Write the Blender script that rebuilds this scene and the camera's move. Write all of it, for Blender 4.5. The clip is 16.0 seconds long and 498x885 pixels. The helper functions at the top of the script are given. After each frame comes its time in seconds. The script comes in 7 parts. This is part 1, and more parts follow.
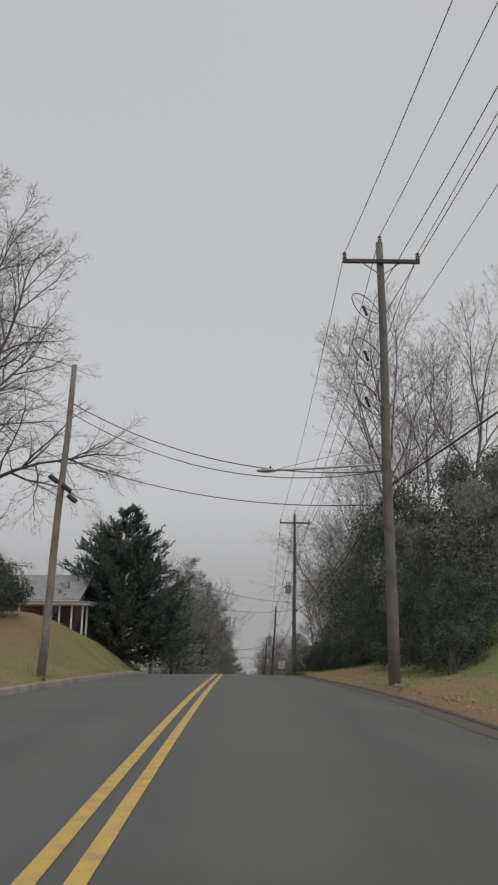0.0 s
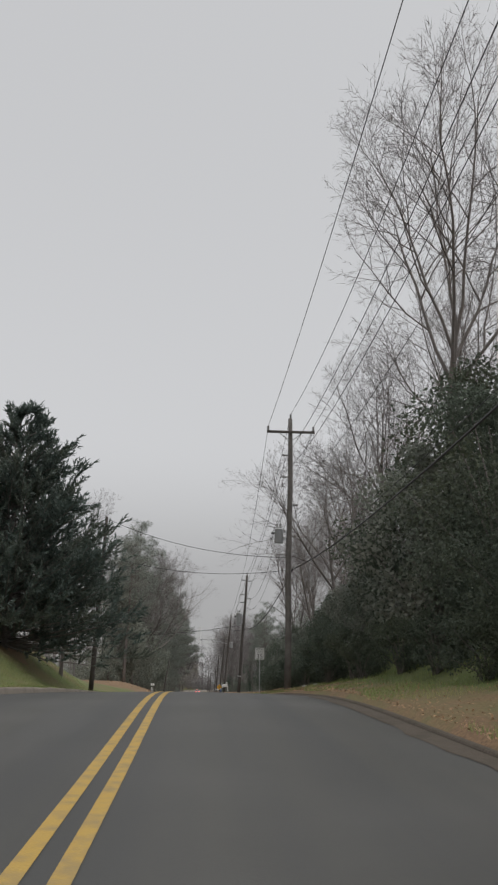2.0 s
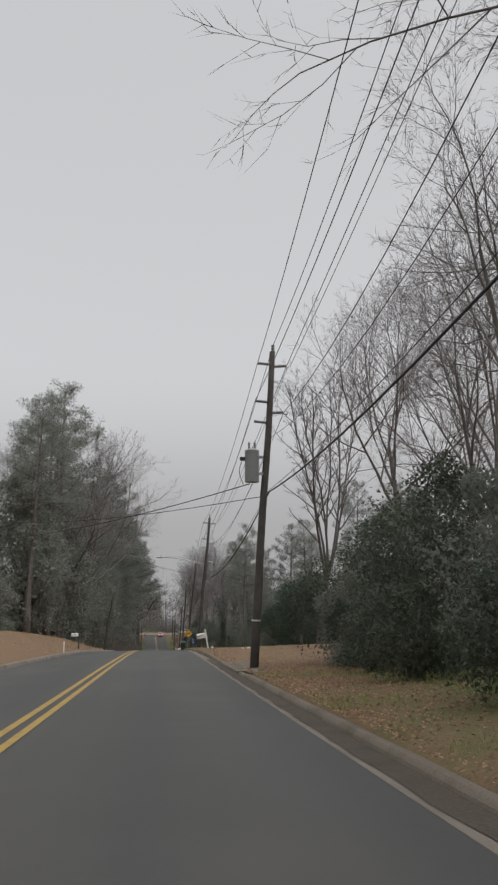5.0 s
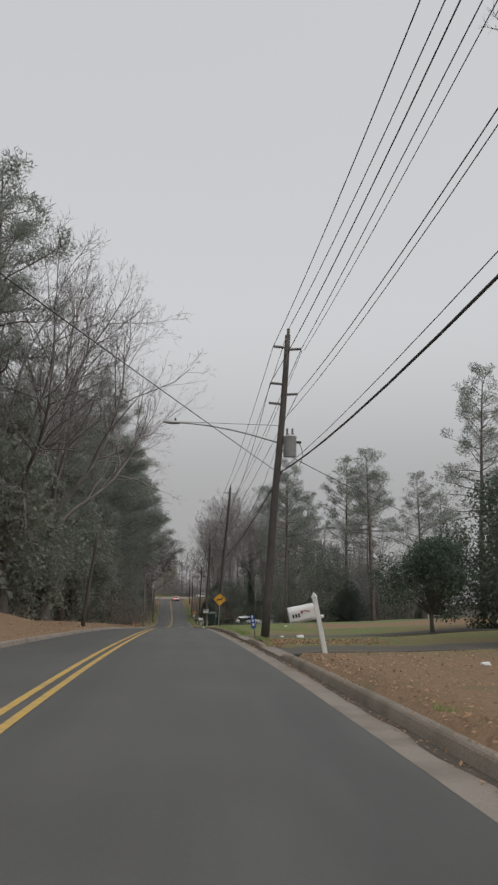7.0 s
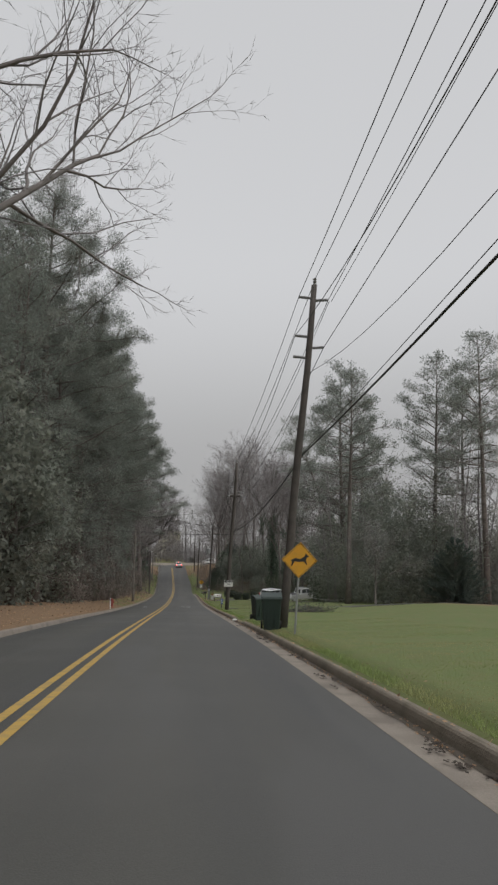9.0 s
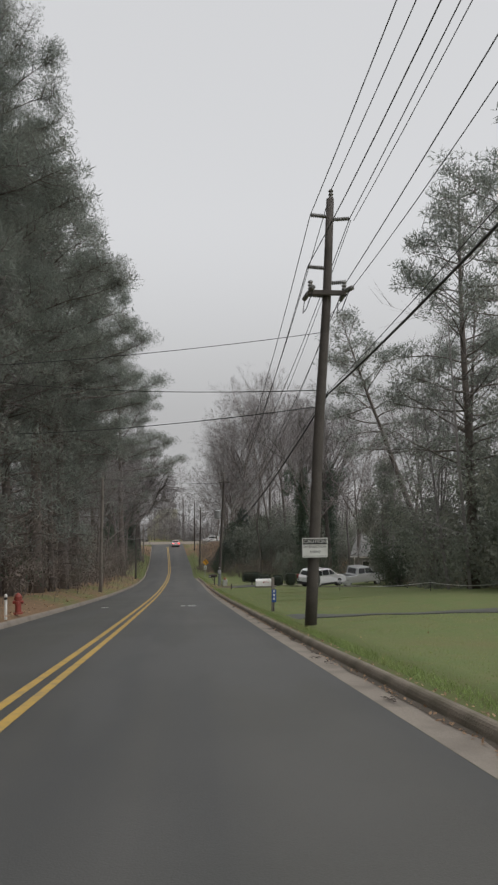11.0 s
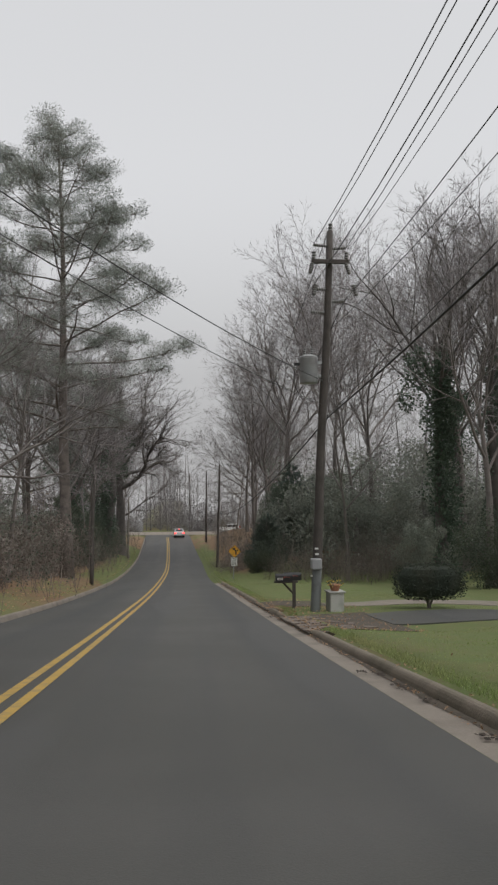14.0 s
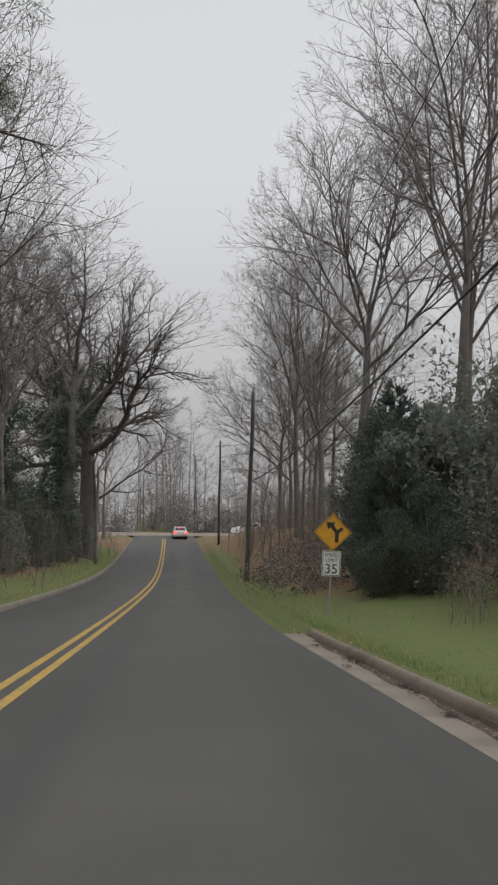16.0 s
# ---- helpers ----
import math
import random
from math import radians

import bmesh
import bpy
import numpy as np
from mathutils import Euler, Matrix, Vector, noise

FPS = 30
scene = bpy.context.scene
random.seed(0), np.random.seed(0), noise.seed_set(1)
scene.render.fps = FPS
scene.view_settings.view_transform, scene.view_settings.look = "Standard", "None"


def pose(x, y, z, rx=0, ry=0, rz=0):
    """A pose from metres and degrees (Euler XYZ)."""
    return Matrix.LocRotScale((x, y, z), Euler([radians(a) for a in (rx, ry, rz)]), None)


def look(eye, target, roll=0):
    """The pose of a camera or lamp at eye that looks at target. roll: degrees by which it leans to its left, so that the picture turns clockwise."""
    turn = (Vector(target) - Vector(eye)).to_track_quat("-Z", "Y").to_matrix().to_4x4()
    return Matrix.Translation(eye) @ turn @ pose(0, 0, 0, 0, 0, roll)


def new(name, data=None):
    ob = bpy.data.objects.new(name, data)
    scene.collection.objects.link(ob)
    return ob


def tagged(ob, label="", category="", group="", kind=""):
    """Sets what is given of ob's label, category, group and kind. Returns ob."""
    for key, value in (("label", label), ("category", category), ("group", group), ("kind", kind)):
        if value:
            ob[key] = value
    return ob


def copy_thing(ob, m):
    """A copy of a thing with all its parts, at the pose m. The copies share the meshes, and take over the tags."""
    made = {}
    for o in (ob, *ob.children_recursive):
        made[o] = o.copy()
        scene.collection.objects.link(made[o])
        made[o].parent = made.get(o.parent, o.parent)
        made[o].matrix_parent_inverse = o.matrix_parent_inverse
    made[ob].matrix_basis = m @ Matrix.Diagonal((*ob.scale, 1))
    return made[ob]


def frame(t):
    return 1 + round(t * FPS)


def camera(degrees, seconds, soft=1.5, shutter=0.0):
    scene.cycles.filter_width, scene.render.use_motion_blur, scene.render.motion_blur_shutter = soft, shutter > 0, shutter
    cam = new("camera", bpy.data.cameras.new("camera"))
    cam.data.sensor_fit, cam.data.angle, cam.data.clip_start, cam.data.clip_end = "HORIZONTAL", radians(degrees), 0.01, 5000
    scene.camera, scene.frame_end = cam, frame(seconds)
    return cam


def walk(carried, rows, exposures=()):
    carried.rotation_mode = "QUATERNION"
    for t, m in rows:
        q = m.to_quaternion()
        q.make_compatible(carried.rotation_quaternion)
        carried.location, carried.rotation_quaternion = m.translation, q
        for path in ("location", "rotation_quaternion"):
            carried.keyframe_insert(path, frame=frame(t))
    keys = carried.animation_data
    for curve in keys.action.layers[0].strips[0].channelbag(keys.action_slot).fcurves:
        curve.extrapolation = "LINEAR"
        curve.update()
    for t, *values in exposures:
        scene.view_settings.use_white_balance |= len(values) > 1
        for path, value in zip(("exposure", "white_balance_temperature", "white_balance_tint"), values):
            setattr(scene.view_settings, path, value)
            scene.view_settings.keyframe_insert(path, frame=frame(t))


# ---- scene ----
cam = camera(36.69, 16.0, soft=2.4)
PATH = [
    (0, pose(0.039, -0.000, 0.005, 104.132, 0, -0.156) @ pose(0, 0, 0, 0, 0, 0.584)),
    (0.5, pose(-0.072, 5.446, 0.015, 103.769, 0, -0.611) @ pose(0, 0, 0, 0, 0, 0.734)),
    (1, pose(-0.175, 11.010, -0.029, 103.342, 0, -1.937) @ pose(0, 0, 0, 0, 0, 0.688)),
    (1.5, pose(-0.210, 16.978, -0.141, 103.055, 0, -2.805) @ pose(0, 0, 0, 0, 0, 0.685)),
    (2, pose(-0.258, 23.430, -0.321, 102.665, 0, -3.306) @ pose(0, 0, 0, 0, 0, 0.784)),
    (2.5, pose(-0.283, 30.389, -0.594, 102.020, 0, -3.951) @ pose(0, 0, 0, 0, 0, 0.788)),
    (3, pose(-0.269, 38.168, -0.965, 101.197, 0, -4.923) @ pose(0, 0, 0, 0, 0, 0.432)),
    (3.2, pose(-0.257, 41.296, -1.129, 100.864, 0, -5.316) @ pose(0, 0, 0, 0, 0, 0.162)),
    (5.3, pose(0.359, 74.242, -4.406, 98.102, 0, -6.195) @ pose(0, 0, 0, 0, 0, 0.119)),
    (5.5, pose(0.347, 77.820, -4.743, 97.903, 0, -6.021) @ pose(0, 0, 0, 0, 0, 0.139)),
    (6, pose(0.303, 86.759, -5.598, 97.193, 0, -5.504) @ pose(0, 0, 0, 0, 0, 0.262)),
    (6.5, pose(0.233, 95.916, -6.475, 96.446, 0, -5.208) @ pose(0, 0, 0, 0, 0, 0.425)),
    (7, pose(0.154, 105.175, -7.394, 95.783, 0, -5.070) @ pose(0, 0, 0, 0, 0, 0.229)),
    (7.5, pose(0.084, 114.705, -8.355, 95.166, 0, -4.969) @ pose(0, 0, 0, 0, 0, 0.457)),
    (8, pose(0.018, 123.960, -9.370, 94.574, 0, -4.869) @ pose(0, 0, 0, 0, 0, 0.861)),
    (8.2, pose(-0.006, 127.655, -9.784, 94.330, 0, -4.840) @ pose(0, 0, 0, 0, 0, 0.833)),
    (10.3, pose(-0.033, 167.341, -14.858, 92.384, 0, -5.092) @ pose(0, 0, 0, 0, 0, 0.465)),
    (10.5, pose(-0.029, 170.740, -15.357, 92.288, 0, -5.141) @ pose(0, 0, 0, 0, 0, 0.161)),
    (11, pose(-0.012, 179.148, -16.610, 92.120, 0, -5.159) @ pose(0, 0, 0, 0, 0, -0.296)),
    (11.5, pose(0.010, 187.842, -17.871, 92.026, 0, -5.118) @ pose(0, 0, 0, 0, 0, -0.590)),
    (12, pose(0.017, 196.723, -19.127, 92.046, 0, -4.958) @ pose(0, 0, 0, 0, 0, -0.426)),
    (12.5, pose(0.009, 205.693, -20.368, 92.144, 0, -4.767) @ pose(0, 0, 0, 0, 0, -0.178)),
    (13, pose(0.003, 214.558, -21.592, 92.276, 0, -4.742) @ pose(0, 0, 0, 0, 0, -0.266)),
    (13.5, pose(0.007, 223.296, -22.805, 92.333, 0, -4.699) @ pose(0, 0, 0, 0, 0, -0.147)),
    (14, pose(-0.002, 232.026, -24.003, 92.363, 0, -4.705) @ pose(0, 0, 0, 0, 0, -0.196)),
    (14.5, pose(-0.016, 240.909, -25.181, 92.516, 0, -4.656) @ pose(0, 0, 0, 0, 0, 0.017)),
    (15, pose(-0.014, 249.992, -26.329, 92.759, 0, -4.565) @ pose(0, 0, 0, 0, 0, 0.109)),
    (15.5, pose(-0.015, 259.110, -27.460, 93.031, 0, -4.386) @ pose(0, 0, 0, 0, 0, 0.370)),
    (16, pose(-0.018, 268.373, -28.569, 93.470, 0, -4.289) @ pose(0, 0, 0, 0, 0, 0.663)),
]
walk(cam, PATH, [(0, -0.2), (3, 0.0), (6, -0.05), (8, -0.02), (10.4, 0.02), (11, 0.12), (12.5, 0.18), (16, 0.2)])

# ---------------------------------------------------------------- light
world = bpy.data.worlds.new("overcast_world")
scene.world = world
world.use_nodes = True
wn, wl = world.node_tree.nodes, world.node_tree.links
wn.clear()
w_out = wn.new("ShaderNodeOutputWorld")
sky = wn.new("ShaderNodeTexSky")
sky.sky_type = "NISHITA"
sky.sun_disc = False
sky.sun_elevation, sky.sun_rotation = radians(56), radians(139)
sky.air_density, sky.dust_density = 1.0, 6.0
grey = wn.new("ShaderNodeHueSaturation")
grey.inputs["Saturation"].default_value = 0.08
bg_sky = wn.new("ShaderNodeBackground")
bg_sky.inputs["Strength"].default_value = 0.05
bg_cloud = wn.new("ShaderNodeBackground")
bg_cloud.inputs["Color"].default_value = (0.515, 0.520, 0.535, 1)
bg_cloud.inputs["Strength"].default_value = 0.92
both = wn.new("ShaderNodeAddShader")
wl.new(sky.outputs["Color"], grey.inputs["Color"])
wl.new(grey.outputs["Color"], bg_sky.inputs["Color"])
wl.new(bg_sky.outputs[0], both.inputs[0])
wl.new(bg_cloud.outputs[0], both.inputs[1])
wl.new(both.outputs[0], w_out.inputs["Surface"])

sun_data = bpy.data.lights.new("sun", "SUN")
sun_data.energy, sun_data.angle, sun_data.color = 0.5, radians(40), (1.0, 0.97, 0.93)
sun = new("sun", sun_data)
sun.matrix_world = look((0, 0, 60), (-26, 30, 0))


# ---------------------------------------------------------------- materials
def material(name, color, rough=0.8, metal=0.0, vary=0.25, scale=6.0, fine=60.0, bump=0.0, tint=None, mottled=0.0, coat=0.0, thin=0.0):
    """A surface with two scales of variation: soft stains and fine grain; tint is the stain's colour."""
    m = bpy.data.materials.new(name)
    m.use_nodes = True
    n, l = m.node_tree.nodes, m.node_tree.links
    b = n["Principled BSDF"]
    b.inputs["Roughness"].default_value = rough
    b.inputs["Metallic"].default_value = metal
    b.inputs["Coat Weight"].default_value = coat
    geo = n.new("ShaderNodeNewGeometry")
    big = n.new("ShaderNodeTexNoise")
    big.inputs["Scale"].default_value, big.inputs["Detail"].default_value = scale, 5
    small = n.new("ShaderNodeTexNoise")
    small.inputs["Scale"].default_value, small.inputs["Detail"].default_value = fine, 3
    for tex in (big, small):
        l.new(geo.outputs["Position"], tex.inputs["Vector"])
    dark = n.new("ShaderNodeMix")
    dark.data_type = "RGBA"
    dark.inputs["A"].default_value = (*[c * (1 - vary) for c in color], 1)
    dark.inputs["B"].default_value = (*[min(1, c * (1 + vary)) for c in color], 1)
    l.new(small.outputs["Fac"], dark.inputs["Factor"])
    out = dark.outputs["Result"]
    if tint:
        ramp = n.new("ShaderNodeMapRange")
        ramp.inputs["From Min"].default_value, ramp.inputs["From Max"].default_value = 0.45, 0.68
        ramp.inputs["To Max"].default_value = 0.85
        l.new(big.outputs["Fac"], ramp.inputs["Value"])
        stain = n.new("ShaderNodeMix")
        stain.data_type = "RGBA"
        l.new(ramp.outputs["Result"], stain.inputs["Factor"])
        l.new(out, stain.inputs["A"])
        stain.inputs["B"].default_value = (*tint, 1)
        out = stain.outputs["Result"]
    if mottled:
        shift = n.new("ShaderNodeHueSaturation")
        rnd = n.new("ShaderNodeMapRange")
        rnd.inputs["To Min"].default_value, rnd.inputs["To Max"].default_value = 1 - mottled, 1 + mottled
        l.new(geo.outputs["Random Per Island"], rnd.inputs["Value"])
        l.new(rnd.outputs["Result"], shift.inputs["Value"])
        l.new(out, shift.inputs["Color"])
        out = shift.outputs["Color"]
    l.new(out, b.inputs["Base Color"])
    if thin:
        passing, share, both_ways = n.new("ShaderNodeBsdfTranslucent"), n.new("ShaderNodeHueSaturation"), n.new("ShaderNodeAddShader")
        share.inputs["Value"].default_value = thin
        l.new(out, share.inputs["Color"])
        l.new(share.outputs["Color"], passing.inputs["Color"])
        l.new(b.outputs[0], both_ways.inputs[0])
        l.new(passing.outputs[0], both_ways.inputs[1])
        l.new(both_ways.outputs[0], n["Material Output"].inputs["Surface"])
    if bump:
        bm_node = n.new("ShaderNodeBump")
        bm_node.inputs["Strength"].default_value, bm_node.inputs["Distance"].default_value = bump, 0.02
        l.new(small.outputs["Fac"], bm_node.inputs["Height"])
        l.new(bm_node.outputs["Normal"], b.inputs["Normal"])
    return m


def glow(name, color, strength):
    m = bpy.data.materials.new(name)
    m.use_nodes = True
    b = m.node_tree.nodes["Principled BSDF"]
    b.inputs["Base Color"].default_value = (*color, 1)
    b.inputs["Emission Color"].default_value = (*color, 1)
    b.inputs["Emission Strength"].default_value = strength
    return m


ASPHALT = material("worn_asphalt", (0.087, 0.086, 0.077), 0.66, vary=0.35, scale=0.35, fine=90, bump=0.18, tint=(0.11, 0.108, 0.10))
YELLOW = material("yellow_road_paint", (0.55, 0.36, 0.09), 0.75, vary=0.2, scale=5, fine=70, bump=0.2, tint=(0.36, 0.27, 0.13))
CONCRETE = material("stained_concrete", (0.29, 0.252, 0.212), 0.9, vary=0.25, scale=1.4, fine=45, bump=0.3, tint=(0.19, 0.165, 0.14))
CURB = material("weathered_curb", (0.245, 0.208, 0.165), 0.92, vary=0.35, scale=1.3, fine=40, bump=0.5, tint=(0.140, 0.122, 0.086))
BRICKDIRT = material("red_clay", (0.112, 0.092, 0.072), 0.95, vary=0.45, scale=2.0, fine=25, bump=0.6, tint=(0.080, 0.068, 0.050))
POLE = material("creosoted_pole_wood", (0.095, 0.083, 0.075), 0.9, vary=0.35, scale=2.5, fine=30, bump=0.5, tint=(0.068, 0.06, 0.055))
# Weathered wood of the first poles, paled further with fog in its colour.
HAZED_POLE = material("greying_hazed_pole_wood", (0.165, 0.152, 0.140), 0.9, vary=0.3, scale=2.2, fine=30, bump=0.5, tint=(0.115, 0.105, 0.096))
POLE_PALE = material("weathered_grey_pole_wood", (0.24, 0.215, 0.19), 0.9, vary=0.3, scale=2.0, fine=30, bump=0.5, tint=(0.15, 0.125, 0.105))
GALV = material("galvanised_steel", (0.42, 0.43, 0.44), 0.5, metal=0.6, vary=0.15, scale=4, fine=40)
TANK = material("grey_tank_paint", (0.36, 0.37, 0.38), 0.5, vary=0.1, scale=3, fine=20, tint=(0.29, 0.285, 0.28))
PORCELAIN = material("grey_insulator_polymer", (0.22, 0.215, 0.21), 0.4, vary=0.15)
WIRE = material("black_cable", (0.045, 0.045, 0.048), 0.6, vary=0.2)
# Darker copies of BARK and TWIG for trees left without painted-in haze.
UNHAZED_BARK = material("unhazed_dark_bark", (0.135, 0.122, 0.116), 0.95, vary=0.35, scale=2.0, fine=24, bump=0.7, tint=(0.09, 0.082, 0.078))
UNHAZED_TWIG = material("unhazed_dark_twigs", (0.165, 0.15, 0.148), 0.95, vary=0.25, scale=1.0, fine=8, mottled=0.25)
BARK = material("grey_brown_bark", (0.19, 0.17, 0.158), 0.95, vary=0.35, scale=2.0, fine=24, bump=0.7, tint=(0.14, 0.125, 0.115))
# Twigs paled so that their colour carries the haze over distant trees.
TWIG = material("haze_paled_twigs", (0.240, 0.224, 0.222), 0.95, vary=0.25, scale=1.0, fine=8, mottled=0.25)
PINEBARK = material("pine_bark", (0.168, 0.144, 0.130), 0.95, vary=0.4, scale=3.0, fine=14, bump=0.8, tint=(0.09, 0.078, 0.07))
NEEDLE = material("pine_needles", (0.124, 0.138, 0.121), 0.92, vary=0.2, scale=0.5, fine=6, mottled=0.25, tint=(0.138, 0.140, 0.122), thin=0.85)
# Paler copy of LEAF for taller and farther growth: haze put into the colour.
HAZED_LEAF = material("haze_paled_leaves", (0.134, 0.146, 0.124), 0.92, vary=0.2, scale=0.4, fine=5, mottled=0.18, tint=(0.142, 0.142, 0.116), thin=0.85)
CEDAR = material("cedar_foliage", (0.052, 0.070, 0.060), 0.75, vary=0.25, scale=0.5, fine=5, mottled=0.25, tint=(0.066, 0.074, 0.056), thin=0.8)
LEAF = material("evergreen_leaves", (0.064, 0.080, 0.060), 0.92, vary=0.3, scale=0.4, fine=5, mottled=0.3, tint=(0.070, 0.080, 0.050), thin=0.5)
IVY = material("ivy_leaves", (0.055, 0.076, 0.056), 0.92, vary=0.3, scale=0.6, fine=6, mottled=0.3, tint=(0.040, 0.060, 0.038), thin=0.8)
BRUSH = material("dry_brush", (0.225, 0.192, 0.168), 0.95, vary=0.3, scale=0.5, fine=5, mottled=0.35, tint=(0.12, 0.105, 0.085))
GRASS = material("winter_grass", (0.150, 0.195, 0.066), 0.8, vary=0.3, scale=0.3, fine=7, mottled=0.25, tint=(0.235, 0.215, 0.110), thin=0.85)
WETLEAF = material("wet_dark_leaves", (0.055, 0.042, 0.032), 0.92, vary=0.3, scale=2, fine=12, mottled=0.4)
DRYLEAF = material("fallen_leaves", (0.270, 0.175, 0.105), 0.85, vary=0.35, scale=0.7, fine=9, mottled=0.4, tint=(0.19, 0.125, 0.078), thin=0.6)
WHITE = material("white_paint", (0.74, 0.74, 0.72), 0.55, vary=0.06, scale=2.5, fine=30, tint=(0.60, 0.59, 0.56))
BLACK = material("black_paint", (0.03, 0.03, 0.032), 0.5, vary=0.2)
AGED_WHITE = material("weathered_white_paint", (0.47, 0.47, 0.45), 0.7, vary=0.12, scale=3.5, fine=30, tint=(0.33, 0.33, 0.31))
SIGN_WHITE = material("reflective_white_sheet", (0.72, 0.72, 0.70), 0.45, vary=0.05, scale=5, fine=30, tint=(0.62, 0.61, 0.58))
SIGN_YELLOW = material("reflective_amber_sheet", (0.72, 0.36, 0.035), 0.45, vary=0.08, scale=4, fine=30, tint=(0.60, 0.31, 0.05))
SIGN_BLUE = material("blue_sign_sheet", (0.035, 0.09, 0.30), 0.45, vary=0.1)
BIN = material("green_bin_plastic", (0.030, 0.048, 0.042), 0.5, vary=0.15, scale=3, fine=30)
RED = material("faded_red_paint", (0.34, 0.075, 0.06), 0.55, vary=0.15, scale=8, fine=50, tint=(0.25, 0.08, 0.06))
CARWHITE = material("white_car_paint", (0.80, 0.81, 0.81), 0.3, vary=0.03, scale=2, fine=20, coat=0.6)
CARSILVER = material("silver_car_paint", (0.45, 0.46, 0.46), 0.3, metal=0.4, vary=0.04, scale=2, fine=20, coat=0.6)
GLASS = material("dark_car_glass", (0.025, 0.028, 0.03), 0.08, vary=0.1, coat=0.5)
RUBBER = material("tyre_rubber", (0.03, 0.03, 0.03), 0.8, vary=0.2)
LAMPRED = material("red_lamp_lens", (0.45, 0.02, 0.02), 0.3, vary=0.1)
HEDGE = material("clipped_hedge_leaves", (0.034, 0.044, 0.032), 0.92, vary=0.25, scale=2.0, fine=12, mottled=0.4, tint=(0.045, 0.05, 0.034), thin=0.6)
GUARD = material("grey_guard_plastic", (0.185, 0.197, 0.202), 0.75, vary=0.15, scale=3, fine=30, tint=(0.12, 0.125, 0.125))
SLABS = material("broken_stained_concrete", (0.235, 0.195, 0.165), 0.92, vary=0.25, scale=3.0, fine=40, bump=0.4, tint=(0.155, 0.125, 0.10))
LIT_RED = glow("lit_tail_lamp", (0.95, 0.05, 0.04), 3.0)
LIT_WARM = glow("lit_porch_lamp", (1.0, 0.72, 0.40), 5.0)
SIDING = material("grey_green_siding", (0.27, 0.28, 0.26), 0.75, vary=0.08, scale=1.5, fine=30, tint=(0.22, 0.23, 0.21))
ROOF = material("grey_shingle", (0.27, 0.265, 0.26), 0.95, vary=0.25, scale=1.2, fine=25, bump=0.4, tint=(0.19, 0.19, 0.185))
BRICK = material("red_brown_brick", (0.21, 0.135, 0.105), 0.9, vary=0.3, scale=2, fine=16, bump=0.4, tint=(0.15, 0.10, 0.085))
TERRACOTTA = material("terracotta", (0.38, 0.18, 0.11), 0.85, vary=0.15)
PETAL = material("yellow_petals", (0.65, 0.50, 0.12), 0.7, vary=0.2, mottled=0.3)


def ground_material():
    """Lawn, leaf litter and bare clay, mixed by the land cover attribute."""
    m = bpy.data.materials.new("ground_cover")
    m.use_nodes = True
    n, l = m.node_tree.nodes, m.node_tree.links
    b = n["Principled BSDF"]
    b.inputs["Roughness"].default_value = 0.95
    geo = n.new("ShaderNodeNewGeometry")

    def noise_tex(scale, detail):
        t = n.new("ShaderNodeTexNoise")
        t.inputs["Scale"].default_value, t.inputs["Detail"].default_value = scale, detail
        l.new(geo.outputs["Position"], t.inputs["Vector"])
        return t.outputs["Fac"]

    def blend(fac, a, c):
        x = n.new("ShaderNodeMix")
        x.data_type = "RGBA"
        l.new(fac, x.inputs["Factor"])
        for socket, v in (("A", a), ("B", c)):
            if isinstance(v, tuple):
                x.inputs[socket].default_value = (*v, 1)
            else:
                l.new(v, x.inputs[socket])
        return x.outputs["Result"]

    def ramp(v, lo, hi):
        r = n.new("ShaderNodeMapRange")
        r.inputs["From Min"].default_value, r.inputs["From Max"].default_value = lo, hi
        l.new(v, r.inputs["Value"])
        return r.outputs["Result"]

    coarse, mid, fine = noise_tex(0.22, 4), noise_tex(1.6, 5), noise_tex(14, 4)
    grass = blend(ramp(mid, 0.35, 0.7), (0.120, 0.164, 0.050), (0.182, 0.160, 0.070))
    grass = blend(ramp(fine, 0.3, 0.75), grass, (0.146, 0.186, 0.062))
    litter = blend(ramp(fine, 0.32, 0.7), (0.195, 0.124, 0.072), (0.275, 0.175, 0.098))
    cells = n.new("ShaderNodeTexVoronoi")
    cells.inputs["Scale"].default_value = 26.0
    l.new(geo.outputs["Position"], cells.inputs["Vector"])
    tone = n.new("ShaderNodeSeparateColor")
    l.new(cells.outputs["Color"], tone.inputs["Color"])
    litter = blend(ramp(tone.outputs[0], 0.45, 1.25), litter, (0.300, 0.190, 0.105))
    litter = blend(ramp(tone.outputs[1], 0.7, 1.2), litter, (0.115, 0.075, 0.048))
    litter = blend(ramp(mid, 0.55, 0.8), litter, (0.150, 0.125, 0.065))
    cover = n.new("ShaderNodeAttribute")
    cover.attribute_name = "cover"
    add = n.new("ShaderNodeMath")
    add.operation = "ADD"
    l.new(cover.outputs["Fac"], add.inputs[0])
    l.new(coarse, add.inputs[1])
    add2 = n.new("ShaderNodeMath")
    add2.operation = "MULTIPLY_ADD"
    l.new(mid, add2.inputs[0])
    add2.inputs[1].default_value = 0.5
    l.new(add.outputs[0], add2.inputs[2])
    l.new(blend(ramp(add2.outputs[0], 1.05, 1.45), litter, grass), b.inputs["Base Color"])
    bump = n.new("ShaderNodeBump")
    bump.inputs["Strength"].default_value, bump.inputs["Distance"].default_value = 0.5, 0.03
    l.new(fine, bump.inputs["Height"])
    l.new(bump.outputs["Normal"], b.inputs["Normal"])
    return m


GROUND = ground_material()


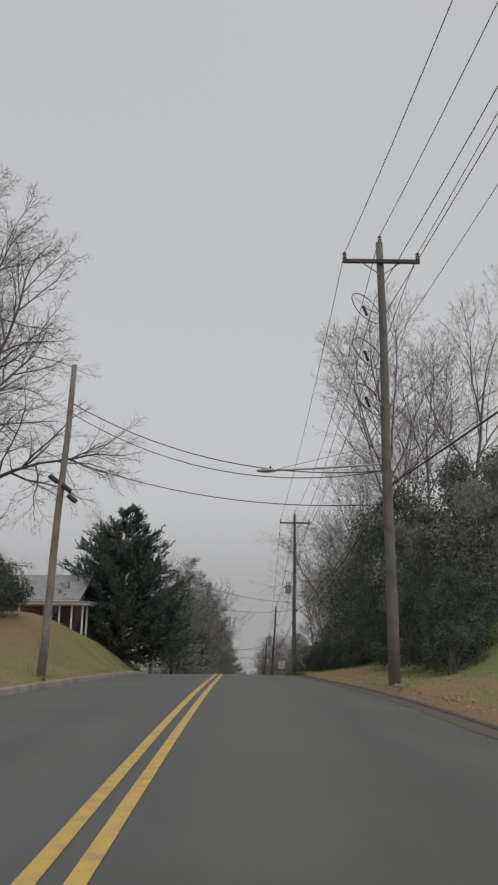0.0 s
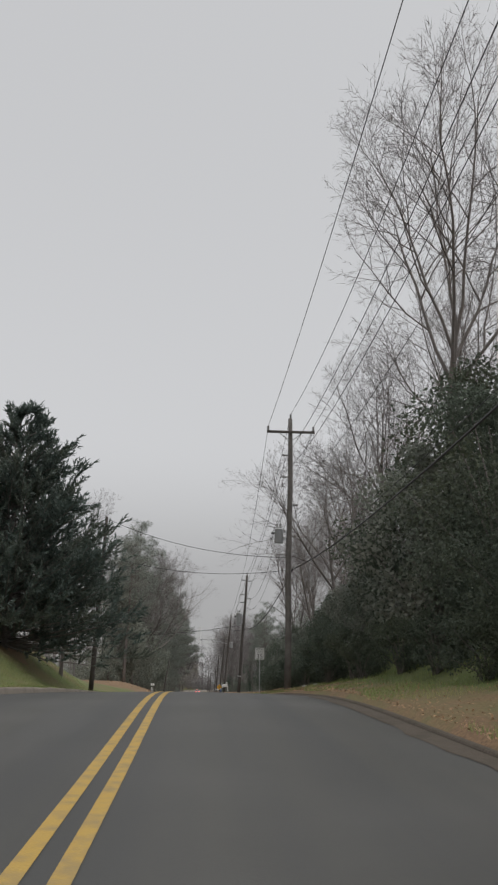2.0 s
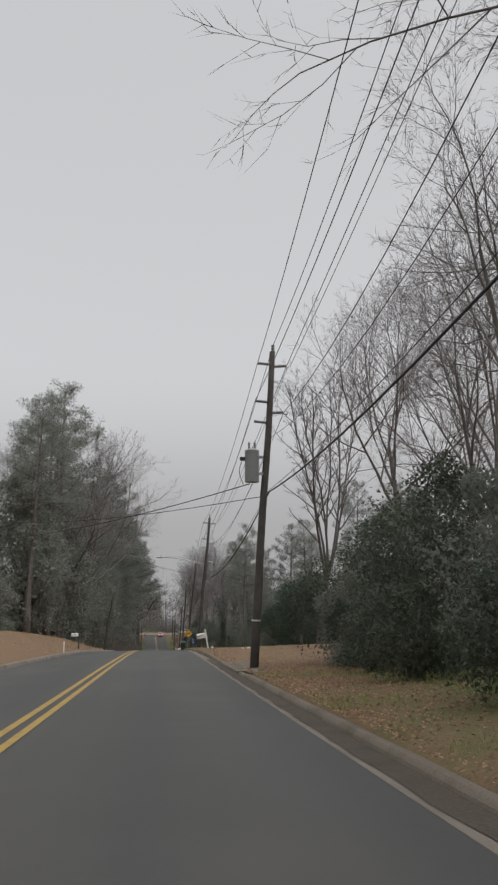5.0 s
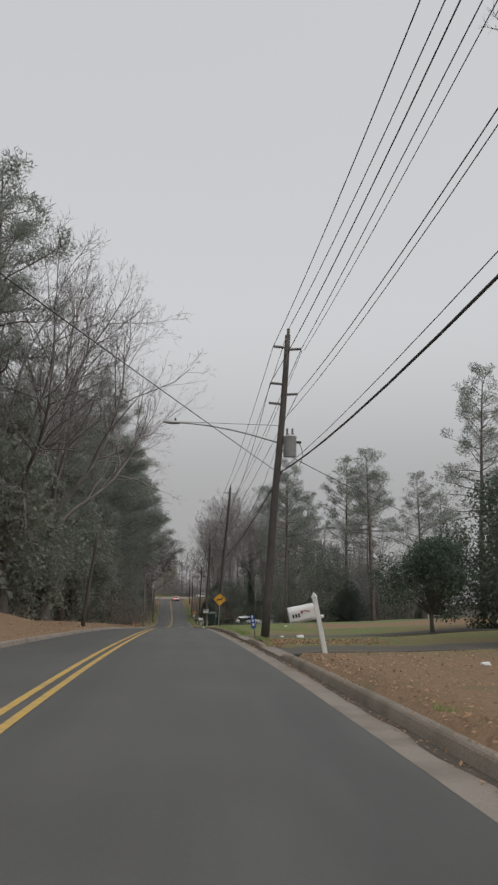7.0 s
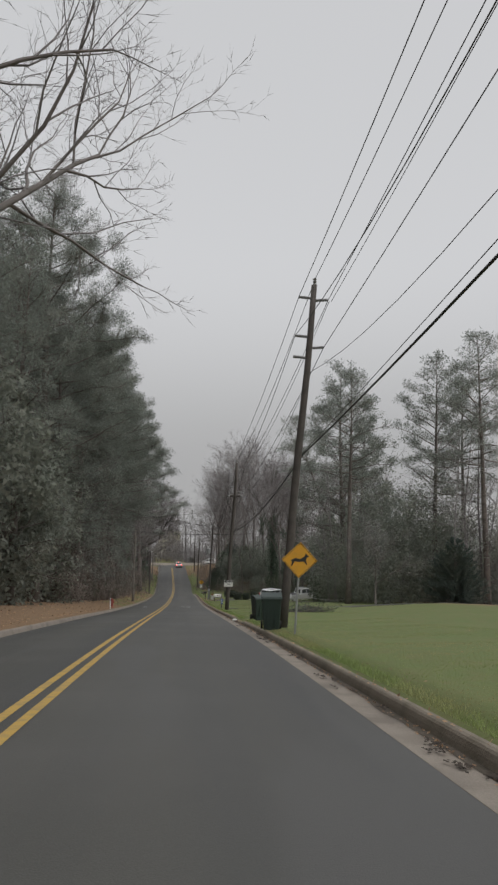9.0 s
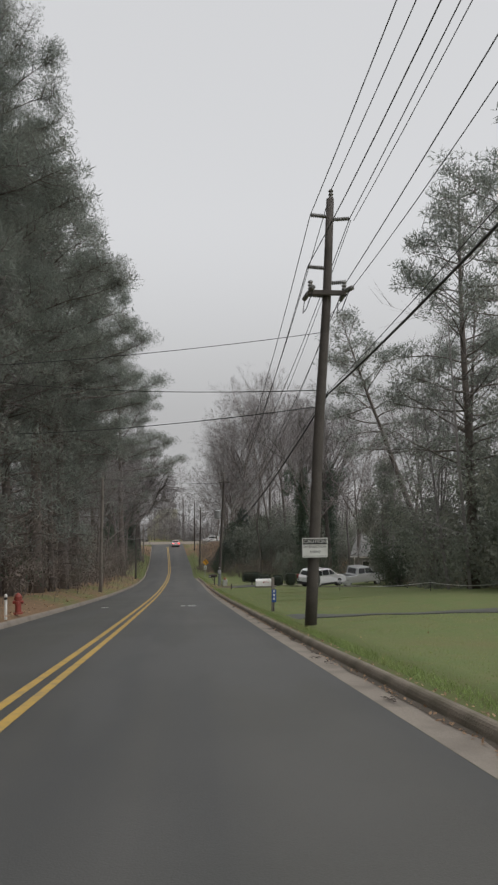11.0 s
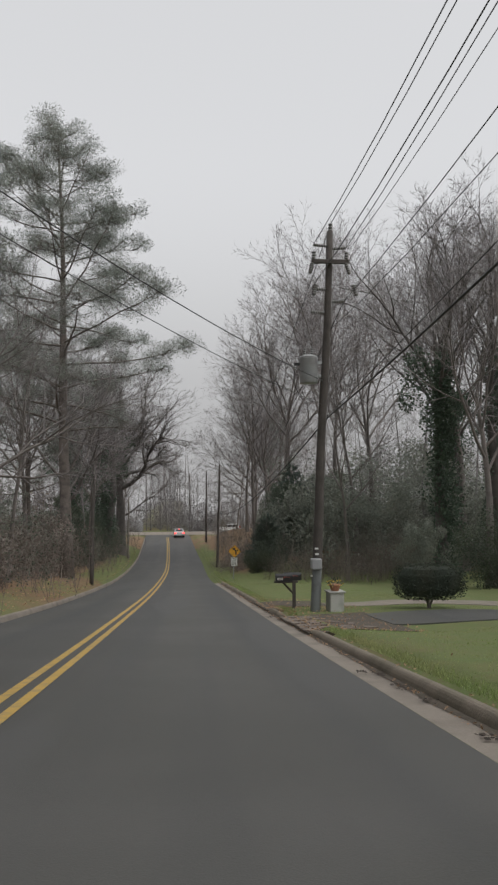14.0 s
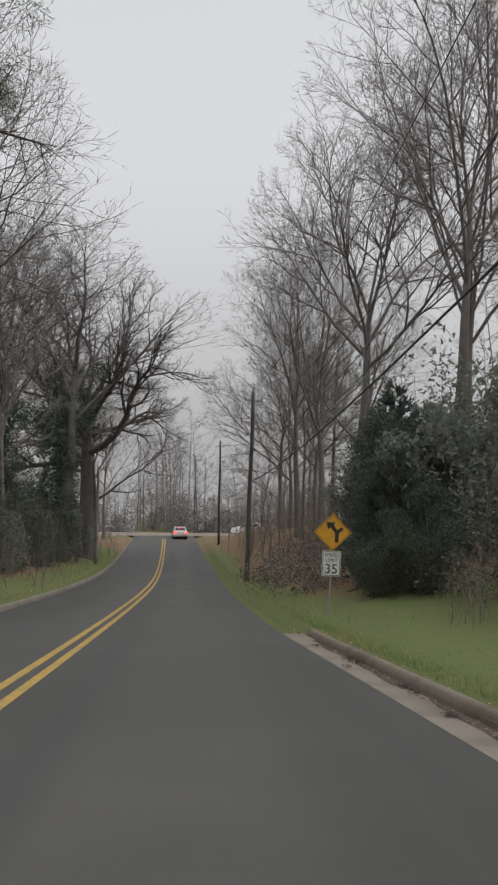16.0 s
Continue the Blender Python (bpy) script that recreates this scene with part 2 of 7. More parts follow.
def lane_wear(m):
    """Long streaks of wear and old patches along the lanes, laid over the asphalt's own grain."""
    n, l = m.node_tree.nodes, m.node_tree.links
    b = n["Principled BSDF"]
    under = b.inputs["Base Color"].links[0].from_socket
    geo = n.new("ShaderNodeNewGeometry")
    for scale, lo, hi, dark in (((0.9, 0.02, 0.02), 0.40, 0.66, (0.062, 0.064, 0.064)), ((0.5, 0.07, 0.05), 0.56, 0.62, (0.098, 0.098, 0.094))):
        mp = n.new("ShaderNodeMapping")
        mp.inputs["Scale"].default_value = scale
        tex = n.new("ShaderNodeTexNoise")
        tex.inputs["Scale"].default_value, tex.inputs["Detail"].default_value = 1.0, 4
        rg = n.new("ShaderNodeMapRange")
        rg.inputs["From Min"].default_value, rg.inputs["From Max"].default_value, rg.inputs["To Max"].default_value = lo, hi, 0.7
        mix = n.new("ShaderNodeMix")
        mix.data_type = "RGBA"
        l.new(geo.outputs["Position"], mp.inputs["Vector"])
        l.new(mp.outputs["Vector"], tex.inputs["Vector"])
        l.new(tex.outputs["Fac"], rg.inputs["Value"])
        l.new(rg.outputs["Result"], mix.inputs["Factor"])
        l.new(under, mix.inputs["A"])
        mix.inputs["B"].default_value = (*dark, 1)
        under = mix.outputs["Result"]
    l.new(under, b.inputs["Base Color"])


lane_wear(ASPHALT)


# ---------------------------------------------------------------- mesh helpers
class Buf:
    """Vertices and faces gathered into one mesh."""

    def __init__(self):
        self.v, self.f = [], []

    def tube(self, pts, radii, sides=6, cap=True):
        base = len(self.v)
        pts = [Vector(p) for p in pts]
        n = len(pts)
        for i, p in enumerate(pts):
            d = (pts[min(i + 1, n - 1)] - pts[max(i - 1, 0)])
            d = d.normalized() if d.length > 1e-9 else Vector((0, 0, 1))
            a = d.cross(Vector((0.13, 0.31, 0.94) if abs(d.z) < 0.9 else (0.94, 0.31, 0.1))).normalized()
            c = d.cross(a)
            for k in range(sides):
                w = 2 * math.pi * k / sides
                self.v.append(p + (a * math.cos(w) + c * math.sin(w)) * radii[i])
        for i in range(n - 1):
            for k in range(sides):
                k2 = (k + 1) % sides
                self.f.append((base + i * sides + k, base + i * sides + k2, base + (i + 1) * sides + k2, base + (i + 1) * sides + k))
        if cap:
            self.f.append(tuple(base + k for k in reversed(range(sides))))
            self.f.append(tuple(base + (n - 1) * sides + k for k in range(sides)))
        return self

    def spike(self, p, q, r):
        """A thin three-sided twig that ends in a point."""
        base = len(self.v)
        d = q - p
        a = d.cross(Vector((0.2, 0.3, 0.93)))
        a = a.normalized() if a.length > 1e-9 else Vector((1, 0, 0))
        c = d.cross(a)
        c = c.normalized() if c.length > 1e-9 else Vector((0, 1, 0))
        self.v += [p + a * r, p - a * r * 0.5 + c * r * 0.87, p - a * r * 0.5 - c * r * 0.87, q]
        self.f += [(base, base + 1, base + 3), (base + 1, base + 2, base + 3), (base + 2, base, base + 3)]

    def leaf(self, p, along, side, length, width):
        base = len(self.v)
        self.v += [p, p + along * length * 0.5 + side * width * 0.5, p + along * length, p + along * length * 0.5 - side * width * 0.5]
        self.f.append((base, base + 1, base + 2, base + 3))

    def blade(self, p, q, side, width):
        base = len(self.v)
        self.v += [p + side * width * 0.5, p - side * width * 0.5, q]
        self.f.append((base, base + 1, base + 2))

    def box(self, x0, y0, z0, x1, y1, z1, m=None):
        base = len(self.v)
        for z in (z0, z1):
            for x, y in ((x0, y0), (x1, y0), (x1, y1), (x0, y1)):
                p = Vector((x, y, z))
                self.v.append(m @ p if m else p)
        for q in ((0, 3, 2, 1), (4, 5, 6, 7), (0, 1, 5, 4), (1, 2, 6, 5), (2, 3, 7, 6), (3, 0, 4, 7)):
            self.f.append(tuple(base + i for i in q))
        return self

    def mesh(self, name, mat, smooth=False):
        me = bpy.data.meshes.new(name)
        me.from_pydata([tuple(p) for p in self.v], [], self.f)
        me.materials.append(mat)
        if smooth:
            me.polygons.foreach_set("use_smooth", [True] * len(me.polygons))
        me.update()
        return me


def part(name, buf, mat, parent, label="", smooth=False, bevel=0.0):
    """Links a Buf or a bmesh as one mesh object under a thing or a part."""
    if isinstance(buf, Buf):
        me = buf.mesh(name, mat, smooth)
    else:
        me = bpy.data.meshes.new(name)
        buf.to_mesh(me)
        buf.free()
        me.materials.append(mat)
        if smooth:
            me.polygons.foreach_set("use_smooth", [True] * len(me.polygons))
    ob = new(name, me)
    ob.parent = parent
    if bevel:
        mod = ob.modifiers.new("bevel", "BEVEL")
        mod.width, mod.segments, mod.limit_method = bevel, 2, "ANGLE"
    if label:
        tagged(ob, label=label)
    return ob


def solid(pts, thick, axis="x"):
    """A closed prism: an outline in the plane across the axis, thick metres along it, centred."""
    b = Buf()
    n = len(pts)
    for s in (-thick / 2, thick / 2):
        for u, w in pts:
            b.v.append(Vector((s, u, w)) if axis == "x" else Vector((u, s, w)) if axis == "y" else Vector((u, w, s)))
    b.f += [tuple(reversed(range(n))), tuple(range(n, 2 * n))]
    for i in range(n):
        j = (i + 1) % n
        b.f.append((i, j, n + j, n + i))
    return b


def thing(name, m, label, category, group="", kind=""):
    """An empty at a thing's base, to hold its parts."""
    ob = new(name)
    ob.empty_display_size = 0.2
    ob.matrix_basis = m
    return tagged(ob, label, category, group, kind)


def writing(text, size, mat, parent, m, name="lettering"):
    cu = bpy.data.curves.new(name, "FONT")
    cu.body, cu.size, cu.align_x, cu.align_y, cu.extrude = text, size, "CENTER", "CENTER", 0.002
    cu.materials.append(mat)
    ob = new(name, cu)
    ob.parent = parent
    ob.matrix_basis = m
    return ob


def smooth_knots(y, ys, vs):
    """Smooth curve through knots (Catmull-Rom), level past the ends."""
    if y <= ys[0]:
        return vs[0]
    if y >= ys[-1]:
        return vs[-1]
    i = max(k for k in range(len(ys)) if ys[k] <= y)
    i = min(i, len(ys) - 2)
    h = ys[i + 1] - ys[i]
    t = (y - ys[i]) / h
    d = (vs[i + 1] - vs[i]) / h
    d0 = (vs[i + 1] - vs[i - 1]) / (ys[i + 1] - ys[i - 1]) if i else d
    d1 = (vs[i + 2] - vs[i]) / (ys[i + 2] - ys[i]) if i + 2 < len(ys) else d
    return ((2 * t**3 - 3 * t**2 + 1) * vs[i] + (t**3 - 2 * t**2 + t) * h * d0 + (-2 * t**3 + 3 * t**2) * vs[i + 1] + (t**3 - t**2) * h * d1)


# ---------------------------------------------------------------- the lie of the land
ROAD_Y = [-60, -20, 0, 10, 20, 30, 40, 50, 60, 70, 80, 100, 120, 140, 160, 180, 200, 230, 260, 280, 300, 315, 330, 350, 380, 420, 600, 3000]
ROAD_Z = [-3.0, -1.6, -1.28, -1.28, -1.44, -1.74, -2.12, -3.0, -4.08, -5.20, -6.23, -8.16, -10.22, -12.62, -15.2, -18.0, -20.86, -25.0, -28.85, -31.05, -33.0, -34.2, -34.85, -34.95, -34.95, -34.9, -36.0, -60.0]


def road_z(y):
    return smooth_knots(y, ROAD_Y, ROAD_Z)


def centre_x(y):
    return smooth_knots(y, [0, 20, 32, 45, 65, 95, 131, 195, 240, 257, 280, 310, 340, 370, 420], [-0.92, -1.0, -1.1, -1.27, -1.5, -1.65, -1.74, -1.72, -1.78, -1.86, -1.86, -2.08, -2.7, -3.7, -6.5])


def right_x(y):
    return smooth_knots(y, [0, 12, 22, 33, 46, 60, 80, 95, 130, 193, 240, 258, 272, 288, 320, 345, 370, 420], [3.3, 3.25, 3.0, 2.55, 2.4, 2.35, 2.25, 2.1, 1.98, 2.02, 2.12, 2.2, 2.12, 1.75, 1.78, 1.1, 0.2, -2.6])


def left_x(y):
    return smooth_knots(y, [0, 20, 60, 100, 280, 310, 340, 370, 420], [-5.2, -5.3, -5.3, -5.25, -5.15, -5.9, -6.5, -7.5, -10.4])


def step(a, b, v):
    t = min(1, max(0, (v - a) / (b - a)))
    return t * t * (3 - 2 * t)


DRIVES = [(91.5, 97.5), (122.6, 125.8), (131.4, 135.4), (175.0, 178.0), (248.0, 252.5), (256.9, 260.6)]


def kerb_rise(y):
    """1 along the kerb, 0 where a drive crosses it."""
    r = 1.0
    for a, b in DRIVES:
        r = min(r, 1 - step(a - 1.2, a, y) * (1 - step(b, b + 1.2, y)))
    return r


def ground_z(x, y):
    z = road_z(y)
    r, l = right_x(y) + 0.56, left_x(y) - 0.5
    if l - 0.1 < x < r + 0.05:
        return z - 0.25
    lump = noise.noise(Vector((x * 0.13, y * 0.13, 3.1))) * 0.22 + noise.noise(Vector((x * 0.6, y * 0.6, 8.0))) * 0.04
    if x >= r:
        d = x - r
        h = (0.05 + 0.05 * step(98, 114, y) - 0.03 * step(140, 175, y)) * kerb_rise(y) + 0.03 + 0.02 * d * step(0, 8, d)
        bank = step(-20, 20, y) * (1 - step(70, 91, y))
        h += bank * (0.25 * step(0.3, 2.8, d) + 3.3 * step(2.3, 9.4, d))
        far_bank = step(282, 300, y)
        h += far_bank * 2.0 * step(0.5, 6.5, d)
        h -= step(215, 240, y) * (1 - step(275, 290, y)) * 0.35 * step(4, 10, d)
    else:
        d = l - x
        h = 0.12 + 0.03 * d * step(0, 6, d)
        bank = step(26, 40, y) * (1 - step(68, 95, y))
        h += bank * 2.6 * step(0.6, 5.5, d)
        h += 0.35 * step(0.4, 2.0, d) * (1 - bank)
        h += step(100, 130, y) * (1 - step(140, 160, y)) * 0.9 * step(0.5, 5, d)
    if x > 20 and y > 170:
        h -= 9.0 * step(20, 60, x) * step(170, 215, y)
    fade = step(90, 600, abs(x))
    z = z * (1 - fade) + (-45) * fade
    if 340 < y < 400:
        flat = step(352, 361, y) * (1 - step(377, 390, y)) * (1 - step(60, 100, abs(x)))
        h, lump = h + (-0.06 - h) * flat, lump * (1 - flat)
    if y > 377:
        h -= 9.0 * step(376, 398, y) + 30.0 * step(396, 520, y)
    return z + h + lump * step(0.3, 3.0, d)


def cover_at(x, y):
    """1 lawn, 0 leaf litter."""
    r = right_x(y) + 0.56
    if x > r:
        d = x - r
        if y > 366:
            return 0.6
        if y < 90:
            return 0.33 + 0.05 * step(0.5, 1.2, d) + 0.37 * step(1.8, 3.0, d) * (1 - step(7, 9, d))
        c = 0.05 + 0.5 * step(108, 128, y) * step(2, 8, d + (y - 108) * 0.3)
        c = max(c, 0.72 * step(118, 150, y))
        if y > 150:
            c = 0.85
        c *= 1 - step(284, 296, y) * 0.75 * step(0.8, 2.5, d)
        c *= 1 - 0.75 * step(140, 146, y) * (1 - step(151, 158, y)) * step(3, 6, d)
        c *= 1 - 0.45 * step(330, 350, y)
        return c * (1 - 0.8 * step(14, 22, d) * step(170, 200, y))
    d = left_x(y) - 0.5 - x
    if y > 366:
        return 0.6
    if y < 70:
        return (0.42 + 0.16 * step(42, 52, y)) * (1 - step(2.5, 5.5, d) * 0.4)
    c = (0.45 + 0.35 * step(282, 292, y)) * (1 - step(1.5, 4, d)) if 215 < y < 345 else 0.12
    return max(c, 0.66 * (1 - step(88, 114, y)))


def make_ground():
    def spread(knots):
        out = []
        for a, b, s in knots:
            k = max(1, round((b - a) / s))
            out += [a + (b - a) * i / k for i in range(k)]
        return out + [knots[-1][1]]

    us = spread([(-2500, -200, 460), (-200, -60, 28), (-60, -24, 6), (-24, -8, 1.6), (-8, -1.2, 0.55)])
    right = spread([(0.6, 4, 0.4), (4, 14, 0.8), (14, 30, 2), (30, 70, 6), (70, 200, 26), (200, 2500, 460)])
    ys = spread([(-600, -60, 90), (-60, 0, 6), (0, 400, 1.6), (400, 520, 12), (520, 3000, 310)])
    n = None
    verts, cov = [], []
    for y in ys:
        l, r = left_x(y) - 0.5, right_x(y) + 0.0
        xs = [l + u + 1.2 for u in us] + [l + 0.12, r - 0.2] + [r + u for u in right]
        n = len(xs)
        for x in xs:
            verts.append((x, y, ground_z(x, y)))
            cov.append(cover_at(x, y))
    faces = []
    for j in range(len(ys) - 1):
        for i in range(n - 1):
            a = j * n + i
            faces.append((a, a + 1, a + n + 1, a + n))
    me = bpy.data.meshes.new("ground")
    me.from_pydata(verts, [], faces)
    at = me.attributes.new("cover", "FLOAT", "POINT")
    at.data.foreach_set("value", cov)
    me.polygons.foreach_set("use_smooth", [True] * len(me.polygons))
    me.materials.append(GROUND)
    return tagged(new("ground", me), "rolling ground of patchy winter grass and brown leaf litter", "ground", kind="structure")


def strip(name, rows, mat, label, category, y0=-60, y1=420, dy=2.0, parent=None, closed=False, kind="structure"):
    """A strip along the road: rows(y) gives its cross-section as (x, height above the road)."""
    b = Buf()
    k = round((y1 - y0) / dy)
    n = 0
    for j in range(k + 1):
        y = y0 + (y1 - y0) * j / k
        pts = rows(y)
        n = len(pts)
        for x, h in pts:
            b.v.append(Vector((x, y, road_z(y) + h)))
    for j in range(k):
        for i in range(n if closed else n - 1):
            a, c = j * n + i, j * n + (i + 1) % n
            b.f.append((a, c, c + n, a + n))
    if closed:
        b.f += [tuple(reversed(range(n))), tuple(range(k * n, k * n + n))]
    ob = new(name, b.mesh(name, mat, not closed))
    ob.parent = parent
    if parent is None:
        tagged(ob, label, category, kind=kind)
    elif label:
        tagged(ob, label=label)
    return ob


def misty_distance():
    """A glowing grey cylinder that stands in for fog all round, far behind the woods, which closes the view and melts
    into the sky.
    """
    m = bpy.data.materials.new("fog_stand_in_glow")
    m.use_nodes = True
    n, l = m.node_tree.nodes, m.node_tree.links
    n.clear()
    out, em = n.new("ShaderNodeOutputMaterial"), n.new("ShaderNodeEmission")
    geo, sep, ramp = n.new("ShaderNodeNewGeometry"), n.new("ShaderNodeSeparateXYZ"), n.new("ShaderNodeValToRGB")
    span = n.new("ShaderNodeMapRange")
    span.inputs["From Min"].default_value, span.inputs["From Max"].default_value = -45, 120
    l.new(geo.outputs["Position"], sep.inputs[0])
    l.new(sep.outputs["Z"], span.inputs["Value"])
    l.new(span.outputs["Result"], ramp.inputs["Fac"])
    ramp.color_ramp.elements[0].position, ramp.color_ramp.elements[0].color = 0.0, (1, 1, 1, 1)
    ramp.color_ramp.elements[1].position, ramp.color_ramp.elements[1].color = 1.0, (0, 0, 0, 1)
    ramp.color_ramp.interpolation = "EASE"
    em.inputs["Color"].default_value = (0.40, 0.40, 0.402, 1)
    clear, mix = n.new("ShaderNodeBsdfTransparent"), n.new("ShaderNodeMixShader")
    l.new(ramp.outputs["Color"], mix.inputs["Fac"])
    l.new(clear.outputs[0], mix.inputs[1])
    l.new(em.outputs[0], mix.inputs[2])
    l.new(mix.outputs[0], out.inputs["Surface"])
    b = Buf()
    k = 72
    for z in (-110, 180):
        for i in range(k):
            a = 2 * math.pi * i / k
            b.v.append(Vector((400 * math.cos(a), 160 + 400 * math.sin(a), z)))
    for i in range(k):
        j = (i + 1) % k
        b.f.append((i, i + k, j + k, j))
    return tagged(new("backdrop", b.mesh("backdrop", m)), "glowing pale grey backdrop standing in for fog behind the woods", "backdrop", kind="structure")


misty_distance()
make_ground()
road = strip("road", lambda y: [(left_x(y) - 0.02, -0.06), (left_x(y) + 0.5, -0.035), (centre_x(y) - 1.6, -0.012), (centre_x(y), 0.012), (centre_x(y) + 1.7, -0.006), (right_x(y) - 0.4, -0.035), (right_x(y), -0.05)],
             ASPHALT, "worn dark grey asphalt two-lane road, slightly damp", "road", y1=368.5)
for off in (-0.19, 0.07):
    strip("yellow_line", lambda y: [(centre_x(y) + off, 0.017), (centre_x(y) + off + 0.12, 0.017)], YELLOW, "worn yellow centre line", "", parent=road, y1=362)
strip("road_edge", lambda y: [(right_x(y) + 0.003, -0.051), (right_x(y) + 0.2, -0.062), (right_x(y) + 0.40, -0.047)], ASPHALT, "worn asphalt running out to the buried kerb", "road", y0=-60, y1=62)
strip("gutter", lambda y: [(right_x(y) + 0.003, -0.049), (right_x(y) + 0.2, -0.062), (right_x(y) + 0.40, -0.045)], CONCRETE, "pale concrete gutter pan with dirt and dead leaves", "gutter", y0=62, y1=283.5)


def dirt_edge(base, swing):
    """A ragged band between a wandering line and the kerb."""
    return lambda y: [(right_x(y) + base + swing * noise.noise(Vector((y * 0.9, 0, 5))) + swing * 0.5 * noise.noise(Vector((y * 4, 0, 9))), -0.0485), (right_x(y) + 0.407, -0.041)]


strip("gutter_dirt", dirt_edge(0.31, 0.10), BRICKDIRT, "band of brown dirt washed against the kerb", "dirt", y0=104, y1=282, dy=0.5)
strip("gutter_dirt", dirt_edge(0.10, 0.07), BRICKDIRT, "dirt and leaf mould lying half across the gutter", "dirt", y0=66, y1=104, dy=0.5)
strip("gutter_dirt", dirt_edge(0.06, 0.16), BRICKDIRT, "brown dirt and leaf mould drifted over the road's edge", "dirt", y0=-20, y1=66, dy=0.5)


def kerb_row(edge, sign):
    def rows(y):
        h = ((0.045 + 0.05 * step(98, 114, y) - 0.035 * step(140, 175, y)) * kerb_rise(y) + 0.012) if sign > 0 else 0.11
        h -= 0.065 * (1 - step(66, 78, y)) if sign > 0 else 0.0
        x = edge(y)
        wob = 0.012 * noise.noise(Vector((y * 0.7, sign, 0)))
        return [(x, -0.09), (x + sign * 0.022, h * 0.45 - 0.03 + wob), (x + sign * 0.04, h - 0.034 + wob), (x + sign * 0.06, h - 0.012 + wob), (x + sign * 0.09, h + wob), (x + sign * 0.15, h - 0.004 + wob), (x + sign * 0.165, -0.12)]
    return rows


strip("kerb", kerb_row(lambda y: right_x(y) + 0.40, 1), CURB, "weathered concrete kerb with mossy dirty face", "kerb", y0=66, y1=283, dy=1.5, closed=True)
strip("kerb", kerb_row(lambda y: right_x(y) + 0.40, 1), BRICKDIRT, "low dirty concrete kerb half buried in leaves", "kerb", y0=-60, y1=66, dy=1.5, closed=True)
strip("kerb", kerb_row(lambda y: left_x(y), -1), CONCRETE, "pale concrete kerb along the wooded verge", "kerb", dy=1.5, closed=True, y1=361)


# ---------------------------------------------------------------- trees and shrubs
UP = Vector((0, 0, 1))


def any_dir(rng):
    while True:
        v = Vector((rng.uniform(-1, 1), rng.uniform(-1, 1), rng.uniform(-1, 1)))
        if 0.05 < v.length < 1:
            return v.normalized()


def bent(rng, p, d, length, n, wander, lift):
    pts = [Vector(p)]
    d = Vector(d)
    for _ in range(n):
        d = (d + any_dir(rng) * wander + UP * lift).normalized()
        pts.append(pts[-1] + d * (length / n))
    return pts


def along(pts, t):
    k = min(int(t * (len(pts) - 1)), len(pts) - 2)
    f = t * (len(pts) - 1) - k
    return pts[k].lerp(pts[k + 1], f), (pts[k + 1] - pts[k]).normalized()


def splay(rng, d, angle):
    s = d.cross(any_dir(rng))
    s = s.normalized() if s.length > 1e-6 else Vector((1, 0, 0))
    return (d * math.cos(angle) + s * math.sin(angle)).normalized()


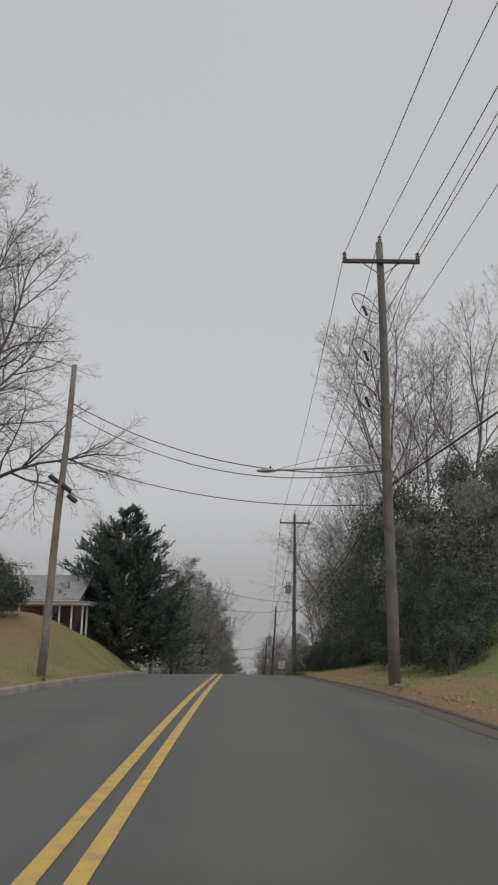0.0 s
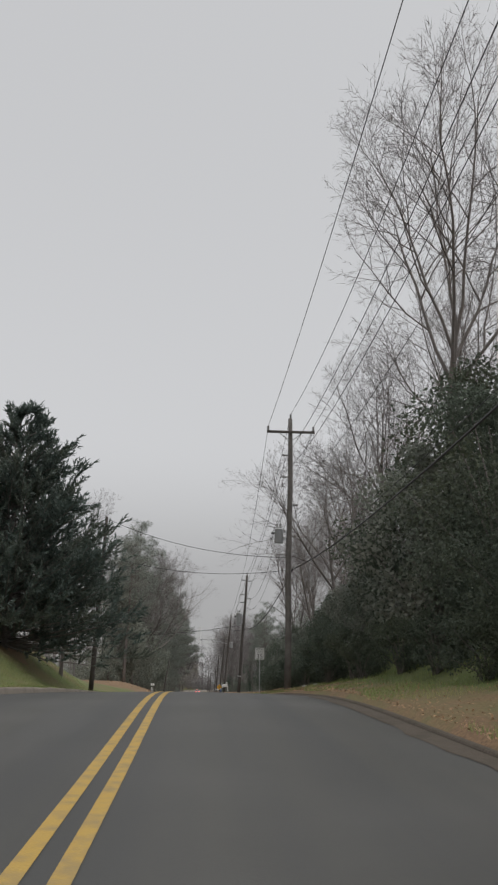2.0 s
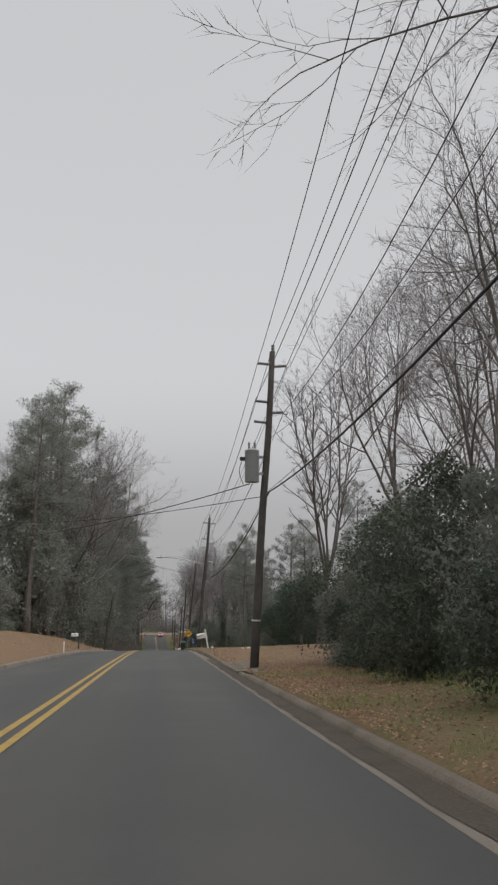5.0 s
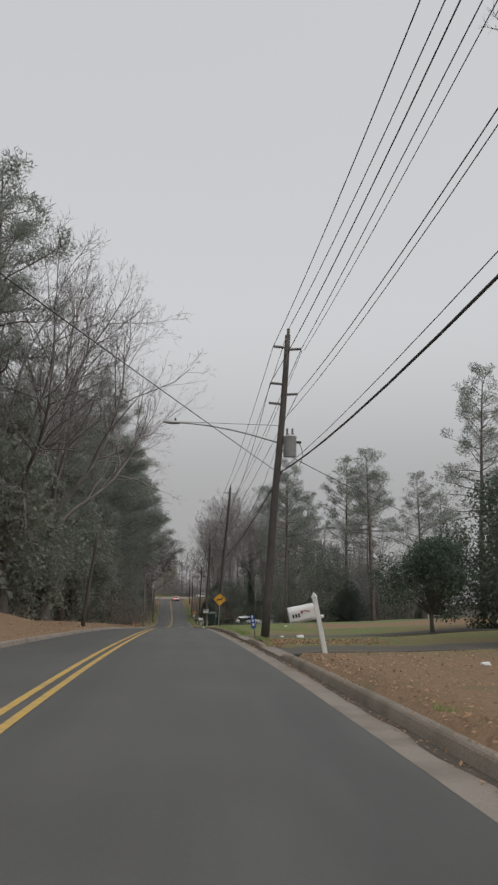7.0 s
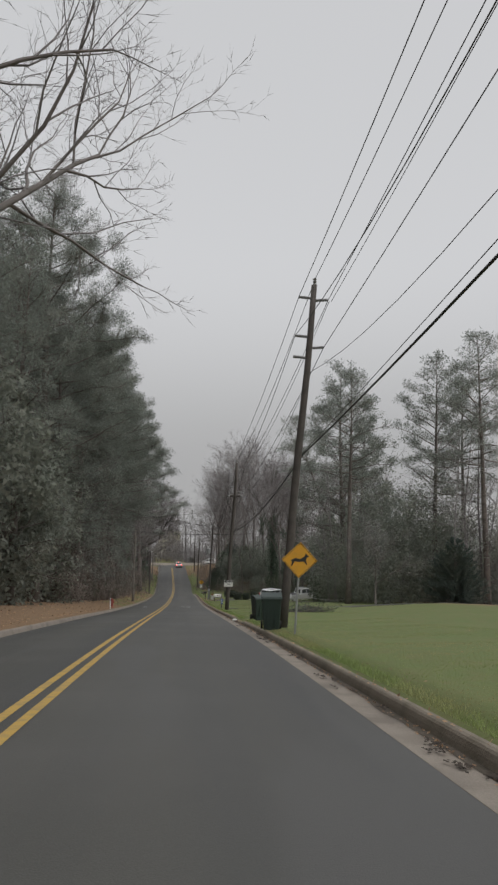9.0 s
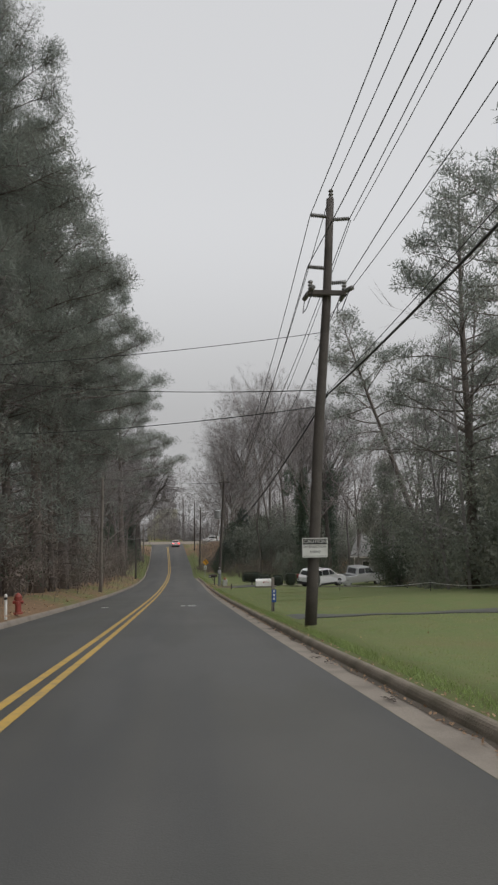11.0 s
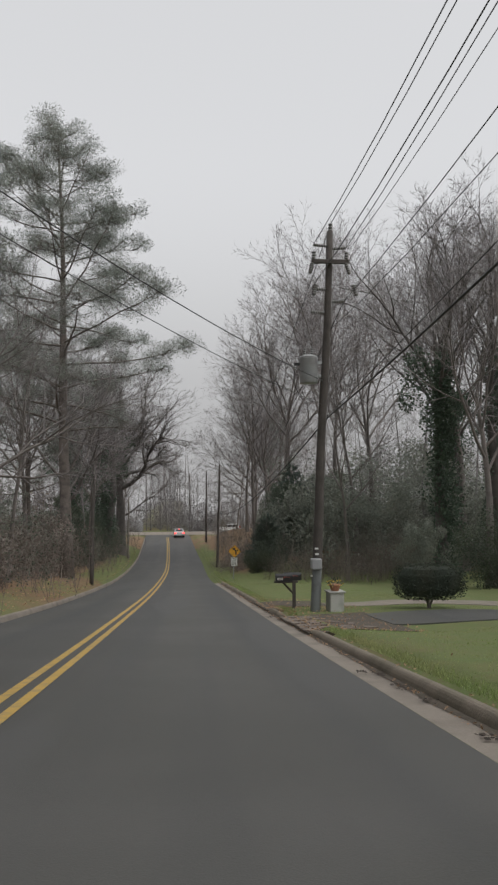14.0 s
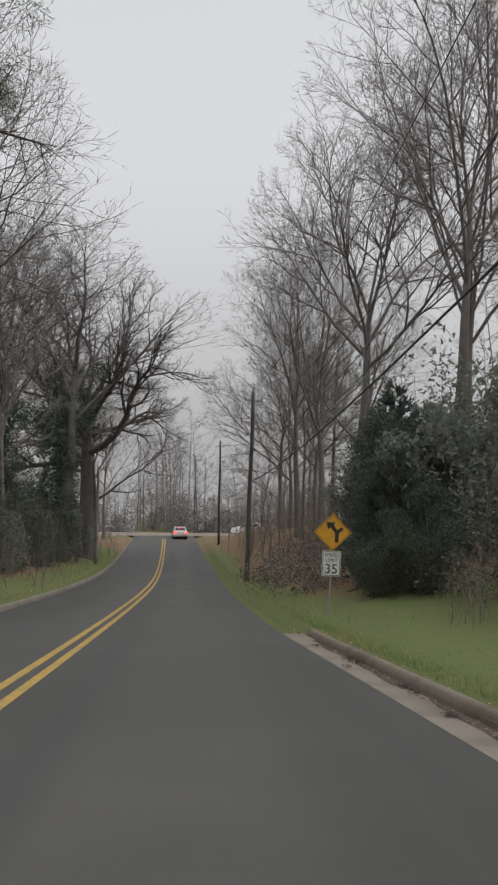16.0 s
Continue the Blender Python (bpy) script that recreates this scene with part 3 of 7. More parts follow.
def bare_tree(seed, height=20.0, fork=0.32, limbs=8, reach=0.42, top=0.62, spread=(18, 62), lift=0.05, gnarl=0.16, droop=0.0, stems=1, thick=0.013, kids=(6, 5, 5), ratio=0.56, dark=False, lean=0.05):
    """A trunk whose limbs divide four times into fine twigs, scaled to its height; wood in one mesh, twigs in another."""
    rng = random.Random(seed)
    wood, twig = Buf(), Buf()

    def grow(p, d, ln, r, level):
        n = (6, 4, 3)[level - 1]
        pts = bent(rng, p, d, ln, n, gnarl * (1.0 if level == 1 else 1.25), lift if level == 1 else lift * 0.7 - droop * 0.6)
        radii = [r * (1 - 0.62 * k / n) for k in range(n + 1)]
        (wood if level < 3 else twig).tube(pts, radii, (6, 4, 3)[level - 1], False)
        count = kids[level - 1]
        turn = rng.uniform(0, 6.28)
        for i in range(count + 1):
            leader = i == count
            t = 1.0 if leader else (0.22 if level == 1 else 0.14) + 0.83 * ((i + rng.random() * 0.8) / count) ** 0.8
            q, dq = along(pts, min(t, 0.999))
            a = dq.cross(Vector((0.31, 0.17, 0.93)))
            a = a.normalized() if a.length > 1e-4 else Vector((1, 0, 0))
            b = dq.cross(a)
            turn += 2.4 + rng.uniform(-0.5, 0.5)
            ang = radians(rng.uniform(6, 18) if leader else rng.uniform(32, 58) - 12 * t)
            d2 = dq * math.cos(ang) + (a * math.cos(turn) + b * math.sin(turn)) * math.sin(ang) - UP * droop
            rt = max(r * (1 - 0.62 * t), 0.012 * height / 20)
            ln2 = ln * (ratio * (1.12 - 0.36 * t) * rng.uniform(0.8, 1.18) if not leader else ratio * 0.62)
            if level < 3:
                grow(q, d2.normalized(), ln2, rt * (0.95 if leader else 0.7), level + 1)
            else:
                d2.normalize()
                e = q + d2 * ln2 * 0.5
                f = e + (d2 + UP * (lift * 2 - droop * 2) + any_dir(rng) * 0.45).normalized() * ln2 * 0.45
                w = max(0.0072 * height / 20, rt * 0.5)
                twig.spike(q, e, w)
                twig.spike(q.lerp(e, 0.8), f, w * 0.75)
                for _ in range(3):
                    g, v = (q.lerp(e, rng.uniform(0.3, 1)), d2) if rng.random() < 0.5 else (e.lerp(f, rng.random()), (f - e).normalized())
                    v = (v + any_dir(rng) * 0.75 + UP * (lift - droop)).normalized()
                    twig.blade(g, g + v * rng.uniform(0.22, 0.5) * height / 20, v.cross(any_dir(rng)).normalized(), 0.0145 * height / 20)

    for s in range(stems):
        tilt = Vector((rng.uniform(-1, 1), rng.uniform(-1, 1), 0)).normalized() * (lean if stems == 1 else 0.13)
        foot = Vector((0, 0, -0.3)) if stems == 1 else Vector((tilt.x * 2.5, tilt.y * 2.5, -0.3))
        r0 = height * thick / math.sqrt(stems)
        tall = height * top
        trunk = bent(rng, foot, (UP + tilt).normalized(), tall, 9, 0.06, 0.03)
        wood.tube(trunk, [r0 * (1.45 if i == 0 else 1.12 if i == 1 else 1) * (1 - 0.68 * (i / 9) ** 1.2) for i in range(10)], 9, False)
        az = rng.uniform(0, 6.28)
        start = fork / top
        for i in range(limbs):
            u = (i + rng.random() * 0.6) / limbs if i < limbs - 1 else 1.0
            t = min(0.999, start + (1.0 - start) * u)
            p, d = along(trunk, t)
            az += 2.4 + rng.uniform(-0.5, 0.5)
            ang = radians(spread[1] + (spread[0] - spread[1]) * u ** 0.8 + rng.uniform(-7, 7)) if i < limbs - 1 else radians(8)
            d0 = Vector((math.cos(az) * math.sin(ang), math.sin(az) * math.sin(ang), math.cos(ang)))
            grow(p, d0, height * reach * rng.uniform(0.86, 1.08) * (1 - 0.18 * u), r0 * (1 - 0.6 * t) * rng.uniform(0.52, 0.7), 1)
    k = height / sorted(v.z for v in twig.v)[int(len(twig.v) * 0.99)]
    for b in (wood, twig):
        b.v = [v * k for v in b.v]
    return [("trunk", wood, UNHAZED_BARK if dark else BARK, True), ("crown", twig, UNHAZED_TWIG if dark else TWIG, False)]


def puff(b, rng, c, rx, rz, blades, size, width):
    """A rounded clump of needles, thickest near its rim."""
    for _ in range(blades):
        n = any_dir(rng)
        k = rng.random() ** 0.45
        p = c + Vector((n.x * rx * k, n.y * rx * k, n.z * rz * k))
        v = (n * 0.7 + any_dir(rng) * 0.8 + UP * 0.25).normalized()
        b.blade(p, p + v * size * rng.uniform(0.6, 1.15), v.cross(any_dir(rng)).normalized(), width)


def pine_tree(seed, height=25.0, bare=0.42, spread=0.21, limbs=46, density=1.0, needle=(0.34, 42, 0.06)):
    """Tall straight pine: bare lower trunk, irregular limbs that carry rounded clumps of needles."""
    rng = random.Random(seed)
    wood, leaf = Buf(), Buf()
    k25 = height / 25
    trunk = bent(rng, (0, 0, -0.3), UP, height, 10, 0.025, 0.04)
    r0 = height * 0.0125
    wood.tube(trunk, [r0 * (1.25 if i == 0 else 1) * (1 - 0.93 * (i / 10) ** 1.2) for i in range(11)], 9)
    size, blades, width = needle
    for i in range(limbs):
        u = (i + rng.random()) / limbs
        p, d = along(trunk, bare + (0.985 - bare) * u)
        full = (0.80 + 0.67 * u if u < 0.3 else 1.0 - 0.86 * ((u - 0.3) / 0.7) ** 1.5)
        ln = height * spread * full * rng.uniform(0.62, 1.1) + 0.3
        az = 2.4 * i + rng.uniform(-0.6, 0.6)
        d0 = Vector((math.cos(az), math.sin(az), rng.uniform(-0.16, 0.42) + 0.72 * u))
        limb = bent(rng, p, d0.normalized(), ln, 5, 0.19, 0.035 - 0.05 * (1 - u))
        rl = (0.03 + 0.05 * (1 - u)) * k25
        wood.tube(limb, [rl * (1 - 0.8 * k / 5) for k in range(6)], 5, False)
        if u < 0.16:
            for _ in range(int(ln * 4)):
                q, dq = along(limb, rng.uniform(0.3, 1.0))
                e = q + (splay(rng, dq, radians(rng.uniform(30, 70))) - UP * 0.55).normalized() * rng.uniform(0.4, 1.3) * k25
                wood.spike(q, e, 0.013 * k25)
                for _ in range(3):
                    g = q.lerp(e, rng.uniform(0.3, 1))
                    wood.spike(g, g + (any_dir(rng) - UP * 0.8).normalized() * rng.uniform(0.15, 0.45) * k25, 0.007 * k25)
        thin = 0.35 if u < 0.10 else 0.7 if u < 0.2 else 1.0
        n = max(3, int(ln * 2.3 * density * thin))
        for j in range(n):
            tb = 1.0 - 0.68 * rng.random() ** 1.3
            pb, db = along(limb, tb)
            side = db.cross(UP)
            side = side.normalized() if side.length > 1e-6 else Vector((1, 0, 0))
            off = side * rng.uniform(-1, 1) * (0.30 * ln * (1.12 - tb) + 0.6 * k25) + db * rng.uniform(-0.1, 0.5) * k25 + UP * rng.uniform(-0.12, 0.62) * k25
            c = pb + off
            wood.tube([pb, pb.lerp(c, 0.55) - UP * 0.08, c], [0.022 * k25, 0.016 * k25, 0.008 * k25], 3, False)
            rx = rng.uniform(0.38, 0.72) * k25
            puff(leaf, rng, c, rx, rx * 0.74, int(blades * (rx / 0.55 / k25) ** 1.5), size * k25, width)
            if density > 1.1:
                for _ in range(3):
                    q = pb.lerp(c, rng.random())
                    wood.spike(q, q + (any_dir(rng) - UP * 0.6).normalized() * rng.uniform(0.3, 0.8), 0.008)
    return [("trunk", wood, PINEBARK, True), ("crown", leaf, NEEDLE, False)]


def cedar_tree(seed, height=11.0, width=0.50):
    """Broad cone of upswept feathery sprays."""
    rng = random.Random(seed)
    wood, leaf = Buf(), Buf()
    wood.tube([(0, 0, -0.3), (0.05, 0, height * 0.5), (0, 0.05, height * 0.97)], [0.22, 0.12, 0.02], 7)
    for i in range(480):
        u = 1 - math.sqrt(rng.random()) * 0.985
        z = 0.05 * height + u * height * 0.92
        az = rng.uniform(0, 2 * math.pi)
        r = height * width * (1 - u) ** 0.66 * rng.uniform(0.62, 1.12) + 0.15
        low = max(0.0, 1 - u / 0.3)
        d = Vector((math.cos(az), math.sin(az), rng.uniform(0.15, 0.6) - 0.42 * low))
        limb = bent(rng, (0, 0, z - 0.25 * r * (1 - low)), d.normalized(), r * 1.1, 4, 0.12, 0.08)
        wood.tube(limb, [0.035, 0.03, 0.022, 0.014, 0.006], 4, False)
        for j in range(17):
            p, dl = along(limb, rng.uniform(0.25, 1.0))
            sd = (dl + any_dir(rng) * 0.75 + UP * 0.45).normalized()
            ln = rng.uniform(0.35, 0.75)
            for k in range(12):
                q = p + sd * ln * k / 12
                v = (sd + any_dir(rng) * 0.75).normalized()
                leaf.blade(q, q + v * rng.uniform(0.14, 0.27), v.cross(any_dir(rng)).normalized(), 0.075)
    return [("trunk", wood, BARK, True), ("crown", leaf, CEDAR, False)]


def leafy_mass(seed, height=6.0, width=3.0, leaves=7000, size=0.135, base=0.0, mat=None, squash=1.0, lumps=26, simple=False):
    """Evergreen bush or small tree: stems, and leaves on many overlapping clumps."""
    rng = random.Random(seed)
    wood, leaf = Buf(), Buf()
    clumps = []
    for i in range(lumps):
        u = rng.random()
        z = base * height + (1 - base) * height * (0.08 + 0.84 * u)
        w = width * math.sin(math.pi * (0.16 + 0.72 * u)) * rng.uniform(0.25, 0.85)
        az = rng.uniform(0, 2 * math.pi)
        c = Vector((math.cos(az) * w, math.sin(az) * w * squash, z))
        r = rng.uniform(0.22, 0.42) * width * (1.1 - 0.45 * u)
        clumps.append((c, r))
        if base:
            fork = Vector((0, 0, base * height * 0.85))
            wood.tube([fork, fork.lerp(c, 0.5) + UP * 0.1, c], [0.045, 0.03, 0.012], 4, False)
        else:
            mid = Vector((c.x * 0.3, c.y * 0.3, c.z * 0.5))
            wood.tube([(rng.uniform(-0.15, 0.15), rng.uniform(-0.15, 0.15), -0.2), mid, c], [0.03 + height * 0.006, 0.03, 0.012], 4, False)
    if base:
        wood.tube([(0.05, 0, -0.2), (0, 0.03, base * height * 0.5), (0, 0, base * height * 0.9)], [0.12, 0.09, 0.075], 7)
    per = leaves // lumps
    for c, r in clumps:
        for _ in range(per):
            n = any_dir(rng)
            p = c + n * r * rng.uniform(0.55, 1.12)
            if p.z < 0.03:
                p.z = 0.03 + rng.random() * 0.15
            v = (n * 0.7 + any_dir(rng) + Vector((0, 0, -0.25))).normalized()
            side = v.cross(n + any_dir(rng) * 0.5)
            side = side.normalized() if side.length > 1e-6 else Vector((1, 0, 0))
            s = size * rng.uniform(0.65, 1.35)
            if simple:
                leaf.blade(p, p + v * s, side, s * 0.75)
            else:
                leaf.leaf(p, v, side, s, s * 0.55)
    return [("branchwork", wood, BARK, True), ("foliage", leaf, mat or LEAF, False)]


def ivy_tree(seed, height=22.0):
    """A bare tree whose trunk and lower limbs are smothered in ivy."""
    rng = random.Random(seed)
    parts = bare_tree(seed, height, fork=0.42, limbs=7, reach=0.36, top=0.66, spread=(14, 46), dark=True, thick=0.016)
    ivy = Buf()
    lobes = []
    for i in range(52):
        u = i / 52
        az = rng.uniform(0, 6.28)
        wide = (0.72 - 0.35 * u) * rng.uniform(0.3, 1.0)
        lobes.append((Vector((math.cos(az) * wide, math.sin(az) * wide, 0.2 + u * height * 0.56)), rng.uniform(0.45, 0.8) * (1.1 - 0.4 * u)))
    for i in range(16):
        az = rng.uniform(0, 6.28)
        z = height * rng.uniform(0.36, 0.52)
        r = rng.uniform(0.6, 1.9)
        lobes.append((Vector((math.cos(az) * r, math.sin(az) * r, z + r * 0.9)), rng.uniform(0.35, 0.7)))
    for c, r in lobes:
        for _ in range(150):
            n = any_dir(rng)
            p = c + Vector((n.x * r, n.y * r, n.z * r * 1.5)) * rng.uniform(0.5, 1.12)
            if p.z < 0.05:
                continue
            v = (n * 0.6 + any_dir(rng) * 0.8 - UP * 0.5).normalized()
            s = rng.uniform(0.10, 0.19)
            ivy.leaf(p, v, v.cross(any_dir(rng)).normalized(), s, s * 0.8)
    return parts + [("ivy", ivy, IVY, False)]


def thicket(seed, length=9.0, depth=4.0, height=3.2, stems=58, green=0.0):
    """A stretch of leafless brush with some evergreen sprigs."""
    rng = random.Random(seed)
    wood, leaf = Buf(), Buf()
    for _ in range(stems):
        p = Vector((rng.uniform(-depth, depth) / 2, rng.uniform(-length, length) / 2, -0.15))
        h = height * rng.uniform(0.45, 1.25)
        st = bent(rng, p, (UP + any_dir(rng) * 0.35).normalized(), h, 4, 0.2, 0.05)
        r = 0.008 + 0.006 * h / height
        wood.tube(st, [r, r * 0.85, r * 0.65, r * 0.45, r * 0.2], 3, False)
        for _ in range(11):
            q, d = along(st, rng.uniform(0.15, 1))
            e = q + (splay(rng, d, radians(rng.uniform(25, 75)))) * rng.uniform(0.3, 0.9)
            wood.spike(q, e, 0.006)
            for _ in range(2):
                g = q.lerp(e, rng.uniform(0.2, 1))
                wood.spike(g, g + any_dir(rng) * rng.uniform(0.12, 0.35), 0.004)
            if rng.random() < green:
                for _ in range(6):
                    v = any_dir(rng)
                    leaf.leaf(e + v * 0.2 * rng.random(), v, v.cross(any_dir(rng)).normalized(), 0.13, 0.08)
    out = [("branchwork", wood, BRUSH, False)]
    if green:
        out.append(("foliage", leaf, LEAF, False))
    return out


PLANTS = {}


def plant(name, key, build, x, y, scale, turn, label, category, group="", kind="", lean=(0, 0), sink=0.05, stretch=1.0):
    """Sets a plant on the ground; alike ones share their meshes."""
    m = pose(x, y, ground_z(x, y) - sink, lean[0], lean[1], turn) @ Matrix.Diagonal((scale * stretch, scale * stretch, scale, 1))
    if key not in PLANTS:
        root = thing(name, m, label, category, group, kind)
        for pname, buf, mat, smooth in build():
            part(pname, buf, mat, root, "", smooth)
        PLANTS[key] = root
        return root
    ob = copy_thing(PLANTS[key], m)
    ob.matrix_basis = m
    ob.name = name
    return tagged(ob, label, category, group, kind)


BARE = {
    "a": lambda: bare_tree(11, fork=0.34, limbs=8, reach=0.42, top=0.58, spread=(12, 50), kids=(7, 6, 6)),
    "b": lambda: bare_tree(12, fork=0.24, limbs=7, reach=0.46, top=0.46, spread=(14, 58), gnarl=0.2, kids=(7, 6, 6)),
    "c": lambda: bare_tree(13, fork=0.40, limbs=7, reach=0.48, top=0.54, spread=(10, 44), lift=0.07, kids=(8, 6, 6), ratio=0.5),
    "wide": lambda: bare_tree(14, fork=0.28, limbs=8, reach=0.58, top=0.46, spread=(14, 70), lift=0.075, gnarl=0.22, thick=0.018, kids=(9, 6, 6), ratio=0.48),
    "vase": lambda: bare_tree(18, fork=0.40, limbs=9, reach=0.40, top=0.55, spread=(10, 58), lift=0.075, gnarl=0.2, thick=0.0155, kids=(9, 7, 6), ratio=0.5),
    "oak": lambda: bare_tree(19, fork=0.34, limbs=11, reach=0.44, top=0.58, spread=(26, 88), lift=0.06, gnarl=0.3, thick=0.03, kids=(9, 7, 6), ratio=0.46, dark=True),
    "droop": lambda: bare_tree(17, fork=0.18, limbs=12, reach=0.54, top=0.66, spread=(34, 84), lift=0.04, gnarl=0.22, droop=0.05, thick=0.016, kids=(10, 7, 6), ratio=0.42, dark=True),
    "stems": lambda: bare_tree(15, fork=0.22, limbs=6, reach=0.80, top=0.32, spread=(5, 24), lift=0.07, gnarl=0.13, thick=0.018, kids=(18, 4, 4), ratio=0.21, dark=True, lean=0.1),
    "slim": lambda: bare_tree(16, fork=0.34, limbs=6, reach=0.32, top=0.68, spread=(12, 44), thick=0.009, kids=(6, 5, 5)),
}
BARE_TXT = {"a": "tall leafless hardwood tree with fine grey twigs", "b": "leafless hardwood tree with a low forked trunk", "c": "tall leafless tree with a high narrow crown",
            "wide": "leafless oak with long wide-spreading limbs over the road", "vase": "tall leafless tree with a broad fan-shaped crown", "oak": "thick-trunked leafless oak with twisting dark limbs", "droop": "leafless tree with fine drooping twigs over the road", "stems": "leafless multi-stemmed tree with upright branches", "slim": "slender leafless tree in the wood edge"}


def bare(kind, x, y, h, turn, lean=(0, 0), stretch=1.0):
    plant("bare_tree", "bare_" + kind, BARE[kind], x, y, h / 20.0, turn, BARE_TXT[kind], "tree", "leafless roadside trees", lean=lean, stretch=stretch)


PINE = {"a": lambda: pine_tree(21, bare=0.40, spread=0.19), "b": lambda: pine_tree(22, bare=0.28, spread=0.23, limbs=54), "near": lambda: pine_tree(25, bare=0.33, spread=0.25, limbs=60, density=1.6, needle=(0.17, 200, 0.022)),
        "c": lambda: pine_tree(23, bare=0.50, spread=0.19, limbs=40), "low": lambda: pine_tree(24, bare=0.10, spread=0.20, limbs=64)}


def pine(kind, x, y, h, turn, stretch=1.0, lean=(0, 0)):
    txt = {"a": "tall pine with bare trunk and clumped dark needles", "b": "tall pine with long irregular limbs beside the road", "c": "tall pine with a high rounded crown", "near": "large pine with long limbs reaching over the road", "low": "pine branched nearly to the ground with dark needles"}[kind]
    plant("pine_tree", "pine_" + kind, PINE[kind], x, y, h / 25.0, turn, txt, "pine", "tall roadside pines", stretch=stretch, lean=lean)


MASS = {"a": lambda: leafy_mass(31, leaves=17000, size=0.098, lumps=38, simple=True), "b": lambda: leafy_mass(32, width=2.6, leaves=8500, size=0.14, lumps=24, mat=HAZED_LEAF, simple=True), "tall": lambda: leafy_mass(33, 12.0, 3.6, 13500, 0.21, lumps=60, mat=HAZED_LEAF, simple=True),
        "shrub": lambda: leafy_mass(34, 2.4, 1.7, 6000, 0.085, lumps=18, simple=True), "round": lambda: leafy_mass(35, 4.0, 2.5, 17000, 0.10, base=0.24, lumps=36, simple=True, mat=IVY)}


def evergreen(kind, x, y, h, turn, label="", stretch=1.0):
    nominal = {"a": 6.0, "b": 6.0, "tall": 12.0, "shrub": 2.4, "round": 4.0}[kind]
    txt = label or {"a": "dense dark evergreen tree with glossy leaves on the bank", "b": "broad-leaved evergreen shrub at the wood edge", "tall": "tall evergreen tree smothered in dark leaves",
                    "shrub": "low evergreen shrub among fallen leaves", "round": "round-headed dark evergreen on a short trunk"}[kind]
    plant("evergreen_tree" if kind in ("a", "tall", "round") else "evergreen_shrub", "mass_" + kind, MASS[kind], x, y, h / nominal, turn, txt, "evergreen", "evergreens along the road", stretch=stretch)


# the wooded bank on the right of the crest
for i, (x, y, h, k) in enumerate([(9.6, 40, 6, "a"), (8.6, 45, 7.6, "a"), (7.9, 50, 7.6, "b"), (8.3, 55, 6.4, "a"), (7.6, 60, 4.8, "b"), (7.3, 65, 4.2, "a"), (6.9, 70, 3.8, "a"), (6.8, 76, 3.8, "b"), (6.9, 82, 4.2, "b"), (7.2, 88, 5.6, "a"),
                                  (9.6, 93, 6.4, "b"), (11.5, 52, 8, "a"), (11.3, 60, 6.5, "b"), (10.8, 68, 5.5, "a"), (10.0, 76, 5.5, "b"), (11.5, 86, 6, "a"), (13.5, 94, 6, "a"), (13.0, 45, 8, "b"), (8.6, 73, 4.5, "a"), (9.0, 79, 4.8, "a"), (6.4, 92.5, 3.4, "b"), (7.3, 95.5, 5.4, "a"), (9.8, 98, 6.2, "a"), (8.0, 31, 4.8, "a"), (8.8, 36, 6.0, "b"), (10.9, 53.5, 10.0, "a"), (12.6, 49, 10.5, "a"), (9.6, 58.5, 8.2, "a"), (7.3, 40.5, 4.4, "a"), (10.0, 29, 6, "b"), (7.2, 26, 3.2, "a"), (11.2, 35, 7, "a")]):
    evergreen(k, x, y, h, i * 67)
for i, (x, y, h) in enumerate([(6.4, 49, 1.9), (6.2, 56, 2.2), (5.9, 62, 2.4), (5.7, 68, 2.2), (5.4, 74, 2.2), (5.3, 79, 2.0), (5.6, 85, 2.2), (6.0, 90, 1.6), (7.6, 44, 2.0), (7.9, 36, 2.0), (6.4, 24, 1.7), (6.7, 28, 1.9), (6.2, 32, 1.5), (6.6, 36.5, 1.8), (6.1, 40.5, 1.6), (6.5, 45.5, 1.9), (5.8, 52.5, 1.6), (5.6, 59, 1.7), (5.3, 65, 1.8), (7.4, 31.5, 2.6), (7.6, 26, 2.6)]):
    evergreen("shrub", x, y, h, i * 49)
for kind, x, y, h, turn in [("c", 10.2, 54, 24.5, 40), ("slim", 13.8, 48, 22, 120), ("b", 9.2, 78, 17, 10), ("slim", 11.8, 72, 17, 60), ("b", 13.0, 82, 18, 200), ("slim", 9.2, 86, 15, 0), ("c", 14.5, 64, 21, 300), ("a", 15.5, 90, 17, 80), ("slim", 8.4, 66, 15, 250), ("a", 11.5, 70, 19, 170), ("slim", 10.4, 92, 14, 20),
                            ("c", 14.5, 101, 20, 150), ("a", 12.0, 106, 19, 90), ("b", 17.5, 110, 18, 20), ("slim", 9.5, 40, 15, 77)]:
    bare(kind, x, y, h, turn)
bare("stems", 10.9, 120.8, 19.4, 80, lean=(0, -4))
bare("b", 16.2, 206, 7.0, 60)
bare("b", 27.7, 206, 7.5, 200)
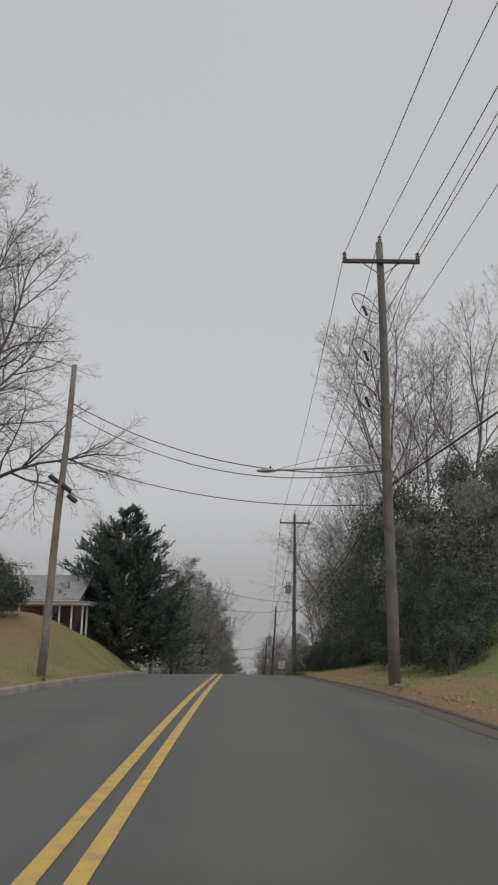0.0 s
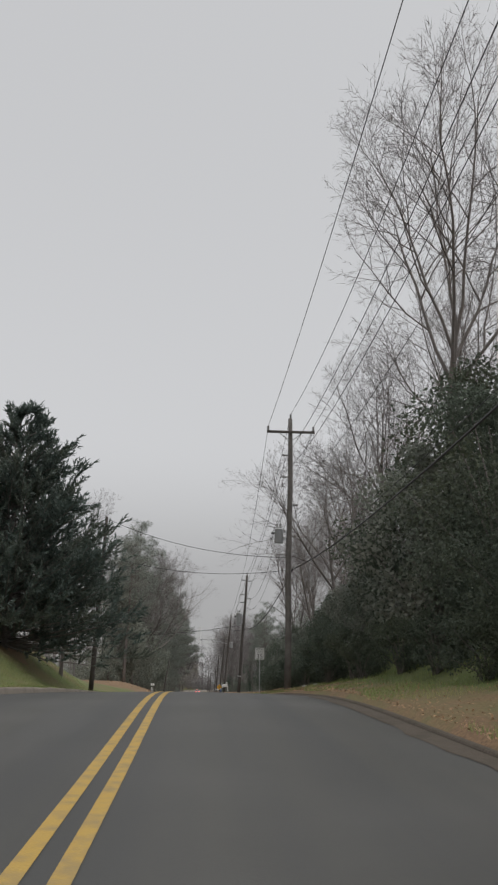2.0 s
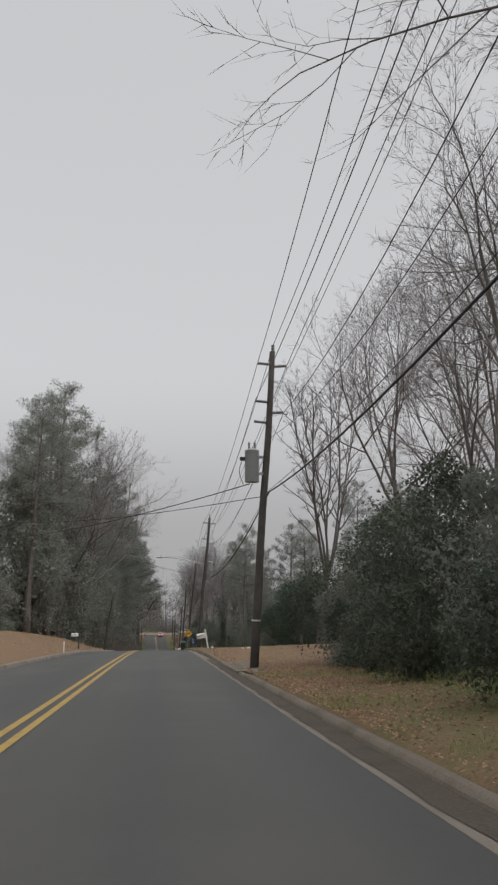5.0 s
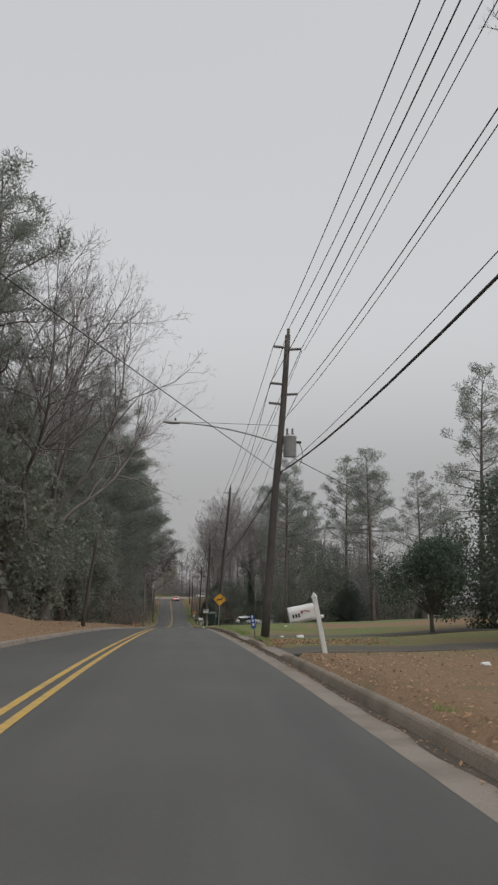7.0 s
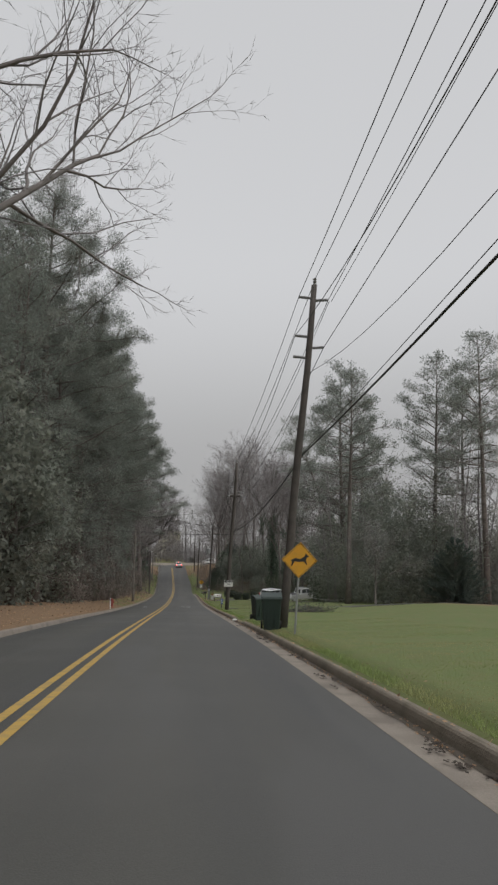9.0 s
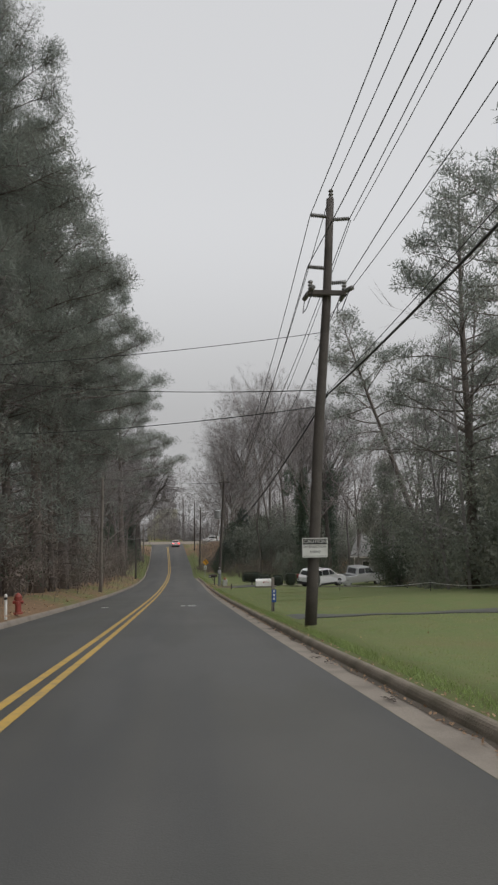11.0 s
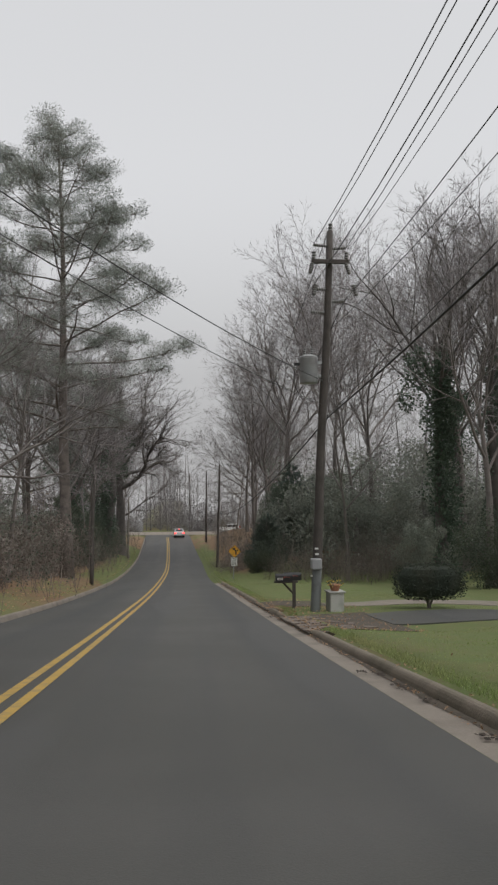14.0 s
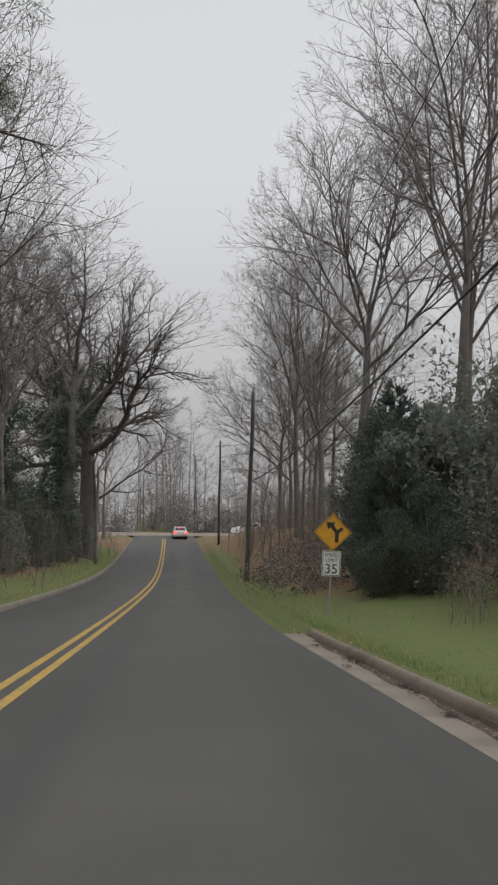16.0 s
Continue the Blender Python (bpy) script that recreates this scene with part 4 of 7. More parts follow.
# brown yard and lawn on the right
evergreen("round", 9.3, 132.4, 3.4, 0)
evergreen("round", 10.2, 124.4, 4.6, 130)
evergreen("a", 12.7, 133.5, 6.2, 30)
evergreen("b", 16.0, 128, 4.5, 70)
evergreen("a", 16.4, 135, 6.0, 200)
evergreen("a", 20.0, 134, 6.2, 310)
evergreen("tall", 22.0, 150, 11.0, 40)
evergreen("tall", 27.0, 152, 12.0, 160)
evergreen("tall", 32.0, 156, 12.0, 250)
evergreen("tall", 22.0, 260, 14.5, 90, "tall dark evergreen standing before the grey house", 0.66)
for kind, x, y, h, turn in [("a", 25, 166, 21, 30), ("c", 31, 170, 22, 140), ("b", 36, 174, 21, 260)]:
    pine(kind, x, y, h, turn)
# the dense edge on the left
for kind, x, y, h, turn in [("droop", -15.2, 35.5, 22, 200), ("b", -14.5, 30, 17, 40), ("slim", -11.0, 67, 12.5, 10), ("slim", -8.3, 69, 11, 210)]:
    bare(kind, x, y, h, turn)
plant("cedar_tree", "cedar", lambda: cedar_tree(41), -9.8, 61.4, 1.17, 0, "broad dark cedar tree on the grassy bank", "cedar", "cedars", sink=0.8, stretch=1.08)
for x, y, k, turn, wide in [(6.3, 291.5, 0.42, 40, 0.85), (8.3, 294.5, 0.46, 200, 0.8), (10.3, 306, 0.80, 120, 0.72), (13.2, 309, 0.72, 300, 0.75)]:
    plant("cedar_tree", "cedar", lambda: cedar_tree(41), x, y, k, turn, "dark feathery cedar at the edge of the far wood", "cedar", "cedars", sink=0.5, stretch=wide)
plant("cedar_tree", "cedar", lambda: cedar_tree(41), 22, 203, 0.5, 90, "small conical cedar at the end of the lawn", "cedar", "cedars")
evergreen("shrub", -12.2, 36, 3.3, 20, "large rounded dark evergreen bush by the porch")
evergreen("shrub", -13.8, 41, 3.0, 120, "large rounded dark evergreen bush by the porch")
rng = random.Random(5)
for y in range(136, 206, 6):
    evergreen("tall", -10.2 - rng.uniform(0, 2.2), y + rng.uniform(-2, 2), rng.uniform(11, 16.5), rng.uniform(0, 360))
for y in range(128, 330, 12):
    evergreen("b", -12.5 - rng.uniform(0, 4), y + rng.uniform(-2, 2), rng.uniform(3.5, 6.0), rng.uniform(0, 360))
for kind, x, y, h, turn in [("a", -10.5, 141, 22, 0), ("c", -10.7, 150, 27, 50), ("c", -11.0, 134, 20, 140), ("b", -10.5, 175, 22, 200), ("low", -9.8, 187, 21, 20), ("a", -11.5, 193, 25, 100), ("low", -9.6, 201, 23, 250), ("near", -10.4, 197, 30, 200), ("b", -12, 207, 27, 10),
                            ("low", -10.2, 214, 24, 60), ("b", -9.6, 222, 25, 170), ("a", -12.5, 228, 27, 300), ("low", -11.0, 236, 21, 330), ("b", -9.9, 246, 24, 45), ("c", -12.5, 255, 25, 90), ("near", -7.95, 283, 30.4, 15), ("b", -12.3, 262, 25, 110), ("a", -8.6, 225, 28, 70), ("near", -8.4, 234, 29, 20), ("near", -8.8, 243, 27, 140), ("near", -9.6, 211.5, 26.5, 160), ("near", -9.1, 217, 25.5, 40), ("c", -13, 270, 24, 180), ("b", -14, 300, 24, 220),
                            ("a", -15, 198, 28, 40), ("b", -15.5, 212, 29, 310), ("low", -8.9, 207, 20, 280), ("c", -15, 222, 30, 75), ("low", -8.6, 217.5, 20, 130), ("a", -15.5, 240, 29, 5), ("low", -8.4, 229, 17, 190), ("b", -14.5, 182, 26, 140), ("low", -13.5, 172, 20, 260), ("a", -14, 156, 26, 200), ("b", -9.0, 239, 20, 350)]:
    pine(kind, x, y, h, turn, 1.1 if x > -9 and h > 23 and (kind != "near" or y > 280) else 1.0)
for kind, x, y, h, turn in [("wide", -9.4, 159, 24.5, 200), ("b", -10.5, 152, 24, 20), ("c", -12, 168, 20, 30), ("b", -9.0, 262, 15, 100), ("slim", -11, 250, 14, 0), ("slim", -9.5, 273, 15, 120), ("a", -12.5, 292, 20, 200), ("b", -10.2, 297, 22, 20), ("a", -9.0, 303, 17, 330), ("oak", -8.6, 331, 23.5, 60), ("b", -8.9, 338, 18, 60),
                            ("c", -13, 345, 20, 0), ("slim", -10.5, 312, 16, 280), ("a", -15, 330, 20, 90), ("slim", -9.5, 231, 14, 30), ("slim", -8.8, 208, 12, 140), ("a", -10.5, 360, 17, 260)]:
    bare(kind, x, y, h, turn)
# woods on the right past the lawn
pine("c", 25.5, 252, 29, 0, lean=(0, -19))
for kind, x, y, h, turn in [("b", 16.6, 221, 25, 70), ("c", 14.5, 209, 21, 200), ("a", 24, 214, 24, 130), ("c", 26, 206, 24, 300), ("c", 30, 222, 25, 20), ("a", 36, 216, 25, 240), ("c", 42, 226, 26, 160), ("b", 21, 233, 22, 310), ("a", 12.8, 336, 18, 40)]:
    pine(kind, x, y, h, turn)
for kind, x, y, h, turn in [("vase", 10.6, 316, 29, 210), ("c", 12.3, 303, 31, 150), ("c", 8.9, 331, 25, 15), ("a", 8.8, 343, 21, 260), ("a", 10.0, 326, 24, 110), ("c", 15.6, 309.5, 30, 30), ("b", 11.2, 336, 20, 160), ("b", 10.2, 346, 19, 300), ("slim", 13.5, 291, 20, 10), ("a", 16.5, 298, 25, 140), ("slim", 8.6, 327, 16, 70),
                            ("c", 20, 285, 25, 260), ("b", 23, 276, 22, 20), ("a", 16.5, 272, 20, 100), ("slim", 9.6, 312, 18, 200), ("a", 13, 352, 19, 0), ("slim", 8.2, 358, 15, 120), ("b", 12.5, 370, 18, 240), ("c", 25, 258, 22, 50), ("slim", 11, 283, 15, 30)]:
    bare(kind, x, y, h, turn)
for x, y, h, turn in [(16.0, 278, 25.5, 0), (19.6, 278, 25.5, 130), (-10.0, 325, 25, 250), (-12.6, 317, 23, 40), (-11.0, 336, 20, 160), (20.5, 289, 23, 200)]:
    plant("ivy_tree", "ivy", lambda: ivy_tree(51), x, y, h / 22.0, turn, "leafless tree with its trunk wrapped in dark ivy", "tree", "ivy-clad trees", stretch=1.4 if x < 0 else 1.0)
for i, (x, y, h, k) in enumerate([(5.3, 288.8, 2.5, "a"), (6.4, 288.2, 3.0, "a"), (8.6, 294, 5.6, "b"), (12.4, 297, 6.5, "b"), (8.9, 301, 6.0, "a"), (10.8, 305, 6.5, "a"), (14.8, 294, 5.0, "b"), (13.8, 300, 7, "a"), (9.2, 309, 5, "b"), (24, 250, 6, "b"), (16.2, 270, 5, "a"), (12.8, 272, 4, "b"), (18.8, 243.2, 7.0, "a"), (20.5, 239, 7.5, "b"), (22, 228, 5.5, "b"), (25, 240, 6, "a"), (27, 224, 6, "a"), (20.5, 220, 4.5, "b")]):
    evergreen(k, x, y, h, 31 * i)

# ivy-choked ground growth on the left past the pines
for i, (x, y, h, k) in enumerate([(-11.2, 306, 5.2, "a"), (-10.6, 311, 4.0, "b"), (-11.6, 316, 6.5, "a"), (-10.0, 319.5, 4.0, "a"), (-10.2, 325, 5.2, "a"), (-9.6, 330, 4.0, "b"), (-10.8, 336, 5.0, "a"), (-12.5, 301, 5.5, "b"), (-13.5, 310, 7.5, "a"), (-13.0, 322, 8.0, "a")]):
    evergreen(k, x, y, h, 43 * i, "ivy-choked evergreen growth at the wood edge")
# brush
for i, (x, y, g) in enumerate([(-9.2, 204, 0), (-9.0, 213, 1), (-9.4, 222, 0), (-8.8, 231, 0), (-9.6, 240, 1), (-9.0, 250, 0), (-9.4, 259, 0), (-9.0, 268, 1), (-9.2, 277, 0), (-10.5, 287, 0), (-11.0, 296, 1), (-10.4, 306, 0), (-11, 315, 0), (-12, 325, 0), (-11, 338, 0),
                               (-13, 208, 0), (-13.5, 226, 0), (-13, 244, 0), (-13.4, 262, 0), (-13.5, 281, 0), (9.8, 286, 1), (7.4, 296, 0), (7.2, 305, 0), (7.6, 314, 0), (7.4, 324, 0), (8.0, 334, 0), (8.4, 345, 0), (13, 283, 0), (16, 286, 0), (18, 262, 1), (21, 246, 0), (24, 236, 0), (24, 226, 1), (27, 216, 0), (12, 355, 0), (12.5, 98, 1)]):
    if g:
        plant("thicket", "brush_g", lambda: thicket(62, green=0.25), x, y, 1.0, 180 * (i % 2) + i * 7, "tangle of leafless brush with evergreen sprigs", "brush", "brush along the wood edge", "stuff")
    else:
        plant("thicket", "brush", lambda: thicket(61), x, y, 1.0 + 0.1 * (i % 3), 180 * (i % 2) + i * 5, "tangle of brown leafless brush", "brush", "brush along the wood edge", "stuff")


def far_woods(name, spots, seed, label):
    """Distant leafless woods: slim trunks under hazes of fine branches, their pale colour standing in for mist."""
    rng = random.Random(seed)
    b = Buf()
    for x, y in spots:
        h = rng.uniform(11, 20)
        z = ground_z(x, y) - 0.3
        top = Vector((x + rng.uniform(-1.5, 1.5), y + rng.uniform(-1.5, 1.5), z + h))
        foot = Vector((x, y, z))
        b.tube([foot, foot.lerp(top, 0.5) + any_dir(rng) * 0.5, top], [0.13, 0.085, 0.015], 4, False)
        for _ in range(26):
            t = rng.uniform(0.16, 0.99)
            p = foot.lerp(top, t)
            az = rng.uniform(0, 6.28)
            d = Vector((math.cos(az), math.sin(az), rng.uniform(0.1, 1.3))).normalized()
            ln = h * 0.30 * math.sin(math.pi * (0.25 + 0.52 * t)) * rng.uniform(0.6, 1.2)
            q = p + d * ln
            b.spike(p, q, 0.03)
            for _ in range(7):
                e = p.lerp(q, rng.uniform(0.2, 1))
                f = e + (d + any_dir(rng) * 0.95 + UP * 0.2).normalized() * ln * rng.uniform(0.2, 0.55)
                b.spike(e, f, 0.014)
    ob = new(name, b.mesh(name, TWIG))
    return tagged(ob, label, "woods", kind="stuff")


rng = random.Random(9)
far_woods("far_woods", [(rng.uniform(-42, -15), rng.uniform(110, 400)) for _ in range(130)], 71, "leafless woods behind the roadside trees, haze put into their pale colour")
far_woods("far_woods", [(rng.uniform(19, 66), rng.uniform(212, 400)) for _ in range(180)], 72, "leafless woods beyond the lawn, haze put into their pale colour")
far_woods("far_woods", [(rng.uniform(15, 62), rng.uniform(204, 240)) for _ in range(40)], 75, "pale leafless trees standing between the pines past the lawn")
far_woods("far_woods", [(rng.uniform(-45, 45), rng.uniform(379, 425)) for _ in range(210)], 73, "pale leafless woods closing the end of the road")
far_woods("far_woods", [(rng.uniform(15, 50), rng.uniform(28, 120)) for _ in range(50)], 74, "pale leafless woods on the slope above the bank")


def far_understory(spots, seed, label, low=1.6, high=5.5, count=7, size=0.3, mat=None):
    """Evergreen growth between the far trunks: heaps of small leafy clumps."""
    rng = random.Random(seed)
    b = Buf()
    for x, y in spots:
        z = ground_z(x, y)
        h = rng.uniform(low, high)
        w = rng.uniform(1.0, 1.9) + h * 0.12
        for _ in range(count):
            d = any_dir(rng)
            c = Vector((x + d.x * w, y + d.y * w, z + h * (0.45 + 0.48 * d.z)))
            r = rng.uniform(0.6, 1.15) * (0.7 + h * 0.06)
            for _ in range(72):
                n = any_dir(rng)
                p = c + n * r * rng.uniform(0.4, 1.05)
                if p.z < z:
                    continue
                v = any_dir(rng)
                b.blade(p, p + v * size * rng.uniform(0.6, 1.3), v.cross(any_dir(rng)).normalized(), size * 0.55)
    return tagged(new("undergrowth", b.mesh("undergrowth", mat or HAZED_LEAF)), label, "undergrowth", kind="stuff")


rng = random.Random(19)
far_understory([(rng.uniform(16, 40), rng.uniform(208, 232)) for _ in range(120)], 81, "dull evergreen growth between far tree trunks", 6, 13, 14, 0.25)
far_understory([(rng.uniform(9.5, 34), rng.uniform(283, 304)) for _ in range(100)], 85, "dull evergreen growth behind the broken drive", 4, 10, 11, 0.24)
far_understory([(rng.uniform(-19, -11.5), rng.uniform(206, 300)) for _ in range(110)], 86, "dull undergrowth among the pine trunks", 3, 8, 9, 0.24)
far_understory([(-8.7 - 3.6 * rng.random(), rng.uniform(200, 292)) for _ in range(105)], 87, "brown dead-leaved saplings and brush among the pine trunks", 2.0, 6.0, 7, 0.17, BRUSH)
# Scrub in the paled twig colour, which stands in for mist.
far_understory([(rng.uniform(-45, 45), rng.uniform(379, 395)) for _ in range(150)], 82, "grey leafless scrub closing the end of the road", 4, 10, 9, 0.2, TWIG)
far_understory([(rng.uniform(7.6, 19), 285.5 + 2.5 * rng.random()) for _ in range(46)], 89, "low mound of brown brambles at the edge of the lawn", 0.5, 1.3, 6, 0.10, BRUSH)
far_understory([(rng.uniform(3.6, 7.2), rng.uniform(293, 310)) for _ in range(50)], 90, "brown brambles and dead stalks over the bank", 0.4, 1.2, 5, 0.10, BRUSH)
# Added scrub that hides the ground; its grey imitates fog.
far_understory([(rng.uniform(-16, 8), rng.uniform(379, 392)) for _ in range(60)], 88, "added grey scrub standing in for fog beyond the cross street", 3, 7, 9, 0.2, TWIG)
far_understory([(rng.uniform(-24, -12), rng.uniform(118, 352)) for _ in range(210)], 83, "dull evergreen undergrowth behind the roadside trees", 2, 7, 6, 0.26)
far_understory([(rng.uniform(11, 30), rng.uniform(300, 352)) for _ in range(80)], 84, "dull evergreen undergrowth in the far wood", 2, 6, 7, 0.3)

for i, (x, y, k) in enumerate([(7.4, 283.4, 0.5), (9.2, 283.0, 0.7), (11.0, 282.6, 0.8), (13.0, 283.0, 0.85), (15.2, 283.6, 0.9), (17.4, 284.2, 0.9)]):
    plant("thicket", "brush", lambda: thicket(61), x, y, k, 90 + i * 11, "low brown brush at the edge of the lawn", "brush", "brush along the wood edge", "stuff")


def brush_pile(x, y, length, wide, seed):
    """Cut branches thrown down in a low heap, some still in leaf."""
    rng = random.Random(seed)
    root = thing("brush_pile", pose(x, y, ground_z(x, y), 0, 0, rng.uniform(-12, 12)), "low heap of cut dead branches on the lawn", "brush pile", "brush piles", "stuff")
    wood, leaf = Buf(), Buf()
    for _ in range(130):
        p = Vector((rng.gauss(0, 0.38) * length, rng.gauss(0, 0.3) * wide, 0.02 + 0.3 * rng.random() ** 2))
        d = Vector((rng.uniform(-1, 1), rng.uniform(-0.6, 0.6), rng.uniform(-0.08, 0.22))).normalized()
        q = p + d * rng.uniform(0.3, 0.9)
        wood.spike(p, q, rng.uniform(0.008, 0.022))
        for _ in range(3):
            g = p.lerp(q, rng.random())
            wood.spike(g, g + (d + any_dir(rng) * 0.9).normalized() * rng.uniform(0.1, 0.35), 0.006)
        if rng.random() < 0.5:
            for _ in range(7):
                v = any_dir(rng)
                leaf.leaf(q + v * 0.12, v, v.cross(any_dir(rng)).normalized(), 0.09, 0.05)
    part("branchwork", wood, UNHAZED_BARK, root)
    part("foliage", leaf, IVY, root)


brush_pile(5.5, 186.2, 1.5, 0.7, 5)
brush_pile(7.2, 184.9, 1.4, 0.8, 6)


# ---------------------------------------------------------------- utility poles and lines
def ring_knobs(b, p, d, length, r, n=7):
    """A ribbed insulator from p along d."""
    d = Vector(d).normalized()
    pts, rad = [], []
    for i in range(n * 2 + 1):
        pts.append(Vector(p) + d * length * i / (n * 2))
        rad.append(r if i % 2 else r * 0.55)
    b.tube(pts, rad, 8)


def transformer(root, x, y, z, h=1.1, r=0.26, face=-1):
    tank = Buf()
    tank.tube([(x, y, z), (x, y, z + 0.04), (x, y, z + h), (x, y, z + h + 0.02)], [r * 0.93, r, r, r * 1.04], 20)
    t = part("transformer", tank, TANK, root, "grey cylindrical transformer tank", True)
    lid = Buf()
    lid.tube([(x, y, z + h + 0.02), (x, y, z + h + 0.07), (x, y, z + h + 0.12)], [r * 1.05, r * 0.98, r * 0.5], 20)
    part("lid", lid, TANK, t, "", True)
    for k in (-1, 1):
        b = Buf()
        ring_knobs(b, (x + k * r * 0.4, y, z + h + 0.08), (0, 0, 1), 0.26, 0.05, 4)
        part("bushing", b, PORCELAIN, t)
    for q in (0.25, 0.8):
        part("bracket", Buf().box(min(x, x - face * (r + 0.14)), y - 0.05, z + h * q, max(x, x - face * (r + 0.14)), y + 0.05, z + h * q + 0.09), GALV, t)
    part("arrester", Buf().box(min(x + face * r, x + face * (r + 0.16)), y - 0.05, z + h * 0.72, max(x + face * r, x + face * (r + 0.16)), y + 0.05, z + h * 0.84), BLACK, t)
    loop = Buf()
    pts = [Vector((x + face * (r + 0.05 + 0.14 * math.sin(s * math.pi / 8)), y - 0.12, z + h * 0.8 - s * 0.11)) for s in range(9)]
    loop.tube(pts, [0.012] * 9, 5)
    part("lead_wire", loop, WIRE, t)


class Pole:
    """A leaning utility pole; at(h) gives the axis h metres up."""

    def __init__(self, x, y, top_x, top_z, label, r=0.15, mat=None, group="utility poles along the road", base_z=None):
        self.x, self.y = x, y
        self.z = ground_z(x, y) if base_z is None else base_z
        self.h = top_z - self.z
        self.dx = (top_x - x) / self.h
        self.r = r
        self.root = thing("utility_pole", pose(x, y, self.z), label, "utility pole", group)
        b = Buf()
        n = 8
        b.tube([(self.dx * (self.h * i / n) + 0.02 * math.sin(i * 1.3), 0.015 * math.sin(i), -0.4 * (i == 0) + self.h * i / n) for i in range(n + 1)], [r * (1 - 0.36 * i / n) for i in range(n + 1)], 14)
        part("shaft", b, mat or POLE, self.root, "", True)
        self.slots = {}

    def local(self, h, ox=0.0, oy=0.0):
        return Vector((self.dx * h + ox, oy, h))

    def at(self, h, ox=0.0, oy=0.0):
        return Vector((self.x, self.y, self.z)) + self.local(h, ox, oy)

    def crossarm(self, drop, half=1.2, brace=True):
        h = self.h - drop
        c = self.local(h)
        b = Buf().box(c.x - half, -0.20, h - 0.06, c.x + half, -0.10, h + 0.06)
        part("crossarm", b, POLE, self.root, "", False, 0.01)
        if brace:
            for s in (-1, 1):
                q = Buf().tube([(c.x + s * 0.55, -0.12, h - 0.06), (c.x + s * 0.08, -0.14, h - 0.42)], [0.022, 0.022], 5)
                part("brace", q, GALV, self.root)
        for s in (-1, 1):
            i = Buf()
            ring_knobs(i, (c.x + s * (half - 0.06), -0.15, h + 0.06), (0, 0, 1), 0.24, 0.07, 3)
            part("insulator", i, PORCELAIN, self.root)

    def top_pin(self):
        i = Buf()
        c = self.local(self.h)
        ring_knobs(i, (c.x, 0, self.h - 0.02), (0, 0, 1), 0.26, 0.07, 3)
        part("insulator", i, PORCELAIN, self.root)

    def standoff(self, drop, side, length=0.42):
        i = Buf()
        c = self.local(self.h - drop)
        ring_knobs(i, (c.x + side * 0.07, 0, c.z), (side, 0, 0.08), length, 0.06, 8)
        part("standoff_insulator", i, PORCELAIN, self.root, "ribbed grey standoff insulator")

    def street_light(self, tip, foot_h):
        """A curved arm to a flat lamp head over the road."""
        f = self.local(foot_h)
        t = Vector(tip) - Vector((self.x, self.y, self.z))
        pts = []
        for k in range(9):
            u = k / 8
            pts.append(Vector((f.x + (t.x - f.x) * u, f.y + (t.y - f.y) * u, f.z + (t.z - f.z) * (1 - (1 - u) ** 1.7))))
        arm = part("lamp_arm", Buf().tube(pts, [0.032] * 9, 8), GALV, self.root, "grey curved steel lamp arm", True)
        part("guy_wire", Buf().tube([pts[-1] + UP * 0.03, f + UP * 0.62], [0.008, 0.008], 4), WIRE, self.root)
        d = (pts[-1] - pts[-2]).normalized()
        prof = [(0.0, 0.05), (0.10, 0.10), (0.22, 0.12), (0.45, 0.11), (0.62, 0.05)]
        hb = Buf()
        hb.tube([pts[-1] + d * a for a, _ in prof], [w for _, w in prof], 10)
        for v in hb.v:
            v.z = pts[-1].z + (v.z - pts[-1].z) * 0.55
        head = part("lamp_head", hb, GALV, arm, "flat grey cobra lamp head", True)
        part("photocell", Buf().tube([pts[-1] + d * 0.2 + UP * 0.05, pts[-1] + d * 0.2 + UP * 0.13], [0.035, 0.03], 8), BLACK, self.root)

    def band(self, h, r=0.02, mat=None, name="band"):
        c = self.local(h)
        part(name, Buf().tube([(c.x, 0, h), (c.x, 0, h + 0.05)], [self.r * 1.02, self.r * 1.02], 12), mat or GALV, self.root)


def t_pole(x, y, tx, tz, label):
    p = Pole(x, y, tx, tz, label, 0.17, HAZED_POLE)
    p.crossarm(0.72)
    p.top_pin()
    arm = p.h - 0.45
    p.slots = {0: p.at(arm, -1.14, -0.15), 1: p.at(p.h + 0.24), 2: p.at(arm, 1.14, -0.15), 3: p.at(p.h - 2.3, 0.16), 4: p.at(p.h - 3.6, 0.18), 5: p.at(5.65, 0.2), 6: p.at(p.h - 1.9, -0.2)}
    return p


def s_pole(x, y, tx, tz, label, mat=None):
    p = Pole(x, y, tx, tz, label, 0.15, mat)
    for drop, side in ((0.45, -1), (0.52, 1), (1.75, -1), (2.12, 1), (2.45, -1)):
        p.standoff(drop, side)
    p.top_pin()
    p.slots = {0: p.at(p.h - 0.42, -0.5), 1: p.at(p.h + 0.24), 2: p.at(p.h - 0.48, 0.5), 3: p.at(p.h - 2.08, 0.5), 4: p.at(p.h - 2.9, 0.15), 5: p.at(5.65, 0.17), 6: p.at(p.h - 1.72, -0.5)}
    return p


